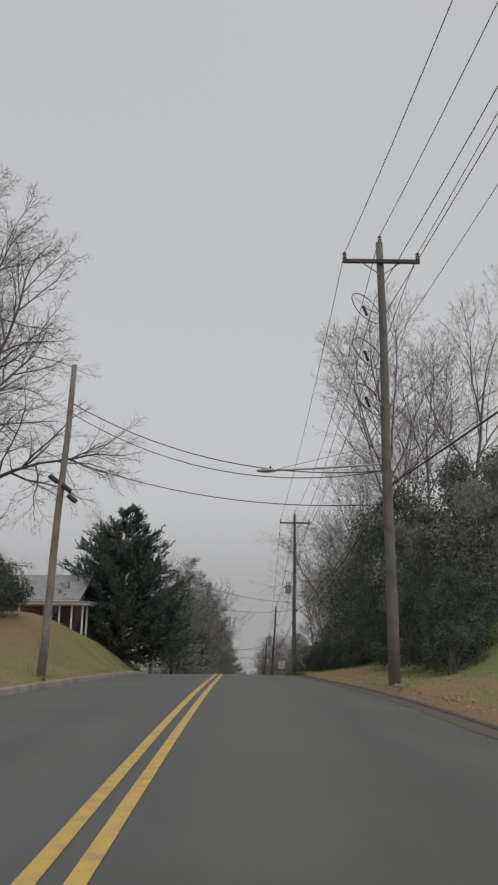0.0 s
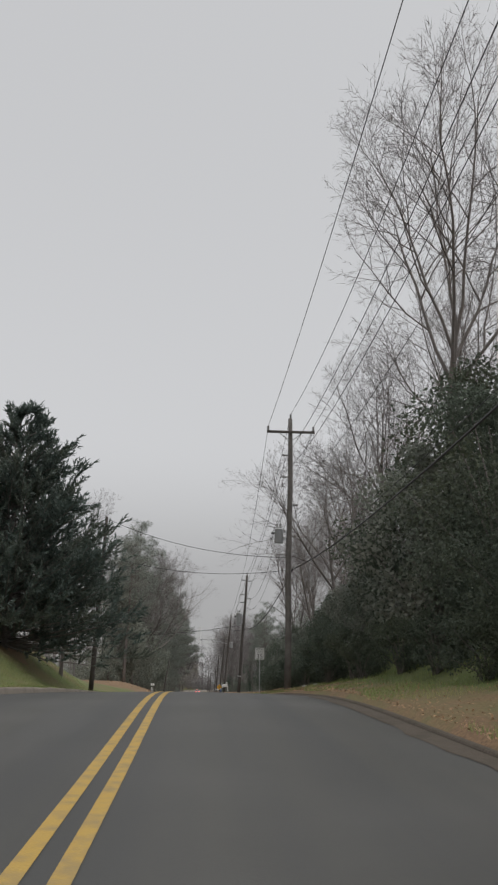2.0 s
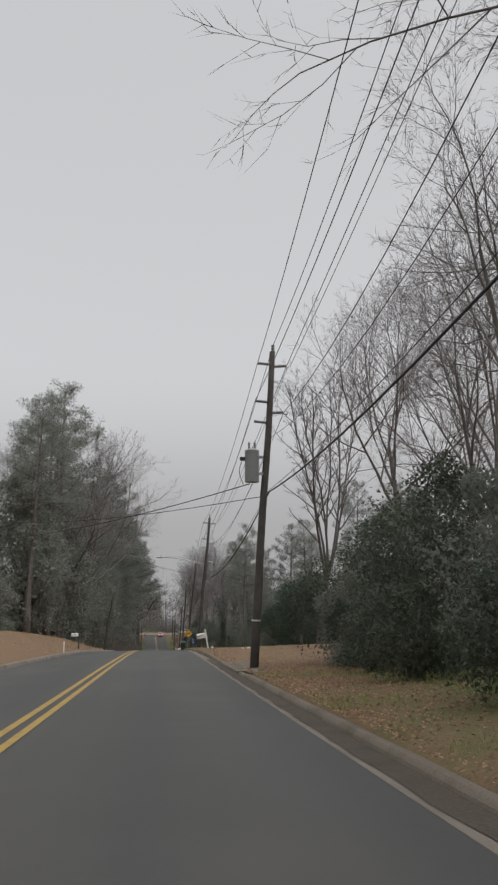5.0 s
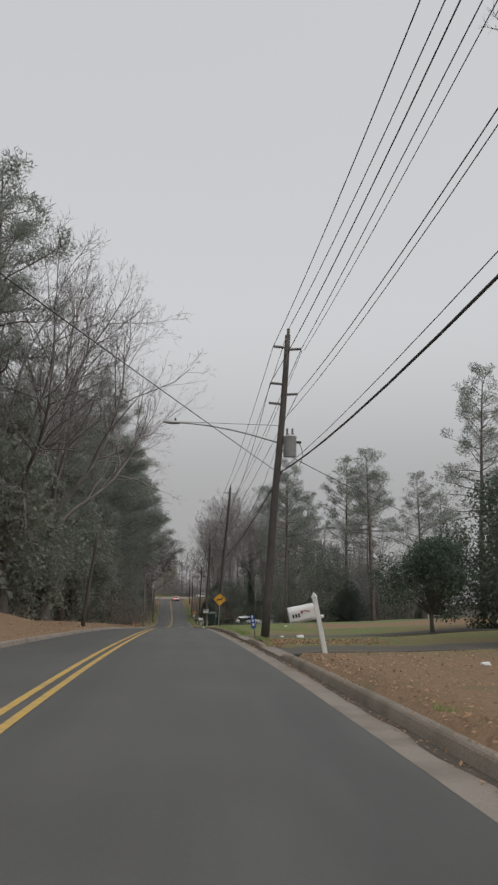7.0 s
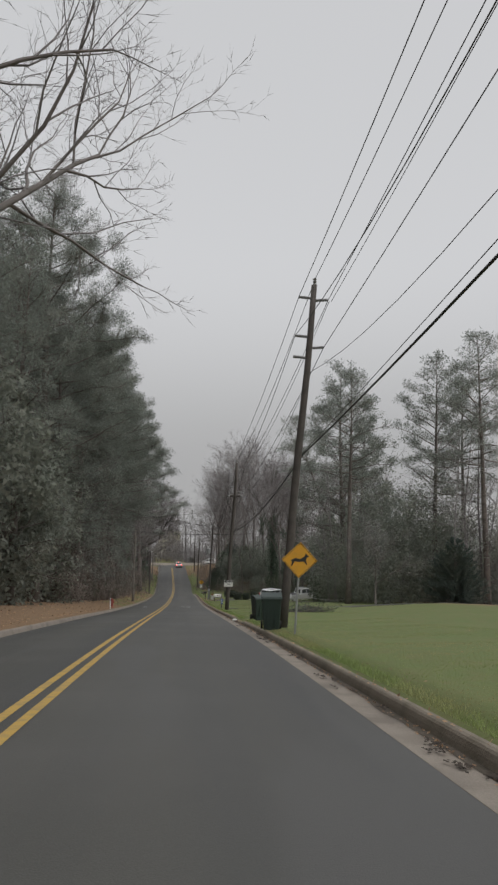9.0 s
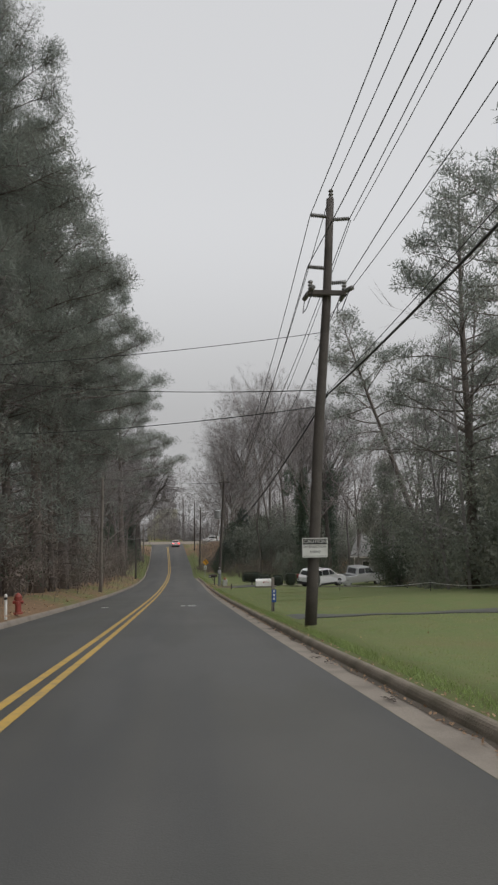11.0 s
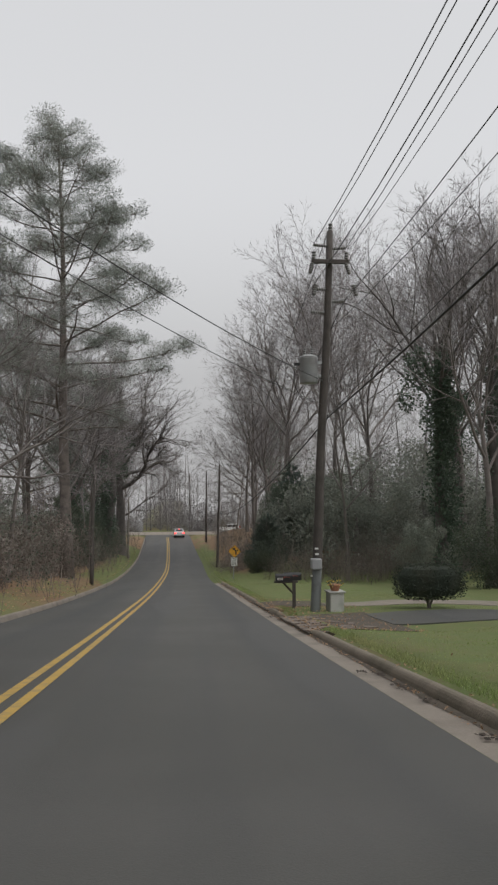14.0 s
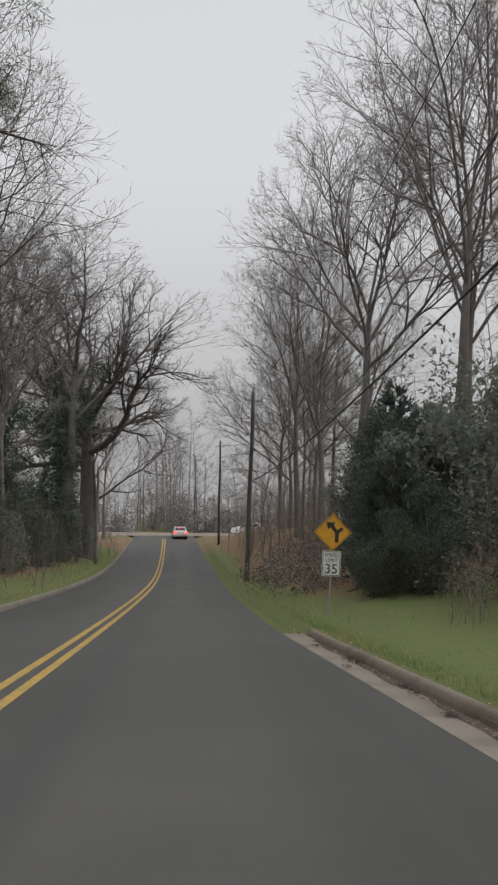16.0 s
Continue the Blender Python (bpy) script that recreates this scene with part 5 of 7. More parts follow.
P0 = t_pole(6.3, -19, 6.3, 12.4, "wooden utility pole with a crossarm on the verge")
P1 = t_pole(4.13, 21.44, 4.16, 11.95, "wooden utility pole with crossarm, cutouts and a street lamp")
P2 = t_pole(3.81, 60.04, 3.95, 9.2, "wooden utility pole with crossarm and a small grey transformer")
P3 = s_pole(3.14, 93.64, 3.80, 2.90, "dark leaning utility pole with a large grey transformer")
P4 = s_pole(2.96, 130.8, 3.80, -0.98, "dark leaning utility pole with a street lamp arm and transformer")
P5 = s_pole(3.18, 167.4, 4.16, -4.85, "dark leaning utility pole on the lawn edge")
P6 = s_pole(3.10, 197.4, 3.72, -9.85, "dark utility pole with crossarms and a caution sign")
P7 = s_pole(3.69, 253.8, 4.24, -16.82, "dark utility pole with a grey conduit guard and transformer")
P8 = s_pole(3.12, 310.9, 3.40, -23.1, "plain dark utility pole on the brown bank")
P9 = s_pole(2.94, 350.3, 3.0, -23.6, "plain dark utility pole near the end of the road")
P10 = s_pole(0.4, 385.0, 0.5, -24.0, "plain dark utility pole far down the road")

P1.street_light((0.95, 22.1, 4.72), 6.2)
for dz in (2.25, 3.7, 5.15):
    c = P1.local(P1.h - dz)
    loop = [Vector((c.x - 0.52 + 0.44 * math.cos(a), -0.25, c.z - 0.1 + 0.36 * math.sin(a) - 0.34 * math.cos(a))) for a in [k * 2 * math.pi / 14 for k in range(15)]]
    part("jumper_loop", Buf().tube(loop, [0.014] * 15, 5), WIRE, P1.root, "black looped jumper wire")
    cut = Buf()
    ring_knobs(cut, (c.x - 0.62, -0.25, c.z - 0.02), (0.35, 0, -1), 0.34, 0.06, 4)
    part("cutout", cut, BLACK, P1.root, "dark fuse cutout")
    part("bracket", Buf().tube([(c.x - 0.05, -0.1, c.z - 0.25), (c.x - 0.55, -0.25, c.z - 0.08)], [0.02, 0.02], 5), GALV, P1.root)
transformer(P2.root, P2.local(7.0).x - 0.5, 0, 2.93 - P2.z, 0.62, 0.22)
for dz, s in ((1.9, -1), (3.0, -1), (4.4, 1)):
    P2.standoff(dz, s, 0.34)
transformer(P3.root, P3.local(6.0).x - 0.44, -0.05, -1.57 - P3.z, 1.0, 0.235)
transformer(P4.root, P4.local(6.3).x + 0.38, 0, -5.28 - P4.z, 0.66, 0.23, 1)
P4.street_light((0.1, 130.3, -4.2), 6.6)
P3.band(1.48, mat=WHITE, name="pole_tag")
P6.crossarm(2.4, 0.48, False)
for side in (-1, 1):
    c = P6.local(P6.h - 2.4, side * 0.44)
    for way in (-1, 1):
        dead = Buf()
        ring_knobs(dead, (c.x, -0.15 + way * 0.12, c.z + 0.03), (side * 0.06, way, -0.10), 0.55, 0.065, 5)
        part("strain_insulator", dead, PORCELAIN, P6.root, "dark ribbed strain insulator")
    drop = [Vector((c.x, -0.7, c.z - 0.02)), Vector((c.x - 0.12, -0.35, c.z - 0.45)), Vector((c.x - 0.1, 0.3, c.z - 0.42)), Vector((c.x, 0.65, c.z - 0.04))]
    part("jumper_loop", Buf().tube(drop, [0.012] * 4, 5), WIRE, P6.root, "black looped jumper wire")
transformer(P7.root, P7.local(7.0).x - 0.48, 0, 6.62, 0.72, 0.27)
P7.crossarm(0.95, 0.55, False)
for side in (-1, 1):
    c = P7.local(P7.h - 1.5)
    for k in (0.0, 0.75):
        cut = Buf()
        ring_knobs(cut, (c.x + side * (0.5 + 0.05 * k), -0.15 - k, c.z + 0.5 - k * 1.1), (side * 0.25, -0.3, -1), 0.36, 0.07, 5)
        part("cutout", cut, PORCELAIN, P7.root, "ribbed fuse cutout")
guard = Buf()
guard.tube([(0.0, -0.12, 0.0), (P7.dx * 1.3, -0.12, 1.3)], [0.14, 0.135], 20)
part("conduit_guard", guard, GUARD, P7.root, "grey plastic conduit guard")
gbox = Buf().box(-0.13, -0.33, 1.22, 0.17, -0.05, 1.52)
part("meter_box", gbox, TANK, P7.root, "grey box on the pole", False, 0.03)
for h, ox in ((1.62, -0.03), (1.78, -0.05), (1.0, -0.14)):
    c = P7.local(h)
    part("pole_tag", Buf().box(c.x + ox - 0.05, -0.165, h, c.x + ox + 0.05, -0.15, h + 0.05), WHITE, P7.root, "small white pole tag")

L_POLES = {}
for key, x, y, tx, tz, lab in [("a", -6.35, 24.6, -5.95, 8.9, "weathered grey pole on the verge with splice boxes"), ("b", -6.4, 68.0, -6.0, 5.0, "dark wooden service pole on the grassy verge"), ("c", -6.6, 158.9, -5.7, -8.4, "leaning service pole before the dark trees"),
                               ("d", -6.22, 238.0, -6.05, -17.1, "weathered grey service pole on the leafy verge"), ("e", -6.15, 281.3, -6.0, -23.3, "dark slim service pole beside the kerb"), ("f", -7.49, 328.4, -7.4, -27.0, "weathered service pole at the wood edge")]:
    L_POLES[key] = Pole(x, y, tx, tz, lab, 0.14, POLE if key in "bce" else POLE_PALE, "service poles on the far verge")
for h, ox in ((6.3, -0.25), (6.0, 0.2), (5.65, 0.42)):
    c = L_POLES["a"].local(h, ox)
    part("splice_box", Buf().tube([(c.x - 0.14, -0.1, h + 0.1), (c.x + 0.14, -0.1, h - 0.12)], [0.09, 0.09], 8), BLACK, L_POLES["a"].root, "black cable splice box")


def cable(a, b, sag, r, name="power_line", label="thin dark overhead power line between poles", group="overhead lines", n=14):
    """One span as a round cable hung between two points."""
    pts = []
    for i in range(n + 1):
        u = i / n
        p = a.lerp(b, u) - UP * sag * 4 * u * (1 - u)
        pts.append(p - a)
    ob = new(name, Buf().tube(pts, [r] * (n + 1), 5).mesh(name, WIRE, True))
    ob.matrix_basis = Matrix.Translation(a)
    return tagged(ob, label, "cable", group)


LINE = [P0, P1, P2, P3, P4, P5, P6, P7, P8, P9, P10]
# sag as a share of the span, for the slots 0, 1, 2, 3, 4, 6 and the telephone bundle
SAGS = [(0.026, 0.025, 0.004, 0.010, 0.003, 0.020, 0.006), (0.014, 0.034, 0.015, 0.032, 0.036, 0.031, 0.016), (0.023, 0.032, 0.006, 0.050, 0.060, 0.027, 0.025),
        (0.020, 0.025, 0.010, 0.022, 0.022, 0.022, 0.022), (0.008, 0.014, 0.003, 0.004, 0.045, 0.036, 0.008), (0.015, 0.020, 0.012, 0.014, 0.030, 0.028, 0.016),
        (0.044, 0.042, 0.030, 0.032, 0.040, 0.039, 0.016)]
for k, (a, b) in enumerate(zip(LINE, LINE[1:])):
    span = abs(b.y - a.y)
    sags = SAGS[min(k, 6)]
    for s, sag in zip((0, 1, 2, 3, 4, 6), sags):
        if a.y > 240 and s in (0, 2, 6):
            continue
        cable(a.slots[s], b.slots[s], span * sag, 0.008 if s == 4 else 0.011)
    if 1 < k < 7:
        cable(a.slots[2] + Vector((0.03, 0, -0.05)), b.slots[2] + Vector((0.10, 0, -0.05)), span * (sags[2] + 0.006), 0.009)
    cable(a.slots[5], b.slots[5], span * sags[6], 0.024, "telephone_cable", "thick black telephone cable bundle between poles", "overhead lines")
    cable(a.slots[5] + UP * 0.06, b.slots[5] + UP * 0.06, span * max(0.004, sags[6] - 0.006), 0.008, "telephone_cable", "thin messenger wire above the telephone bundle", "overhead lines")
DROP = "service drop wire slung across the road"
LA, LB, LC, LD, LE = (L_POLES[k] for k in "abcde")
cable(P1.at(4.61 - P1.z), LA.at(7.54 - LA.z), 0.84, 0.016, "service_wire", DROP)
cable(P1.at(4.62 - P1.z), LA.at(7.2 - LA.z), 1.0, 0.014, "service_wire", DROP)
cable(P1.at(3.62 - P1.z), LA.at(5.59 - LA.z), 0.56, 0.014, "service_wire", DROP)
cable(P2.at(6.2), LB.at(LB.h - 0.1), 0.55, 0.014, "service_wire", DROP)
cable(P2.at(5.6), LB.at(LB.h - 2.2), 0.55, 0.012, "service_wire", DROP)
cable(P3.at(5.9, -0.5), Vector((-13, 120, -3.1)), 0.5, 0.017, "service_wire", DROP)
cable(P3.at(5.5), Vector((-13, 122, -1.6)), 0.5, 0.013, "service_wire", DROP)
cable(P4.at(-5.8 - P4.z), Vector((-12.0, 88.5, -1.0)), 0.15, 0.010, "service_wire", DROP)
cable(P4.at(-5.2 - P4.z, 0.3), Vector((24.0, 152.0, -9.6)), 0.7, 0.013, "service_wire", "black service drop wire slung towards a house")
cable(P6.at(5.75), Vector((-11.0, 211, -12.4)), 0.35, 0.011, "service_wire", DROP)
cable(P6.at(5.35), Vector((-11.0, 211, -15.0)), 0.3, 0.011, "service_wire", DROP)
cable(P6.at(-13.2 - P6.z), Vector((-11.0, 198.5, -14.2)), 0.25, 0.008, "service_wire", DROP)
cable(LD.at(LD.h - 0.15), Vector((17.0, 243, -17.4)), 0.4, 0.014, "service_wire", DROP)
cable(LD.at(-18.6 - LD.z), P7.at(-21.3 - P7.z), 0.38, 0.012, "service_wire", DROP)
cable(LD.at(-19.3 - LD.z), P7.at(-22.0 - P7.z), 0.3, 0.009, "service_wire", DROP)
cable(LC.at(-9.9 - LC.z), Vector((-15.0, 187, -9.4)), 0.3, 0.012, "service_wire", DROP)


# ---------------------------------------------------------------- signs
def sign_post(root, h, r=0.03):
    part("post", Buf().tube([(0, 0.03, -0.3), (0, 0.03, h)], [r, r], 6), GALV, root, "galvanised sign post")


def plate(outline, thick=0.006):
    return solid(outline, thick, "y")


def rounded(w, h, r, cz=0.0, n=4):
    pts = []
    for sx, sz, a0 in ((1, 1, 0), (-1, 1, 90), (-1, -1, 180), (1, -1, 270)):
        for k in range(n + 1):
            a = radians(a0 + 90 * k / n)
            pts.append((sx * (w / 2 - r) + r * math.cos(a), cz + sz * (h / 2 - r) + r * math.sin(a)))
    return pts


FACE = pose(0, 0, 0, 90, 0, 0)


def speed_plate(root, z, w=0.46, h=0.61):
    p = part("plate", plate(rounded(w, h, 0.03, z)), SIGN_WHITE, root, "white reflective plate")
    for dx in (-1, 1):
        part("border", Buf().box(dx * (w / 2 - 0.022) - 0.006, -0.007, z - h / 2 + 0.03, dx * (w / 2 - 0.022) + 0.006, -0.0035, z + h / 2 - 0.03), BLACK, p)
    for dz in (-1, 1):
        part("border", Buf().box(-w / 2 + 0.03, -0.007, z + dz * (h / 2 - 0.022) - 0.006, w / 2 - 0.03, -0.0035, z + dz * (h / 2 - 0.022) + 0.006), BLACK, p)
    s = w / 0.46
    for text, dz, size in (("SPEED", 0.20, 0.125), ("LIMIT", 0.075, 0.125), ("35", -0.14, 0.33)):
        writing(text, size * s, BLACK, p, pose(0, -0.006, z + dz * s, 90, 0, 0))


def diamond(root, z, side=0.66):
    d = side / math.sqrt(2)
    p = part("plate", plate([(0, z - d), (d, z), (0, z + d), (-d, z)]), SIGN_YELLOW, root, "amber diamond plate")
    e = d - 0.035
    for a, b in (((0, -e), (e, 0)), ((e, 0), (0, e)), ((0, e), (-e, 0)), ((-e, 0), (0, -e))):
        part("border", Buf().tube([(a[0], -0.005, z + a[1]), (b[0], -0.005, z + b[1])], [0.006, 0.006], 4), BLACK, p)
    return p


def flat_shape(name, outline, parent, m, mat=None):
    ob = part(name, plate(outline, 0.004), mat or BLACK, parent)
    ob.matrix_basis = m
    return ob


x, y = 3.54, 73.9
s35 = thing("speed_limit_sign", pose(x, y, ground_z(x, y)), "white speed limit sign on a metal post by shrubs", "road sign", "road signs")
sign_post(s35, 2.75)
speed_plate(s35, 2.52, 0.61, 0.76)
x, y = 3.03, 163.5
deer = thing("deer_crossing_sign", pose(x, y, ground_z(x, y), 0, 3, 0), "amber diamond warning sign with a leaping animal", "road sign", "road signs")
sign_post(deer, 2.4)
dp = diamond(deer, 2.0, 0.70)
flat_shape("symbol", [(-0.26, -0.02), (-0.12, 0.05), (0.02, 0.03), (0.12, 0.10), (0.16, 0.20), (0.21, 0.15), (0.26, 0.10), (0.20, 0.08), (0.17, 0.0), (0.22, -0.10), (0.20, -0.12), (0.12, -0.03), (0.0, -0.05), (-0.14, -0.04), (-0.20, -0.17), (-0.23, -0.16), (-0.20, -0.04)], dp, pose(0, -0.006, 2.0))
x, y = 3.32, 286.5
turn = thing("warning_sign", pose(x, y, ground_z(x, y), 0, 2.5, 0), "amber junction warning sign above a speed limit plate", "road sign", "road signs")
sign_post(turn, 2.35)
tp = diamond(turn, 1.98, 0.66)
flat_shape("symbol", [(0.056, -0.24), (0.149, -0.24), (0.149, -0.03), (0.262, 0.08), (0.215, 0.14), (0.105, 0.055), (0.01, 0.19), (0.06, 0.245), (-0.17, 0.24), (-0.115, 0.06), (-0.06, 0.12), (0.056, -0.01)], tp, pose(0, -0.006, 1.98), BLACK)
speed_plate(turn, 1.23)
c = P6.local(1.9)
caution = thing("caution_sign", pose(P6.x + c.x, P6.y - 0.19, P6.z + 1.9), "white caution sign with a black header on the pole", "sign", "road signs")
cp = part("plate", plate(rounded(0.62, 0.47, 0.02)), SIGN_WHITE, caution, "white plate")
part("header", Buf().box(-0.29, -0.009, 0.08, 0.29, -0.0035, 0.215), BLACK, cp, "black header band")
writing("CAUTION", 0.125, SIGN_WHITE, cp, pose(0, -0.011, 0.148, 90, 0, 0))
writing("INTERSECTION", 0.08, BLACK, cp, pose(0, -0.006, 0.02, 90, 0, 0))
writing("AHEAD", 0.08, BLACK, cp, pose(0, -0.006, -0.10, 90, 0, 0))
part("border_line", Buf().box(-0.28, -0.006, -0.207, 0.28, -0.0035, -0.199), BLACK, cp)


# ---------------------------------------------------------------- mailboxes, bins, small roadside things
def box_shell(w, l, h):
    """Mailbox body: flat floor and rounded top, along y."""
    pts = [(-w / 2, 0)] + [(w / 2 * -math.cos(math.pi * k / 8), h - w / 2 + w / 2 * math.sin(math.pi * k / 8)) for k in range(9)] + [(w / 2, 0)]
    b = Buf()
    n = len(pts)
    for s in (-l / 2, l / 2):
        for u, v in pts:
            b.v.append(Vector((u, s, v)))
    b.f += [tuple(range(n)), tuple(reversed(range(n, 2 * n)))]
    for i in range(n):
        j = (i + 1) % n
        b.f.append((j, i, n + i, n + j))
    return b


def mailbox(x, y, label, mat, post_mat, height=1.05, lean=0.0, turn=90, brace=True, cap=False, boxes=1, number=None, rise=0.0, size=(0.19, 0.52, 0.24)):
    """turn 90: the box lies along the road's cross direction, its door to the road."""
    root = thing("mailbox", pose(x, y, ground_z(x, y) - 0.02, 0, lean, 0), label, "mailbox", "mailboxes")
    top = height + (0.38 if cap else rise)
    part("post", Buf().box(-0.05, -0.05, -0.1, 0.05, 0.05, top), post_mat, root, "", False, 0.008)
    if cap:
        part("finial", Buf().tube([(0, 0, top), (0, 0, top + 0.03), (0, 0, top + 0.07), (0, 0, top + 0.12)], [0.07, 0.075, 0.05, 0.01], 4), post_mat, root)
    if brace:
        part("brace", Buf().tube([(0, 0, height - 0.42), (-0.34, 0, height - 0.05)], [0.035, 0.035], 4), post_mat, root)
    part("arm", Buf().box(-0.62, -0.045, height - 0.06, 0.12, 0.045, height), post_mat, root, "", False, 0.006)
    for k in range(boxes):
        w, l, h = size
        body = part("box", box_shell(w, l, h), mat, root)
        body.matrix_basis = pose(-0.07 - l / 2 + (0.30 if boxes > 1 and k else 0), (k - (boxes - 1) / 2) * 0.24, height + 0.002, 0, 0, turn)
        near = -1 if turn > 0 else 1
        flag = Buf().tube([(near * (w / 2 + 0.008), near * 0.17, h * 0.50), (near * (w / 2 + 0.010), near * 0.10, h * 0.60), (near * (w / 2 + 0.010), near * -0.02, h * 0.62)], [0.009, 0.009, 0.009], 5)
        flag.box(near * (w / 2 + 0.012) - 0.003, min(near * -0.02, near * 0.02), h * 0.44, near * (w / 2 + 0.012) + 0.003, max(near * -0.02, near * 0.02), h * 0.66)
        part("flag", flag, RED, body, "faded red flag folded down")
        door = part("door", box_shell(w - 0.02, 0.012, h - 0.02), mat, body)
        door.matrix_basis = pose(0, near * (l / 2 + 0.005), 0.008)
        if number:
            for q in range(3):
                part("number_bar", Buf().box(near * (w / 2 + 0.002) - 0.003, 0.05 + q * 0.062, h * 0.22, near * (w / 2 + 0.002) + 0.003, 0.088 + q * 0.062, h * 0.22 + 0.075), number, body)
    return root


mailbox(3.25, 121.4, "white mailbox on a leaning white post", WHITE, WHITE, 0.82, -11, brace=False, cap=True, number=BLACK, size=(0.23, 0.55, 0.29))
mailbox(-6.4, 130.8, "small white mailbox by the drive", WHITE, POLE, 1.0, 0, turn=-90, brace=False)
mailbox(3.12, 205.0, "white mailbox on a weathered wooden post", WHITE, POLE_PALE, 0.9, brace=False, rise=0.27)
mailbox(3.3, 255.3, "pair of black mailboxes on a wooden post", BLACK, POLE, 0.86, boxes=2, number=WHITE)


def blue_marker(x, y, lean):
    root = thing("address_marker", pose(x, y, ground_z(x, y) - 0.02, 0, lean, 0), "upright blue marker plate on a thin dark stake", "sign", "blue markers")
    part("stake", Buf().tube([(0, 0.012, -0.2), (0, 0.012, 0.8)], [0.012, 0.012], 5), BLACK, root)
    p = part("plate", plate(rounded(0.15, 0.44, 0.015, 0.55), 0.005), SIGN_BLUE, root, "blue plate")
    for i in range(3):
        part("number_bar", Buf().box(-0.03, -0.006, 0.67 - i * 0.13, 0.03, -0.003, 0.75 - i * 0.13), SIGN_WHITE, p)


blue_marker(2.62, 130.3, -9)
blue_marker(3.14, 204.92, 1)


def wheelie_bin(x, y, turn_deg, label):
    root = thing("wheeled_bin", pose(x, y, ground_z(x, y), 0, 0, turn_deg), label, "bin", "wheeled bins")
    b = Buf()
    for z, w, d in ((0.05, 0.23, 0.25), (0.75, 0.28, 0.32), (0.98, 0.29, 0.34)):
        b.v += [Vector((sx * w, sy * d, z)) for sx, sy in ((-1, -1), (1, -1), (1, 1), (-1, 1))]
    b.f.append((3, 2, 1, 0))
    for k in (0, 4):
        for i in range(4):
            j = (i + 1) % 4
            b.f.append((k + i, k + j, k + 4 + j, k + 4 + i))
    b.f.append((8, 9, 10, 11))
    part("body", b, BIN, root, "", False, 0.03)
    part("rim", Buf().box(-0.31, -0.36, 0.93, 0.31, 0.36, 0.985), BIN, root, "", False, 0.012)
    lid = solid([(-0.37, 0.0), (0.38, 0.0), (0.36, 0.07), (0.1, 0.12), (-0.33, 0.05)], 0.62, "x")
    part("lid", lid, BIN, root, "", False, 0.015).matrix_basis = pose(0, 0, 0.99)
    part("handle", Buf().tube([(-0.22, 0.40, 0.95), (0.22, 0.40, 0.95)], [0.018, 0.018], 8), BIN, root)
    for s in (-1, 1):
        part("wheel", Buf().tube([(s * 0.25, 0.26, 0.12), (s * 0.31, 0.26, 0.12)], [0.12, 0.12], 14), RUBBER, root)
    for q in (-0.1, 0.1):
        part("rib", Buf().box(q - 0.012, -0.335, 0.2, q + 0.012, -0.27, 0.7), BIN, root)


wheelie_bin(3.35, 176.4, 15, "dark green wheeled bin on the lawn edge")
wheelie_bin(2.62, 165.6, -5, "dark green wheeled bin beside the kerb")


def hydrant(x, y):
    root = thing("fire_hydrant", pose(x, y, ground_z(x, y) - 0.02), "faded red fire hydrant on the leafy verge", "hydrant", "")
    part("barrel", Buf().tube([(0, 0, 0), (0, 0, 0.05), (0, 0, 0.06), (0, 0, 0.5), (0, 0, 0.52), (0, 0, 0.58)], [0.17, 0.17, 0.11, 0.11, 0.15, 0.15], 12), RED, root)
    part("bonnet", Buf().tube([(0, 0, 0.58), (0, 0, 0.66), (0, 0, 0.72), (0, 0, 0.76)], [0.14, 0.12, 0.06, 0.03], 12), RED, root, "", True)
    for d in ((1, 0), (-1, 0), (0, -1)):
        part("outlet", Buf().tube([(d[0] * 0.08, d[1] * 0.08, 0.42), (d[0] * 0.19, d[1] * 0.19, 0.42)], [0.06, 0.06], 8), RED, root)


hydrant(-5.95, 207.4)
wp = thing("marker_post", pose(-5.85, 205.0, ground_z(-5.85, 205.0)), "short white marker post beside the hydrant", "post")
part("post", Buf().tube([(0, 0, -0.1), (0, 0, 0.72), (0, 0, 0.75)], [0.05, 0.05, 0.02], 8), WHITE, wp)
part("band", Buf().tube([(0, 0, 0.56), (0, 0, 0.64)], [0.052, 0.052], 8), BLACK, wp)
wq = thing("marker_post", pose(-6.1, 119.5, ground_z(-6.1, 119.5)), "short white marker post on the verge", "post")
part("post", Buf().tube([(0, 0, -0.1), (0, 0, 0.55), (0, 0, 0.58)], [0.05, 0.05, 0.02], 8), WHITE, wq)

x, y = 4.25, 253.6
pl = thing("pedestal", pose(x, y, ground_z(x, y) - 0.03, 0, 0, 8) @ Matrix.Scale(0.8, 4), "white painted square pedestal by the driveway", "pedestal")
part("body", Buf().box(-0.26, -0.26, 0, 0.26, 0.26, 0.68), AGED_WHITE, pl, "", False, 0.02)
part("cap", Buf().box(-0.31, -0.31, 0.68, 0.31, 0.31, 0.74), AGED_WHITE, pl, "", False, 0.015)
pz = ground_z(x, y) - 0.03 + 0.74 * 0.8
pot = thing("flower_pot", pose(x, y, pz) @ Matrix.Scale(0.85, 4), "terracotta pot of yellow flowers on the pedestal", "flower pot")
part("pot", Buf().tube([(0, 0, 0), (0, 0, 0.16), (0, 0, 0.17), (0, 0, 0.21)], [0.13, 0.18, 0.2, 0.2], 14), TERRACOTTA, pot)
rng = random.Random(3)
fl, gl = Buf(), Buf()
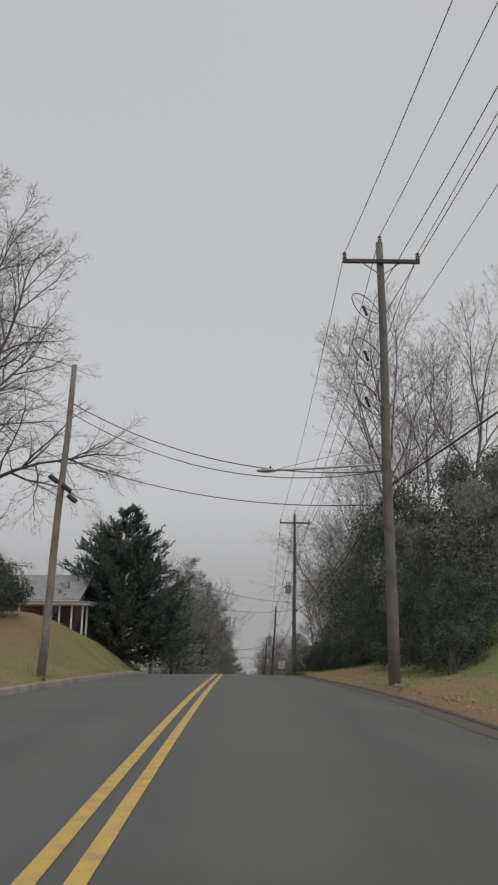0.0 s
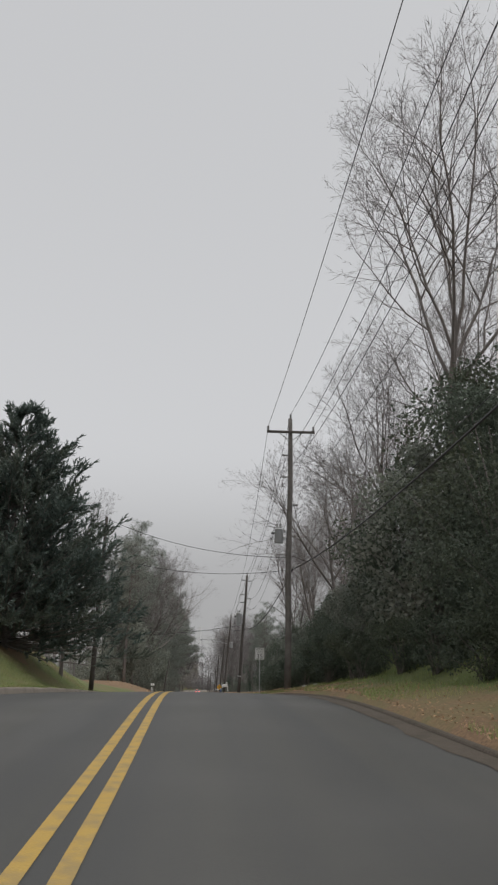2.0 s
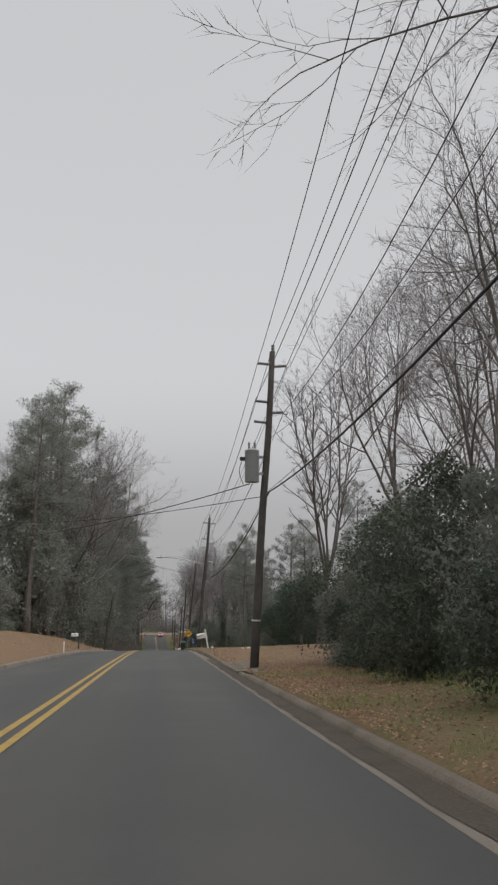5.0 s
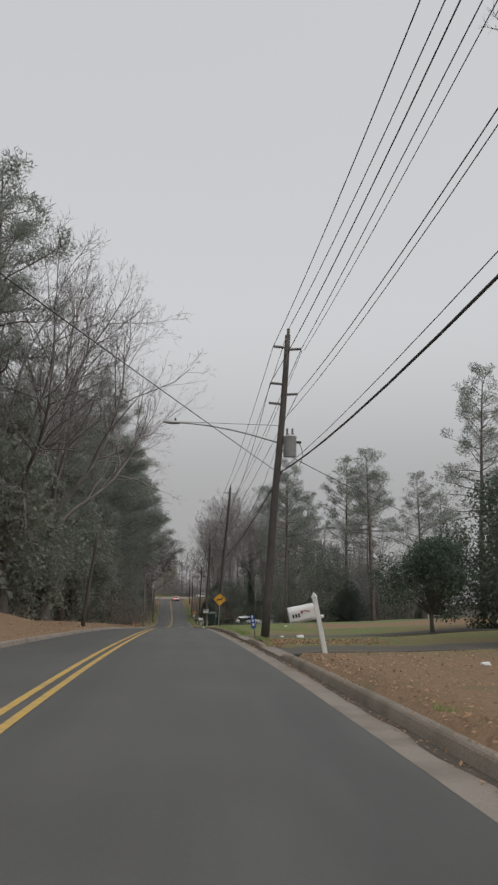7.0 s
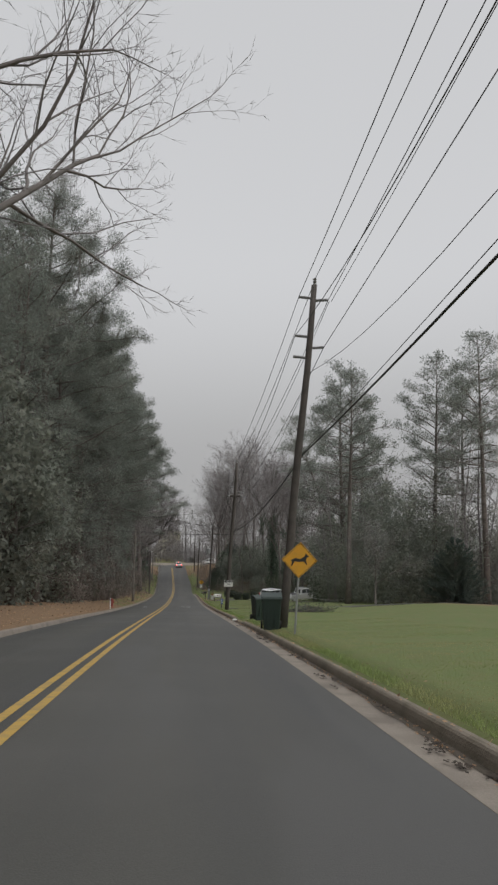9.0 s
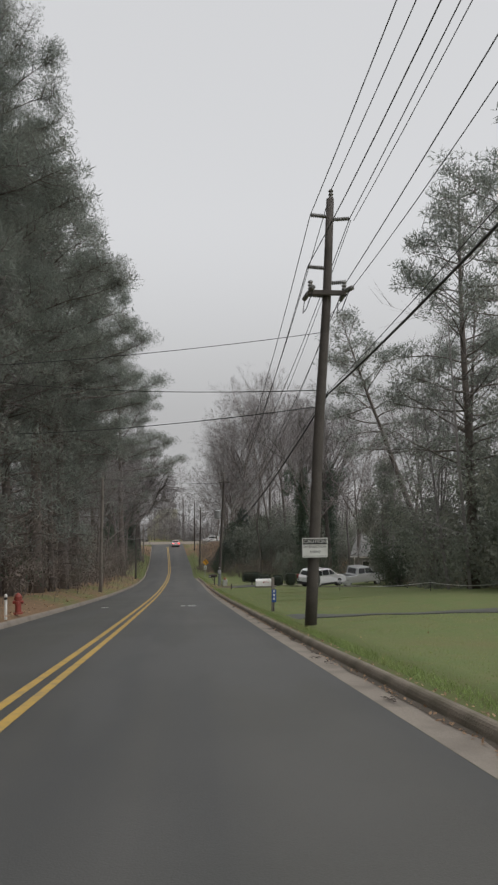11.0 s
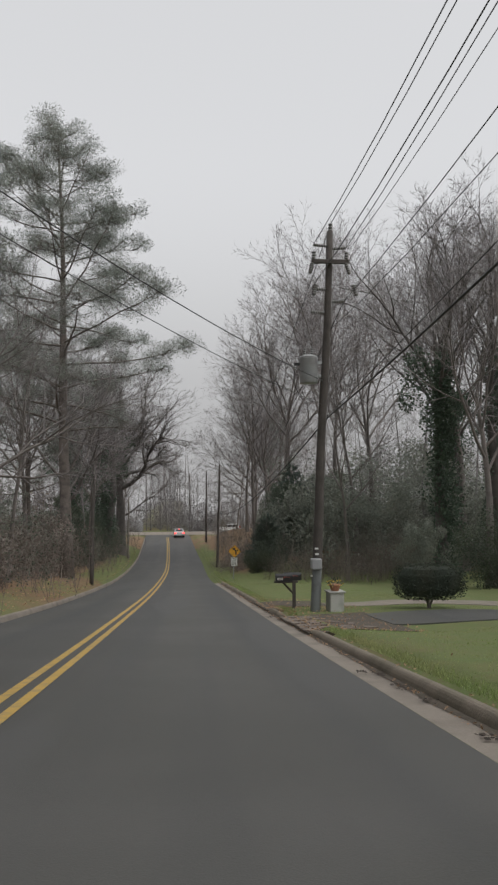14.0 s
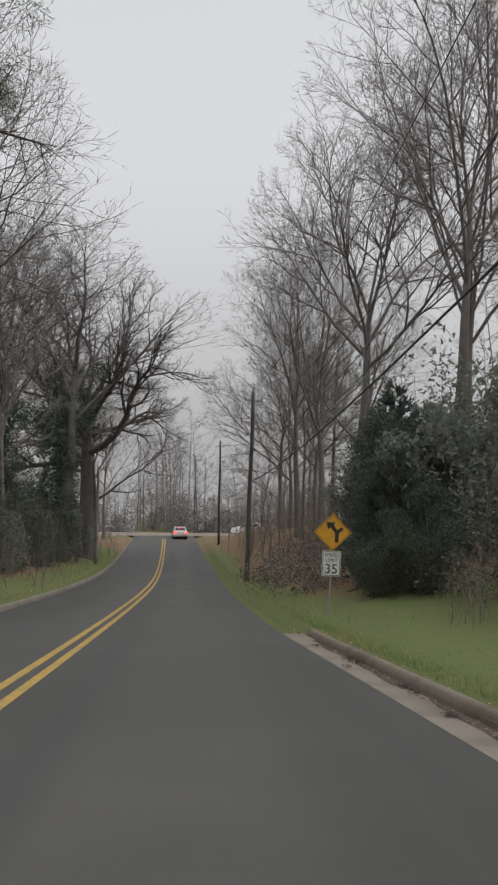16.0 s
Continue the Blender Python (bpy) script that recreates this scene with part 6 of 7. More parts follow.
for _ in range(90):
    d = any_dir(rng)
    d.z = abs(d.z)
    p = Vector((0, 0, 0.2)) + Vector((d.x * 0.26, d.y * 0.26, d.z * 0.2))
    (fl if rng.random() < 0.45 else gl).leaf(p, any_dir(rng), any_dir(rng), 0.08, 0.07)
part("flower_cluster", fl, PETAL, pot, "yellow blossoms")
part("leaf_cluster", gl, LEAF, pot)


def rock(name, x, y, r, mat, label, category, group, dz=0.0, flat=0.6, seed=0):
    bm = bmesh.new()
    bmesh.ops.create_icosphere(bm, subdivisions=2, radius=r)
    for v in bm.verts:
        k = 1 + 0.35 * noise.noise(v.co * (1.6 / r) + Vector((seed, 0, 0)))
        v.co = Vector((v.co.x * k, v.co.y * k, v.co.z * k * flat))
    me = bpy.data.meshes.new(name)
    bm.to_mesh(me)
    bm.free()
    me.materials.append(mat)
    ob = new(name, me)
    ob.matrix_basis = pose(x, y, ground_z(x, y) + r * flat * 0.55 + dz, 0, 0, seed * 40)
    return tagged(ob, label, category, group)


rock("rock", 2.75, 90.0, 0.14, CONCRETE, "pale stone lying beside the kerb", "stone", "loose stones", seed=1)
rock("rock", 2.9, 91.2, 0.10, CONCRETE, "pale stone lying beside the kerb", "stone", "loose stones", seed=2)
rock("rock", 3.95, 20.0, 0.12, CONCRETE, "pale stone lying beside the kerb", "stone", "loose stones", seed=3)
for i, (x, y) in enumerate([(5.2, 117.5), (5.5, 116.8), (4.0, 129.6), (6.0, 147.5), (4.9, 62), (5.3, 61), (3.9, 133.2)]):
    rock("litter", x, y, 0.09 + 0.02 * (i % 3), WHITE, "crumpled white litter lying on the ground", "litter", "litter", flat=0.5, seed=i)
bag = rock("litter_bag", right_x(177.5) + 0.33, 177.6, 0.11, WHITE, "crumpled white bag lying in the gutter", "litter", "litter", 0.0, 0.45, 11)
bag.location.z = road_z(177.6) + 0.02

stump = thing("marker_post", pose(4.05, 240.9, ground_z(4.05, 240.9)), "short dark wooden post on the lawn", "post")
part("post", Buf().tube([(0, 0, -0.1), (0.01, 0, 0.42), (0.01, 0, 0.45)], [0.06, 0.055, 0.03], 8), POLE, stump)
rope_pts = [Vector((x, y, ground_z(x, y) + 0.45)) for x, y in ((9.8, 225.5), (12.9, 217.5), (16.2, 215.0))]
for p in rope_pts:
    st = thing("stake", pose(p.x, p.y, p.z - 0.45), "thin dark stake holding a white rope", "stake", "rope stakes")
    part("shaft", Buf().tube([(0, 0, -0.1), (0, 0, 0.5)], [0.015, 0.012], 5), BLACK, st)
for a, b in zip(rope_pts, rope_pts[1:]):
    rp = cable(a, b, 0.18, 0.014, "rope", "thin white rope strung between stakes on the lawn", "ropes")
    rp.data.materials[0] = WHITE


# ---------------------------------------------------------------- drives and broken paving
def drive(name, y0, y1, x0, x_end, mat, label, lift=0.03):
    """A drive that ramps from the gutter up to the lawn and then follows it; x0 is measured from the road's edge."""
    b = Buf()
    n, k = 28, 8

    def level(x, y):
        r = right_x(y) + 0.4
        g = ground_z(max(x, r + 0.9), y)
        e = road_z(y) - 0.03
        return e + (g - e) * step(r, r + 1.1, x) + lift

    for j in range(k + 1):
        y = y0 + (y1 - y0) * j / k
        for i in range(n + 1):
            x = right_x(y) + x0 + (x_end - right_x(y) - x0) * (i / n) ** 1.4
            b.v.append(Vector((x, y, level(x, y))))
    for j in range(k):
        for i in range(n):
            a = j * (n + 1) + i
            b.f.append((a, a + 1, a + n + 2, a + n + 1))
    ring = [i for i in range(n + 1)] + [j * (n + 1) + n for j in range(1, k + 1)] + [k * (n + 1) + i for i in range(n - 1, -1, -1)] + [j * (n + 1) for j in range(k - 1, 0, -1)]
    base = len(b.v)
    for q in ring:
        b.v.append(b.v[q] - UP * 0.30)
    m = len(ring)
    for i in range(m):
        j = (i + 1) % m
        b.f.append((ring[j], ring[i], base + i, base + j))
    return tagged(new(name, b.mesh(name, mat)), label, "driveway", kind="structure")


DRIVE_TAR = material("worn_drive_asphalt", (0.100, 0.092, 0.080), 0.9, vary=0.35, scale=0.8, fine=60, bump=0.25, tint=(0.135, 0.115, 0.088))
drive("driveway", 122.9, 125.6, 0.66, 26, DRIVE_TAR, "narrow asphalt driveway between leaf-strewn lawns", 0.03)
drive("driveway", 131.6, 135.2, 0.66, 26, DRIVE_TAR, "asphalt driveway crossing the lawn", 0.03)
drive("drive_apron", 92.4, 98.4, 0.385, right_x(95) + 1.25, CURB, "stained concrete apron sloping up to the drive", 0.055)
drive("driveway", 245.0, 248.4, 5.2, 22, DRIVE_TAR, "asphalt parking drive beside the lawn")
drive("driveway", 256.3, 259.6, 2.7, 24, CONCRETE, "pale concrete drive across the lawn", 0.035)
drive("driveway", 249.2, 252.2, 2.6, 9.0, ASPHALT, "dark asphalt driveway behind broken paving")
drive("driveway", 200.0, 202.4, 0.95, 24, ASPHALT, "narrow dark asphalt driveway across the lawn", 0.03)
drive("clay_patch", 256.3, 261.0, 0.36, 4.9, BRICKDIRT, "bare clay and leaf mould where a drive meets the road", 0.03)
drive("clay_patch", 247.6, 252.8, 0.36, 4.9, BRICKDIRT, "bare red clay where the kerb has broken away", 0.018)
for a, c in ((122.3, 126.2), (131.0, 135.8)):
    drive("drive_apron", a, c, 0.385, right_x(a) + 0.72, CONCRETE, "pale worn concrete apron where the kerb drops for a drive", 0.052)
apron = thing("broken_paving", pose(2.9, 250.2, road_z(250.2)), "cracked and heaved concrete apron with clay showing", "paving", kind="structure")
rng = random.Random(17)
nx, ny = 7, 17
corner = {}
for i in range(nx + 1):
    for j in range(ny + 1):
        corner[i, j] = (-0.42 + 1.6 * i / nx + rng.uniform(-0.10, 0.10) * (i > 0), -2.4 + 4.6 * j / ny + rng.uniform(-0.11, 0.11))
for i in range(nx):
    for j in range(ny):
        if rng.random() < 0.24 + 0.10 * i:
            continue
        quad = [corner[i, j], corner[i + 1, j], corner[i + 1, j + 1], corner[i, j + 1]]
        mx, my = sum(q[0] for q in quad) / 4, sum(q[1] for q in quad) / 4
        pts = []
        for k in range(4):
            (ax, ay), (bx, by) = quad[k], quad[(k + 1) % 4]
            cut = rng.uniform(0.08, 0.3)
            for f in (cut, 0.55, 1 - cut * 0.6):
                wob = rng.uniform(0.86, 0.97)
                pts.append(((ax + (bx - ax) * f - mx) * wob, (ay + (by - ay) * f - my) * wob))
        slab = part("slab", solid(pts, 0.035, "z"), SLABS, apron)
        gy = 250.2 + my
        rise = step(-0.4, 1.0, mx) * (ground_z(right_x(gy) + 1.5, gy) - road_z(gy)) + road_z(gy) - road_z(250.2)
        slab.matrix_basis = pose(mx, my, rise + 0.004 + rng.uniform(0, 0.025), rng.uniform(-2, 2) - 6.0, rng.uniform(-4, 1), 0)


# ---------------------------------------------------------------- cars and houses
def wheel(parent, x, y, r, w=0.2):
    t = part("wheel", Buf().tube([(x - w / 2, y, r), (x - w / 2 + 0.03, y, r), (x + w / 2 - 0.03, y, r), (x + w / 2, y, r)], [r * 0.9, r, r, r * 0.9], 20), RUBBER, parent, "black tyre")
    part("rim", Buf().tube([(x - w / 2 - 0.01, y, r), (x + w / 2 + 0.01, y, r)], [r * 0.62, r * 0.62], 14), GALV, t)
    for s in (-1, 1):
        for k in range(5):
            a = k * 2 * math.pi / 5
            part("spoke", Buf().tube([(x + s * (w / 2 + 0.014), y, r), (x + s * (w / 2 + 0.014), y + r * 0.55 * math.cos(a), r + r * 0.55 * math.sin(a))], [0.03, 0.02], 4), CARSILVER, t)


def body_shell(profile, half, tuck):
    """A car's body: its side outline swept across, narrower towards the top."""
    b = Buf()
    n = len(profile)
    top = max(z for _, z in profile)
    for s in (-1.0, -0.9, 0.9, 1.0):
        for u, z in profile:
            t = tuck * max(0, (z - 0.8)) / max(0.1, top - 0.8)
            inset = 0.05 if abs(s) == 1 else 0.0
            cu = u * (1 - 0.012 * inset * 10)
            b.v.append(Vector((s * (half - t), cu, z - (0.03 * inset * 10 if z > 0.9 else 0))))
    for k in range(3):
        for i in range(n):
            j = (i + 1) % n
            b.f.append((k * n + i, k * n + j, (k + 1) * n + j, (k + 1) * n + i))
    b.f += [tuple(reversed(range(n))), tuple(range(3 * n, 4 * n))]
    return b


def side_glass(root, outlines, half, tuck, top):
    for pts in outlines:
        for s in (-1, 1):
            b = Buf()
            for u, z in pts:
                t = tuck * max(0, (z - 0.8)) / (top - 0.8)
                b.v.append(Vector((s * (half - t + 0.006), u, z)))
            for u, z in pts:
                t = tuck * max(0, (z - 0.8)) / (top - 0.8)
                b.v.append(Vector((s * (half - t - 0.02), u, z)))
            n = len(pts)
            b.f.append(tuple(range(n)))
            for i in range(n):
                j = (i + 1) % n
                b.f.append((i, j, n + j, n + i))
            part("side_window", b, GLASS, root, "dark side window")


def panel(root, name, x0, x1, y0, z0, y1, z1, mat, off=0.012, label=""):
    """A pane lying on a sloping end of the body, from (y0, z0) up to (y1, z1)."""
    d = Vector((0, y1 - y0, z1 - z0)).normalized()
    nrm = Vector((0, -d.z, d.y)) * off
    b = Buf()
    for k in (1, -1):
        for x, q in ((x0, 0), (x1, 0), (x1 * 0.92, 1), (x0 * 0.92, 1)):
            b.v.append(Vector((x, y0 + (y1 - y0) * q, z0 + (z1 - z0) * q)) + nrm * k)
    b.f += [(0, 1, 2, 3), (7, 6, 5, 4), (0, 4, 5, 1), (1, 5, 6, 2), (2, 6, 7, 3), (3, 7, 4, 0)]
    return part(name, b, mat, root, label)


def suv(x, y, z, turn_deg, label):
    """Rear at -y."""
    root = thing("suv", pose(x, y, z, 0, 0, turn_deg), label, "car", "parked cars")
    prof = [(-2.2, 0.35), (-2.25, 0.7), (-2.2, 0.98), (-2.08, 1.15), (-1.86, 1.58), (-1.6, 1.66), (-0.2, 1.68), (0.35, 1.60), (1.1, 1.08), (1.95, 0.92), (2.2, 0.72), (2.24, 0.4), (2.1, 0.28), (-2.0, 0.28)]
    part("body", body_shell(prof, 0.92, 0.2), CARWHITE, root, "white painted body", False, 0.05)
    side_glass(root, [[(-1.55, 1.10), (-0.75, 1.10), (-0.75, 1.54), (-1.5, 1.50)], [(-0.68, 1.10), (0.1, 1.10), (0.08, 1.54), (-0.68, 1.54)], [(0.17, 1.10), (0.95, 1.10), (0.35, 1.50), (0.15, 1.53)]], 0.92, 0.2, 1.68)
    panel(root, "rear_window", -0.66, 0.66, -2.06, 1.17, -1.88, 1.53, GLASS)
    panel(root, "windscreen", -0.66, 0.66, 1.06, 1.12, 0.42, 1.54, GLASS, -0.012)
    for s in (-1, 1):
        part("tail_lamp", Buf().box(s * 0.84 - 0.09, -2.27, 0.86, s * 0.84 + 0.09, -2.02, 1.16), LAMPRED, root, "red tail lamp", False, 0.03)
        part("headlamp", Buf().box(s * 0.72 - 0.15, 2.02, 0.72, s * 0.72 + 0.15, 2.2, 0.86), GALV, root, "", False, 0.03)
        part("roof_rail", Buf().tube([(s * 0.66, -1.5, 1.72), (s * 0.66, 0.1, 1.73)], [0.02, 0.02], 6), BLACK, root)
        part("mirror", Buf().box(s * 0.98 - 0.09, 0.72, 1.08, s * 0.98 + 0.09, 0.86, 1.22), CARWHITE, root, "", False, 0.03)
        for wy in (-1.35, 1.38):
            wheel(root, s * 0.80, wy, 0.35)
        part("sill", Buf().box(s * 0.90 - 0.04, -1.0, 0.24, s * 0.90 + 0.04, 1.0, 0.40), BLACK, root)
    part("rear_bumper", Buf().box(-0.85, -2.3, 0.34, 0.85, -2.12, 0.60), BLACK, root, "", False, 0.04)
    part("number_plate", Buf().box(-0.16, -2.285, 0.76, 0.16, -2.25, 0.88), WHITE, root)
    return root


def pickup(x, y, z, turn_deg, label):
    root = thing("pickup_truck", pose(x, y, z, 0, 0, turn_deg), label, "car", "parked cars")
    prof = [(-2.8, 0.5), (-2.82, 1.08), (-0.75, 1.10), (-0.7, 1.16), (-0.55, 1.80), (-0.3, 1.86), (0.75, 1.86), (1.0, 1.80), (1.55, 1.20), (2.6, 1.08), (2.8, 0.9), (2.8, 0.5), (2.6, 0.42), (-2.6, 0.42)]
    part("body", body_shell(prof, 0.98, 0.2), CARSILVER, root, "silver painted body", False, 0.05)
    side_glass(root, [[(-0.48, 1.24), (0.28, 1.24), (0.28, 1.72), (-0.38, 1.72)], [(0.36, 1.24), (1.32, 1.24), (0.92, 1.70), (0.36, 1.73)]], 0.98, 0.2, 1.86)
    panel(root, "rear_window", -0.62, 0.62, -0.69, 1.22, -0.57, 1.72, GLASS)
    panel(root, "windscreen", -0.7, 0.7, 1.50, 1.24, 1.03, 1.76, GLASS, -0.012)
    part("bed", Buf().box(-0.8, -2.7, 1.07, 0.8, -0.85, 1.112), BLACK, root, "dark load bed")
    for s in (-1, 1):
        part("tail_lamp", Buf().box(s * 0.88 - 0.07, -2.85, 0.72, s * 0.88 + 0.07, -2.7, 1.04), LAMPRED, root, "red tail lamp")
        part("mirror", Buf().box(s * 1.06 - 0.1, 1.05, 1.22, s * 1.06 + 0.1, 1.2, 1.42), BLACK, root, "", False, 0.03)
        for wy in (-1.75, 1.8):
            wheel(root, s * 0.84, wy, 0.40, 0.24)
    part("rear_bumper", Buf().box(-0.9, -2.95, 0.5, 0.9, -2.78, 0.66), GALV, root, "", False, 0.03)


def sedan(x, y, z, turn_deg, label):
    root = thing("sedan", pose(x, y, z, 0, 0, turn_deg), label, "car", "cars on the road")
    prof = [(-2.3, 0.36), (-2.36, 0.62), (-2.3, 0.95), (-1.75, 1.03), (-1.1, 1.40), (-0.8, 1.45), (0.2, 1.45), (0.5, 1.40), (1.15, 0.98), (2.1, 0.85), (2.3, 0.68), (2.34, 0.4), (2.2, 0.26), (-2.15, 0.26)]
    part("body", body_shell(prof, 0.90, 0.2), CARSILVER, root, "silver painted body", False, 0.05)
    side_glass(root, [[(-1.3, 1.05), (-0.3, 1.05), (-0.3, 1.36), (-0.98, 1.34)], [(-0.22, 1.05), (0.9, 1.0), (0.45, 1.34), (-0.22, 1.37)]], 0.90, 0.2, 1.45)
    panel(root, "rear_window", -0.62, 0.62, -1.70, 1.05, -1.16, 1.36, GLASS)
    panel(root, "windscreen", -0.66, 0.66, 1.08, 1.02, 0.54, 1.36, GLASS, -0.012)
    for s in (-1, 1):
        part("tail_lamp", Buf().box(s * 0.70 - 0.17, -2.40, 0.70, s * 0.70 + 0.17, -2.28, 0.90), LIT_RED, root, "lit red tail lamp", False, 0.02)
        part("mirror", Buf().box(s * 0.96 - 0.08, 0.72, 1.0, s * 0.96 + 0.08, 0.84, 1.12), CARSILVER, root)
        for wy in (-1.4, 1.42):
            wheel(root, s * 0.78, wy, 0.33)
    part("brake_lamp", Buf().box(-0.14, -1.30, 1.36, 0.14, -1.24, 1.40), LIT_RED, root, "lit red high brake lamp")
    part("rear_bumper", Buf().box(-0.82, -2.41, 0.36, 0.82, -2.25, 0.62), CARSILVER, root, "", False, 0.04)
    part("number_plate", Buf().box(-0.16, -2.415, 0.66, 0.16, -2.39, 0.78), WHITE, root)


suv(7.6, 372.2, road_z(372) - 0.02, 88, "white suv waiting on the cross street")
suv(12.7, 247.0, ground_z(12.7, 247.0) + 0.04, -56, "white compact suv parked on the drive")
pickup(17.0, 251.4, ground_z(17.0, 251.4) + 0.02, -66, "silver pickup truck parked by the house")
sedan(-1.5, 364.0, road_z(364) - 0.01, 4, "silver sedan with red tail lamps lit on the road")


def clipped_bush(x, y, w, d, z0, z1, seed, label, ragged=0.03):
    """A clipped bush: stems, and a dense rounded block of small leaves."""
    rng = random.Random(700 + seed)
    root = thing("hedge", pose(x, y, ground_z(x, y) - 0.03), label, "hedge", "clipped hedges")
    wood, leaf = Buf(), Buf()
    mid = (z0 + z1) / 2
    for k in range(6):
        wood.tube([(rng.uniform(-0.06, 0.06), rng.uniform(-0.06, 0.06), 0), (rng.uniform(-0.2, 0.2) * w, rng.uniform(-0.2, 0.2) * d, mid)], [0.035, 0.02], 5, False)

    def skin(n, k):
        m = (abs(n.x) ** 4 + abs(n.y) ** 4 + abs(n.z) ** 4) ** -0.25
        bump = 1 + 0.10 * noise.noise(n * 2.2 + Vector((seed, 0, 0)))
        return Vector((n.x * m * w / 2 * k * bump, n.y * m * d / 2 * k * bump, mid + n.z * m * (z1 - z0) / 2 * k))

    rings, cols = 8, 12
    base = len(leaf.v)
    for i in range(rings + 1):
        for j in range(cols):
            a, c = math.pi * i / rings, 2 * math.pi * j / cols
            leaf.v.append(skin(Vector((math.sin(a) * math.cos(c), math.sin(a) * math.sin(c), math.cos(a))), 0.9))
    for i in range(rings):
        for j in range(cols):
            j2 = (j + 1) % cols
            leaf.f.append((base + i * cols + j, base + (i + 1) * cols + j, base + (i + 1) * cols + j2, base + i * cols + j2))
    for _ in range(int(2600 * (w * d + w + d) / 3)):
        n = any_dir(rng)
        p = skin(n, rng.uniform(0.88, 1.0) + ragged * rng.random() * 3)
        v = (n * 0.5 + any_dir(rng)).normalized()
        s = rng.uniform(0.035, 0.075)
        leaf.leaf(p, v, v.cross(any_dir(rng)).normalized(), s, s * 0.6)
    part("branchwork", wood, BARK, root)
    part("foliage", leaf, HEDGE, root)


clipped_bush(6.9, 253.2, 1.9, 0.9, 0.30, 1.25, 1, "long clipped dark hedge beside the drive")
clipped_bush(7.5, 247.4, 1.1, 1.0, 0.12, 1.12, 2, "clipped rounded evergreen bush on the lawn", 0.06)
clipped_bush(8.6, 246.9, 0.95, 0.95, 0.10, 1.0, 3, "small clipped round evergreen bush on the lawn")
clipped_bush(9.3, 243.4, 0.95, 0.9, 0.10, 1.25, 4, "scruffy half-bare bush on the lawn", 0.22)
clipped_bush(11.5, 244.6, 1.05, 1.0, 0.12, 1.3, 5, "tall clipped dark bush beside the parked car")


def clad_wall(root, x0, x1, y0, y1, h, mat, board=0.2):
    """A wall of lapped boards round a box."""
    w = part("wall", Buf().box(x0, y0, 0, x1, y1, h), mat, root)
    n = int(h / board)
    for i in range(n):
        z = i * board
        part("board", Buf().box(x0 - 0.02, y0 - 0.025, z, x1 + 0.02, y0 - 0.002, z + board * 0.93), mat, w)
    return w


def window(root, x, y, z, w, h, mat=None, axis="y"):
    f = part("window", Buf().box(x - w / 2, y - 0.05, z, x + w / 2, y, z + h), WHITE, root, "white framed window", False, 0.01)
    for k in (0, 1):
        part("pane", Buf().box(x - w / 2 + 0.06, y - 0.056, z + 0.06 + k * (h / 2 - 0.02), x + w / 2 - 0.06, y - 0.052, z + h / 2 - 0.04 + k * (h / 2 - 0.02)), GLASS, f)
    part("sill", Buf().box(x - w / 2 - 0.06, y - 0.1, z - 0.05, x + w / 2 + 0.06, y, z), WHITE, f)


def gable_roof(root, x0, x1, y0, y1, z, rise, over=0.45, thick=0.16):
    """Ridge along x."""
    ym = (y0 + y1) / 2
    for s, ye in ((-1, y0 - over), (1, y1 + over)):
        b = Buf()
        for dz in (0, thick):
            for xx in (x0 - over, x1 + over):
                b.v += [Vector((xx, ye, z - 0.12 + dz)), Vector((xx, ym, z + rise + dz))]
        b.f += [(0, 2, 3, 1), (4, 5, 7, 6), (0, 4, 6, 2), (1, 3, 7, 5), (0, 1, 5, 4), (2, 6, 7, 3)]
        part("roof_slope", b, ROOF, root, "grey shingled roof slope")
    for xx in (x0, x1):
        g = Buf()
        g.v += [Vector((xx - 0.06, y0, z)), Vector((xx - 0.06, y1, z)), Vector((xx - 0.06, ym, z + rise - 0.06)), Vector((xx + 0.06, y0, z)), Vector((xx + 0.06, y1, z)), Vector((xx + 0.06, ym, z + rise - 0.06))]
        g.f += [(0, 2, 1), (3, 4, 5), (0, 1, 4, 3), (1, 2, 5, 4), (2, 0, 3, 5)]
        part("gable", g, SIDING, root)
    part("gutter_board", Buf().box(x0 - over, y0 - over - 0.02, z - 0.16, x1 + over, y0 - over + 0.05, z - 0.02), WHITE, root, "white eaves board")


hx, hy = 23.3, 274.4
house = thing("house", pose(hx, hy, ground_z(hx, hy) - 0.1, 0, 0, -24), "single-storey grey clapboard house with shingled roof", "house", "houses")
clad_wall(house, -1.2, 10.5, 0, 8.0, 2.9, SIDING)
gable_roof(house, -1.2, 10.5, 0, 8.0, 2.9, 2.3)
for wx in (0.3, 2.6, 7.5):
    window(house, wx, -0.026, 0.95, 0.9, 1.35)
part("door", Buf().box(4.3, -0.07, 0.1, 5.2, -0.01, 2.15), WHITE, house, "white front door", False, 0.01)
lampb = part("porch_lamp", Buf().box(3.82, -0.16, 1.9, 3.96, -0.03, 2.1), BLACK, house, "small black wall lamp")
part("bulb", Buf().tube([(3.89, -0.19, 1.94), (3.89, -0.19, 2.06)], [0.05, 0.04], 10), LIT_WARM, lampb, "lit warm bulb")
part("downpipe", Buf().tube([(-1.15, -0.12, 0), (-1.15, -0.12, 2.8)], [0.05, 0.05], 8), WHITE, house)
part("foundation", Buf().box(-1.22, -0.03, -0.8, 10.52, 8.02, 0.02), BRICK, house)
part("vent_pipe", Buf().tube([(0.6, 2.4, 4.0), (0.6, 2.4, 4.75)], [0.05, 0.05], 8), WHITE, house)

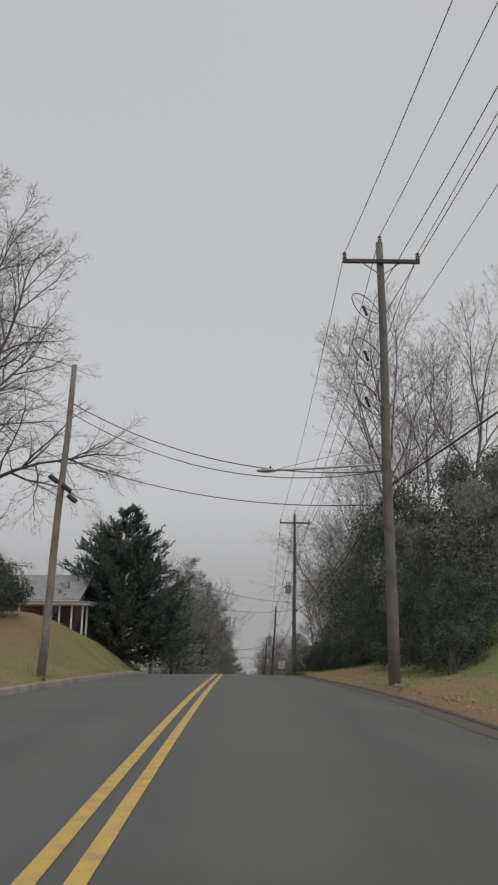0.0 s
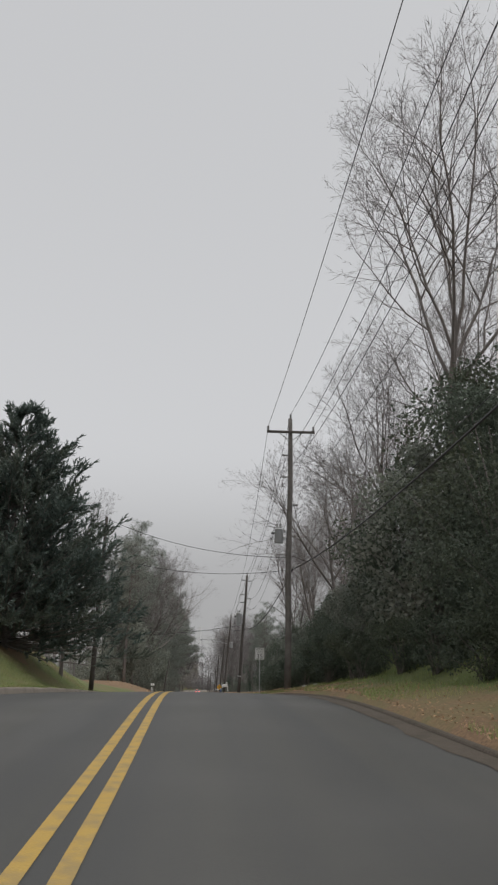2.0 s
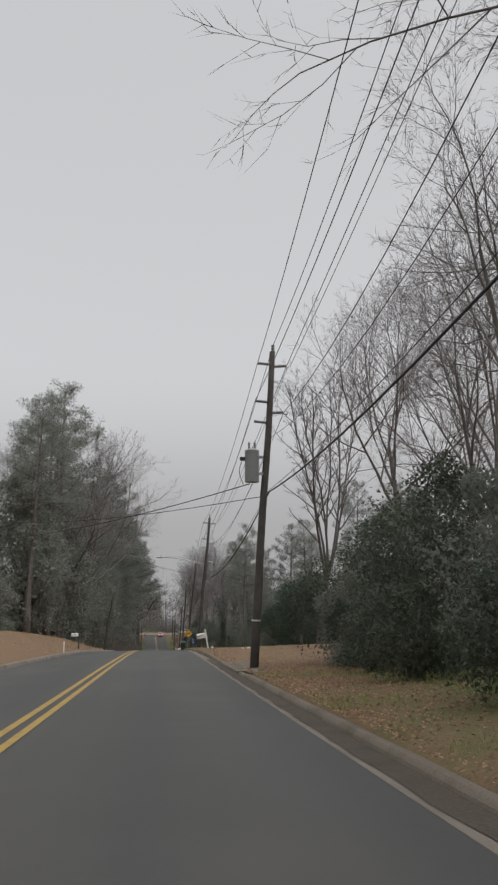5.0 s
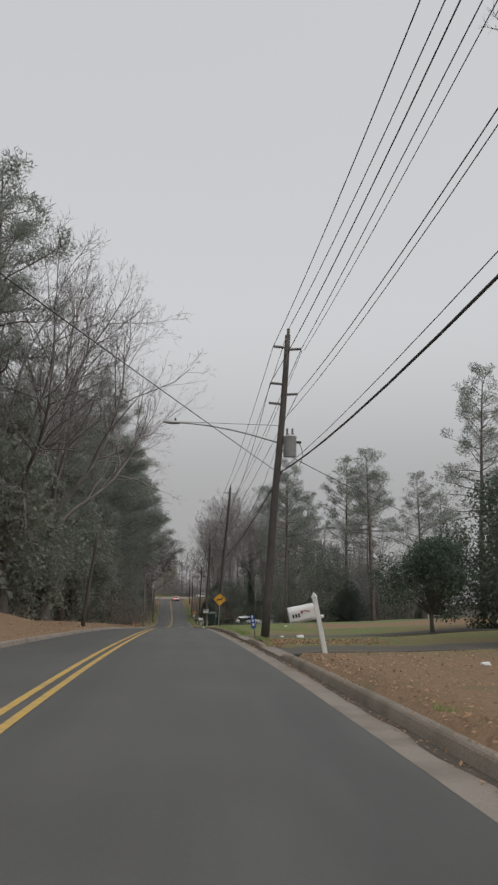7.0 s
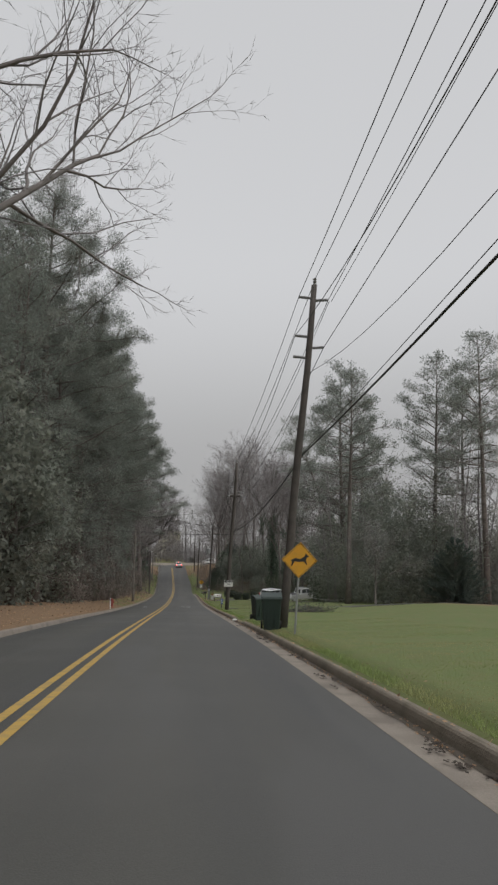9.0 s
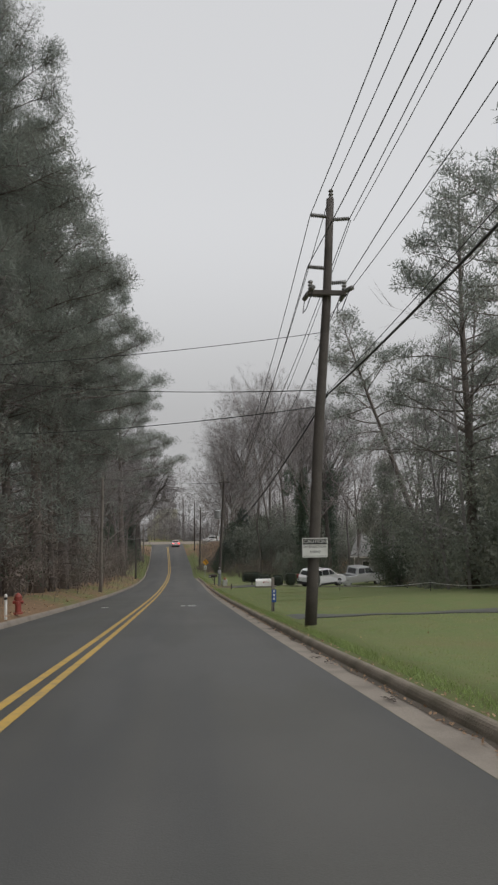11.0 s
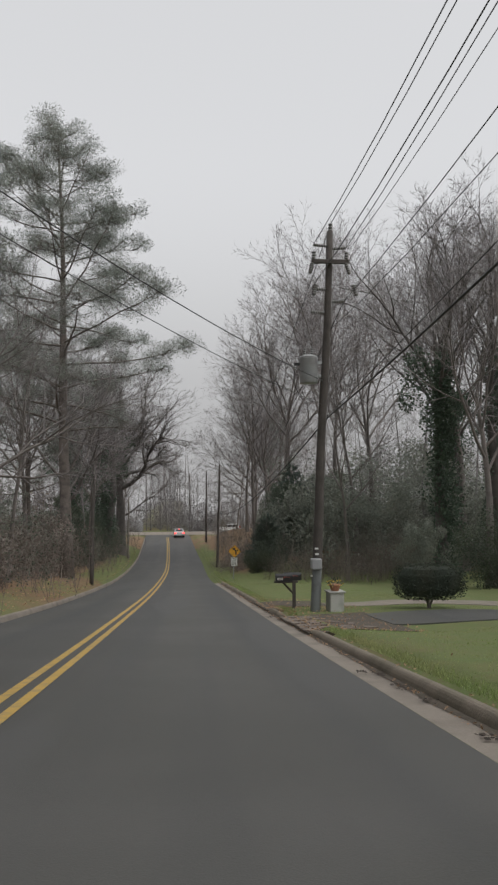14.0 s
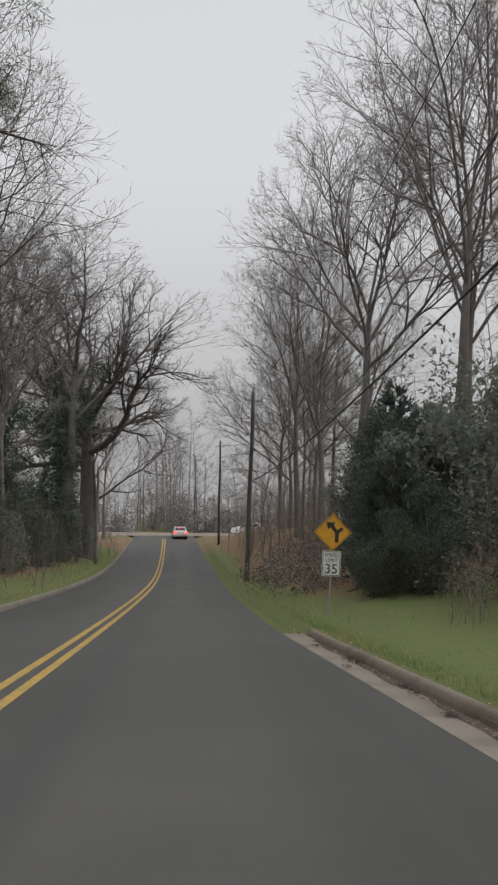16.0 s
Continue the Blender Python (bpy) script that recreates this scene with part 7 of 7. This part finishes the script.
px, py = -11.2, 54.5
cottage = thing("house", pose(33.6, 208.5, road_z(207) + 0.3, 0, 0, -14), "small house with a brown shingled porch roof beyond the lawn", "house", "houses")
clad_wall(cottage, 0, 9.0, 0, 7.0, 2.8, SIDING)
gable_roof(cottage, 0, 9.0, 0, 7.0, 2.8, 1.9)
part("foundation", Buf().box(-0.02, -0.03, -3.4, 9.02, 7.02, 0.02), BRICK, cottage)
for wx in (0.6, 3.0):
    part("porch_post", Buf().tube([(wx, -1.5, 0), (wx, -1.5, 2.5)], [0.06, 0.06], 8), WHITE, cottage, "white porch post")
part("porch_floor", Buf().box(0.2, -1.7, -3.2, 4.0, -0.03, 0.0), CONCRETE, cottage, "concrete porch floor")
part("porch_roof", Buf().box(-0.1, -1.9, 2.5, 4.4, -0.02, 2.62), ROOF, cottage, "low porch roof")
window(cottage, 1.9, -0.026, 0.95, 0.9, 1.3)

porch_house = thing("house", pose(px, py, ground_z(-12.5, 55) - 0.1, 0, 0, 0), "brick house with a flat white porch roof on posts", "house", "houses")
part("wall", Buf().box(-11, 1.6, -1.5, -1.2, 9, 2.75), BRICK, porch_house, "red-brown brick wall")
gable_roof(porch_house, -11, -1.2, 1.6, 9, 2.75, 1.9)
window(porch_house, -3.0, 1.575, 0.9, 1.0, 1.4)
part("porch_floor", Buf().box(-4.6, -1.4, -1.5, 0.15, 1.58, 0.12), BRICK, porch_house, "brick porch base")
part("porch_roof", Buf().box(-4.9, -1.7, 2.32, 0.4, 1.58, 2.52), WHITE, porch_house, "flat white porch roof", False, 0.02)
part("fascia", Buf().box(-4.95, -1.75, 2.44, 0.45, 1.56, 2.58), ROOF, porch_house)
for cxp in (-4.4, -1.6, -0.75, 0.0):
    part("porch_post", Buf().tube([(cxp, -1.25, 0.12), (cxp, -1.25, 0.2), (cxp, -1.25, 2.2), (cxp, -1.25, 2.34)], [0.11, 0.07, 0.065, 0.10], 10), WHITE, porch_house, "white porch post")
for cyp in (0.2,):
    part("porch_post", Buf().tube([(0.0, cyp, 0.12), (0.0, cyp, 2.34)], [0.07, 0.065], 10), WHITE, porch_house)
part("porch_rail", Buf().box(-4.4, -1.28, 0.85, -1.6, -1.22, 0.93), WHITE, porch_house)
for k in range(14):
    part("baluster", Buf().tube([(-4.3 + k * 0.2, -1.25, 0.12), (-4.3 + k * 0.2, -1.25, 0.86)], [0.018, 0.018], 4), WHITE, porch_house)

# small white marks on the lanes
MARKS = thing("road_marks", pose(0, 213.9, road_z(213.9) + 0.016, math.degrees(math.atan2(road_z(214.9) - road_z(212.9), 2))), "small white marks on the asphalt", "road marking", kind="structure")
for mx, mw, ml in ((0.05, 0.18, 0.05), (0.34, 0.10, 0.20), (0.46, 0.14, 0.04), (0.58, 0.11, 0.20), (-3.38, 0.11, 0.16), (-3.55, 0.14, 0.05)):
    part("mark", Buf().box(mx - mw / 2, -ml / 2, -0.02, mx + mw / 2, ml / 2, 0.004), WHITE, MARKS)

# cross street at the foot of the hill
strip_b = Buf()
for i in range(41):
    xx = -80 + i * 4.0
    for yy in (368.45, 375.5):
        strip_b.v.append(Vector((xx, yy, road_z(yy) - 0.03)))
for i in range(40):
    strip_b.f.append((2 * i, 2 * i + 2, 2 * i + 3, 2 * i + 1))
tagged(new("cross_street", strip_b.mesh("cross_street", CONCRETE, True)), "pale worn cross street at the bottom of the hill", "road", kind="structure")


# ---------------------------------------------------------------- grass, leaves and debris
def lawn(name, boxes, per_m2, seed, label, tall=0.09):
    rng = random.Random(seed)
    b = Buf()
    for x0, x1, y0, y1 in boxes:
        for _ in range(int((x1 - x0) * (y1 - y0) * per_m2)):
            y = rng.uniform(y0, y1)
            x = right_x(y) + 0.58 + (x1 - x0) * rng.random() ** 1.5 if x0 > 0 else left_x(y) - 0.25 - (x1 - x0) * rng.random() ** 1.3
            if any(a - 0.3 < y < c + 0.3 for a, c in DRIVES) or (x < right_x(y) + 0.58 and x0 > 0):
                continue
            if cover_at(x, y) + 0.6 * noise.noise(Vector((x * 0.35, y * 0.35, 0))) < 0.42:
                continue
            p = Vector((x, y, ground_z(x, y) - 0.01))
            d = Vector((rng.uniform(-0.6, 0.6), rng.uniform(-0.6, 0.6), 1)) * tall * rng.uniform(0.5, 1.3)
            b.blade(p, p + d, Vector((rng.uniform(-1, 1), rng.uniform(-1, 1), 0)).normalized(), 0.011)
    return tagged(new(name, b.mesh(name, GRASS)), label, "grass", kind="stuff")


lawn("grass", [(2, 8, 105, 285)], 150, 201, "short patchy green winter lawn grass", 0.034)
lawn("grass", [(2, 2.3, 106, 284)], 800, 206, "longer grass hanging over the back of the kerb", 0.075)
lawn("grass", [(2, 8, 14, 92)], 110, 202, "rough grass at the foot of the bank", 0.12)
lawn("grass", [(-7, -1, 10, 75)], 150, 203, "rough winter grass on the bank and verge", 0.10)
lawn("grass", [(-4, -1, 215, 340)], 40, 204, "thin grass along the wooded verge", 0.09)
lawn("grass", [(2, 6, 284, 340)], 30, 205, "dry tufted grass on the bank", 0.14)


def leaves(name, x0, x1, y0, y1, count, seed, label, side=1, size=0.08):
    """Small curled leaves lying on the ground, thickest beside the road."""
    rng = random.Random(seed)
    b = Buf()
    for _ in range(count):
        y = rng.uniform(y0, y1)
        x = right_x(y) + x0 + (x1 - x0) * rng.random() ** 1.4 if side > 0 else left_x(y) - x0 - (x1 - x0) * rng.random() ** 1.4
        on_pan = side > 0 and x < right_x(y) + 0.39
        z = road_z(y) - 0.064 if on_pan else ground_z(x, y) - 0.008
        if side > 0 and right_x(y) + 0.39 <= x < right_x(y) + 0.58:
            z = road_z(y) + 0.13 * kerb_rise(y)
        v = Vector((rng.uniform(-1, 1), rng.uniform(-1, 1), rng.uniform(-0.2, 0.5))).normalized()
        s = size * rng.uniform(0.6, 1.4)
        b.leaf(Vector((x, y, z + 0.012 + 0.01 * rng.random())), v, v.cross(UP + any_dir(rng) * 0.5).normalized(), s, s * 0.65)
    return tagged(new(name, b.mesh(name, DRYLEAF)), label, "leaves", kind="stuff")


leaves("fallen_leaves", 0.62, 9, 86, 121, 9000, 301, "thick scatter of brown fallen leaves on the yard", size=0.055)
leaves("fallen_leaves", 0.72, 6, 78, 94, 8000, 307, "thick brown leaf litter under the evergreens", size=0.055)
leaves("fallen_leaves", 0.45, 3.4, 8, 90, 9000, 302, "brown fallen leaves along the foot of the bank", size=0.055)
leaves("fallen_leaves", 0.30, 0.44, 100, 285, 5000, 303, "dark brown leaf debris lying along the kerb", size=0.04)
leaves("fallen_leaves", 0.72, 4, 126.0, 127.6, 1500, 306, "drift of brown leaves raked beside the driveway", size=0.07)
leaves("fallen_leaves", 0.5, 7, 110, 345, 9000, 304, "brown leaf litter under the wooded verge", side=-1, size=0.10)
leaves("fallen_leaves", 0.42, 3.0, 247.0, 261.8, 2600, 308, "brown leaves strewn over the bare clay", size=0.055)
leaves("fallen_leaves", 0.75, 6, 128, 285, 350, 305, "scattered brown leaves on the lawn", size=0.045)


def leaf_clumps(y0, y1, count, seed, label):
    """Small wet heaps of leaves washed along the gutter."""
    rng = random.Random(seed)
    b = Buf()
    for _ in range(count):
        cy = rng.uniform(y0, y1)
        off = 0.10 + 0.28 * rng.random() ** 0.6
        for _ in range(rng.randint(8, 30)):
            y = cy + rng.gauss(0, 0.09)
            x = right_x(y) + min(0.38, off + rng.gauss(0, 0.035))
            v = Vector((rng.uniform(-1, 1), rng.uniform(-1, 1), rng.uniform(-0.05, 0.12))).normalized()
            s = rng.uniform(0.03, 0.06)
            b.leaf(Vector((x, y, road_z(y) - 0.045 + 0.02 * rng.random())), v, v.cross(UP + any_dir(rng) * 0.2).normalized(), s, s * 0.8)
    return tagged(new("leaf_litter", b.mesh("leaf_litter", WETLEAF)), label, "leaves", kind="stuff")


leaf_clumps(125, 282, 130, 311, "small dark heaps of wet leaves in the gutter")
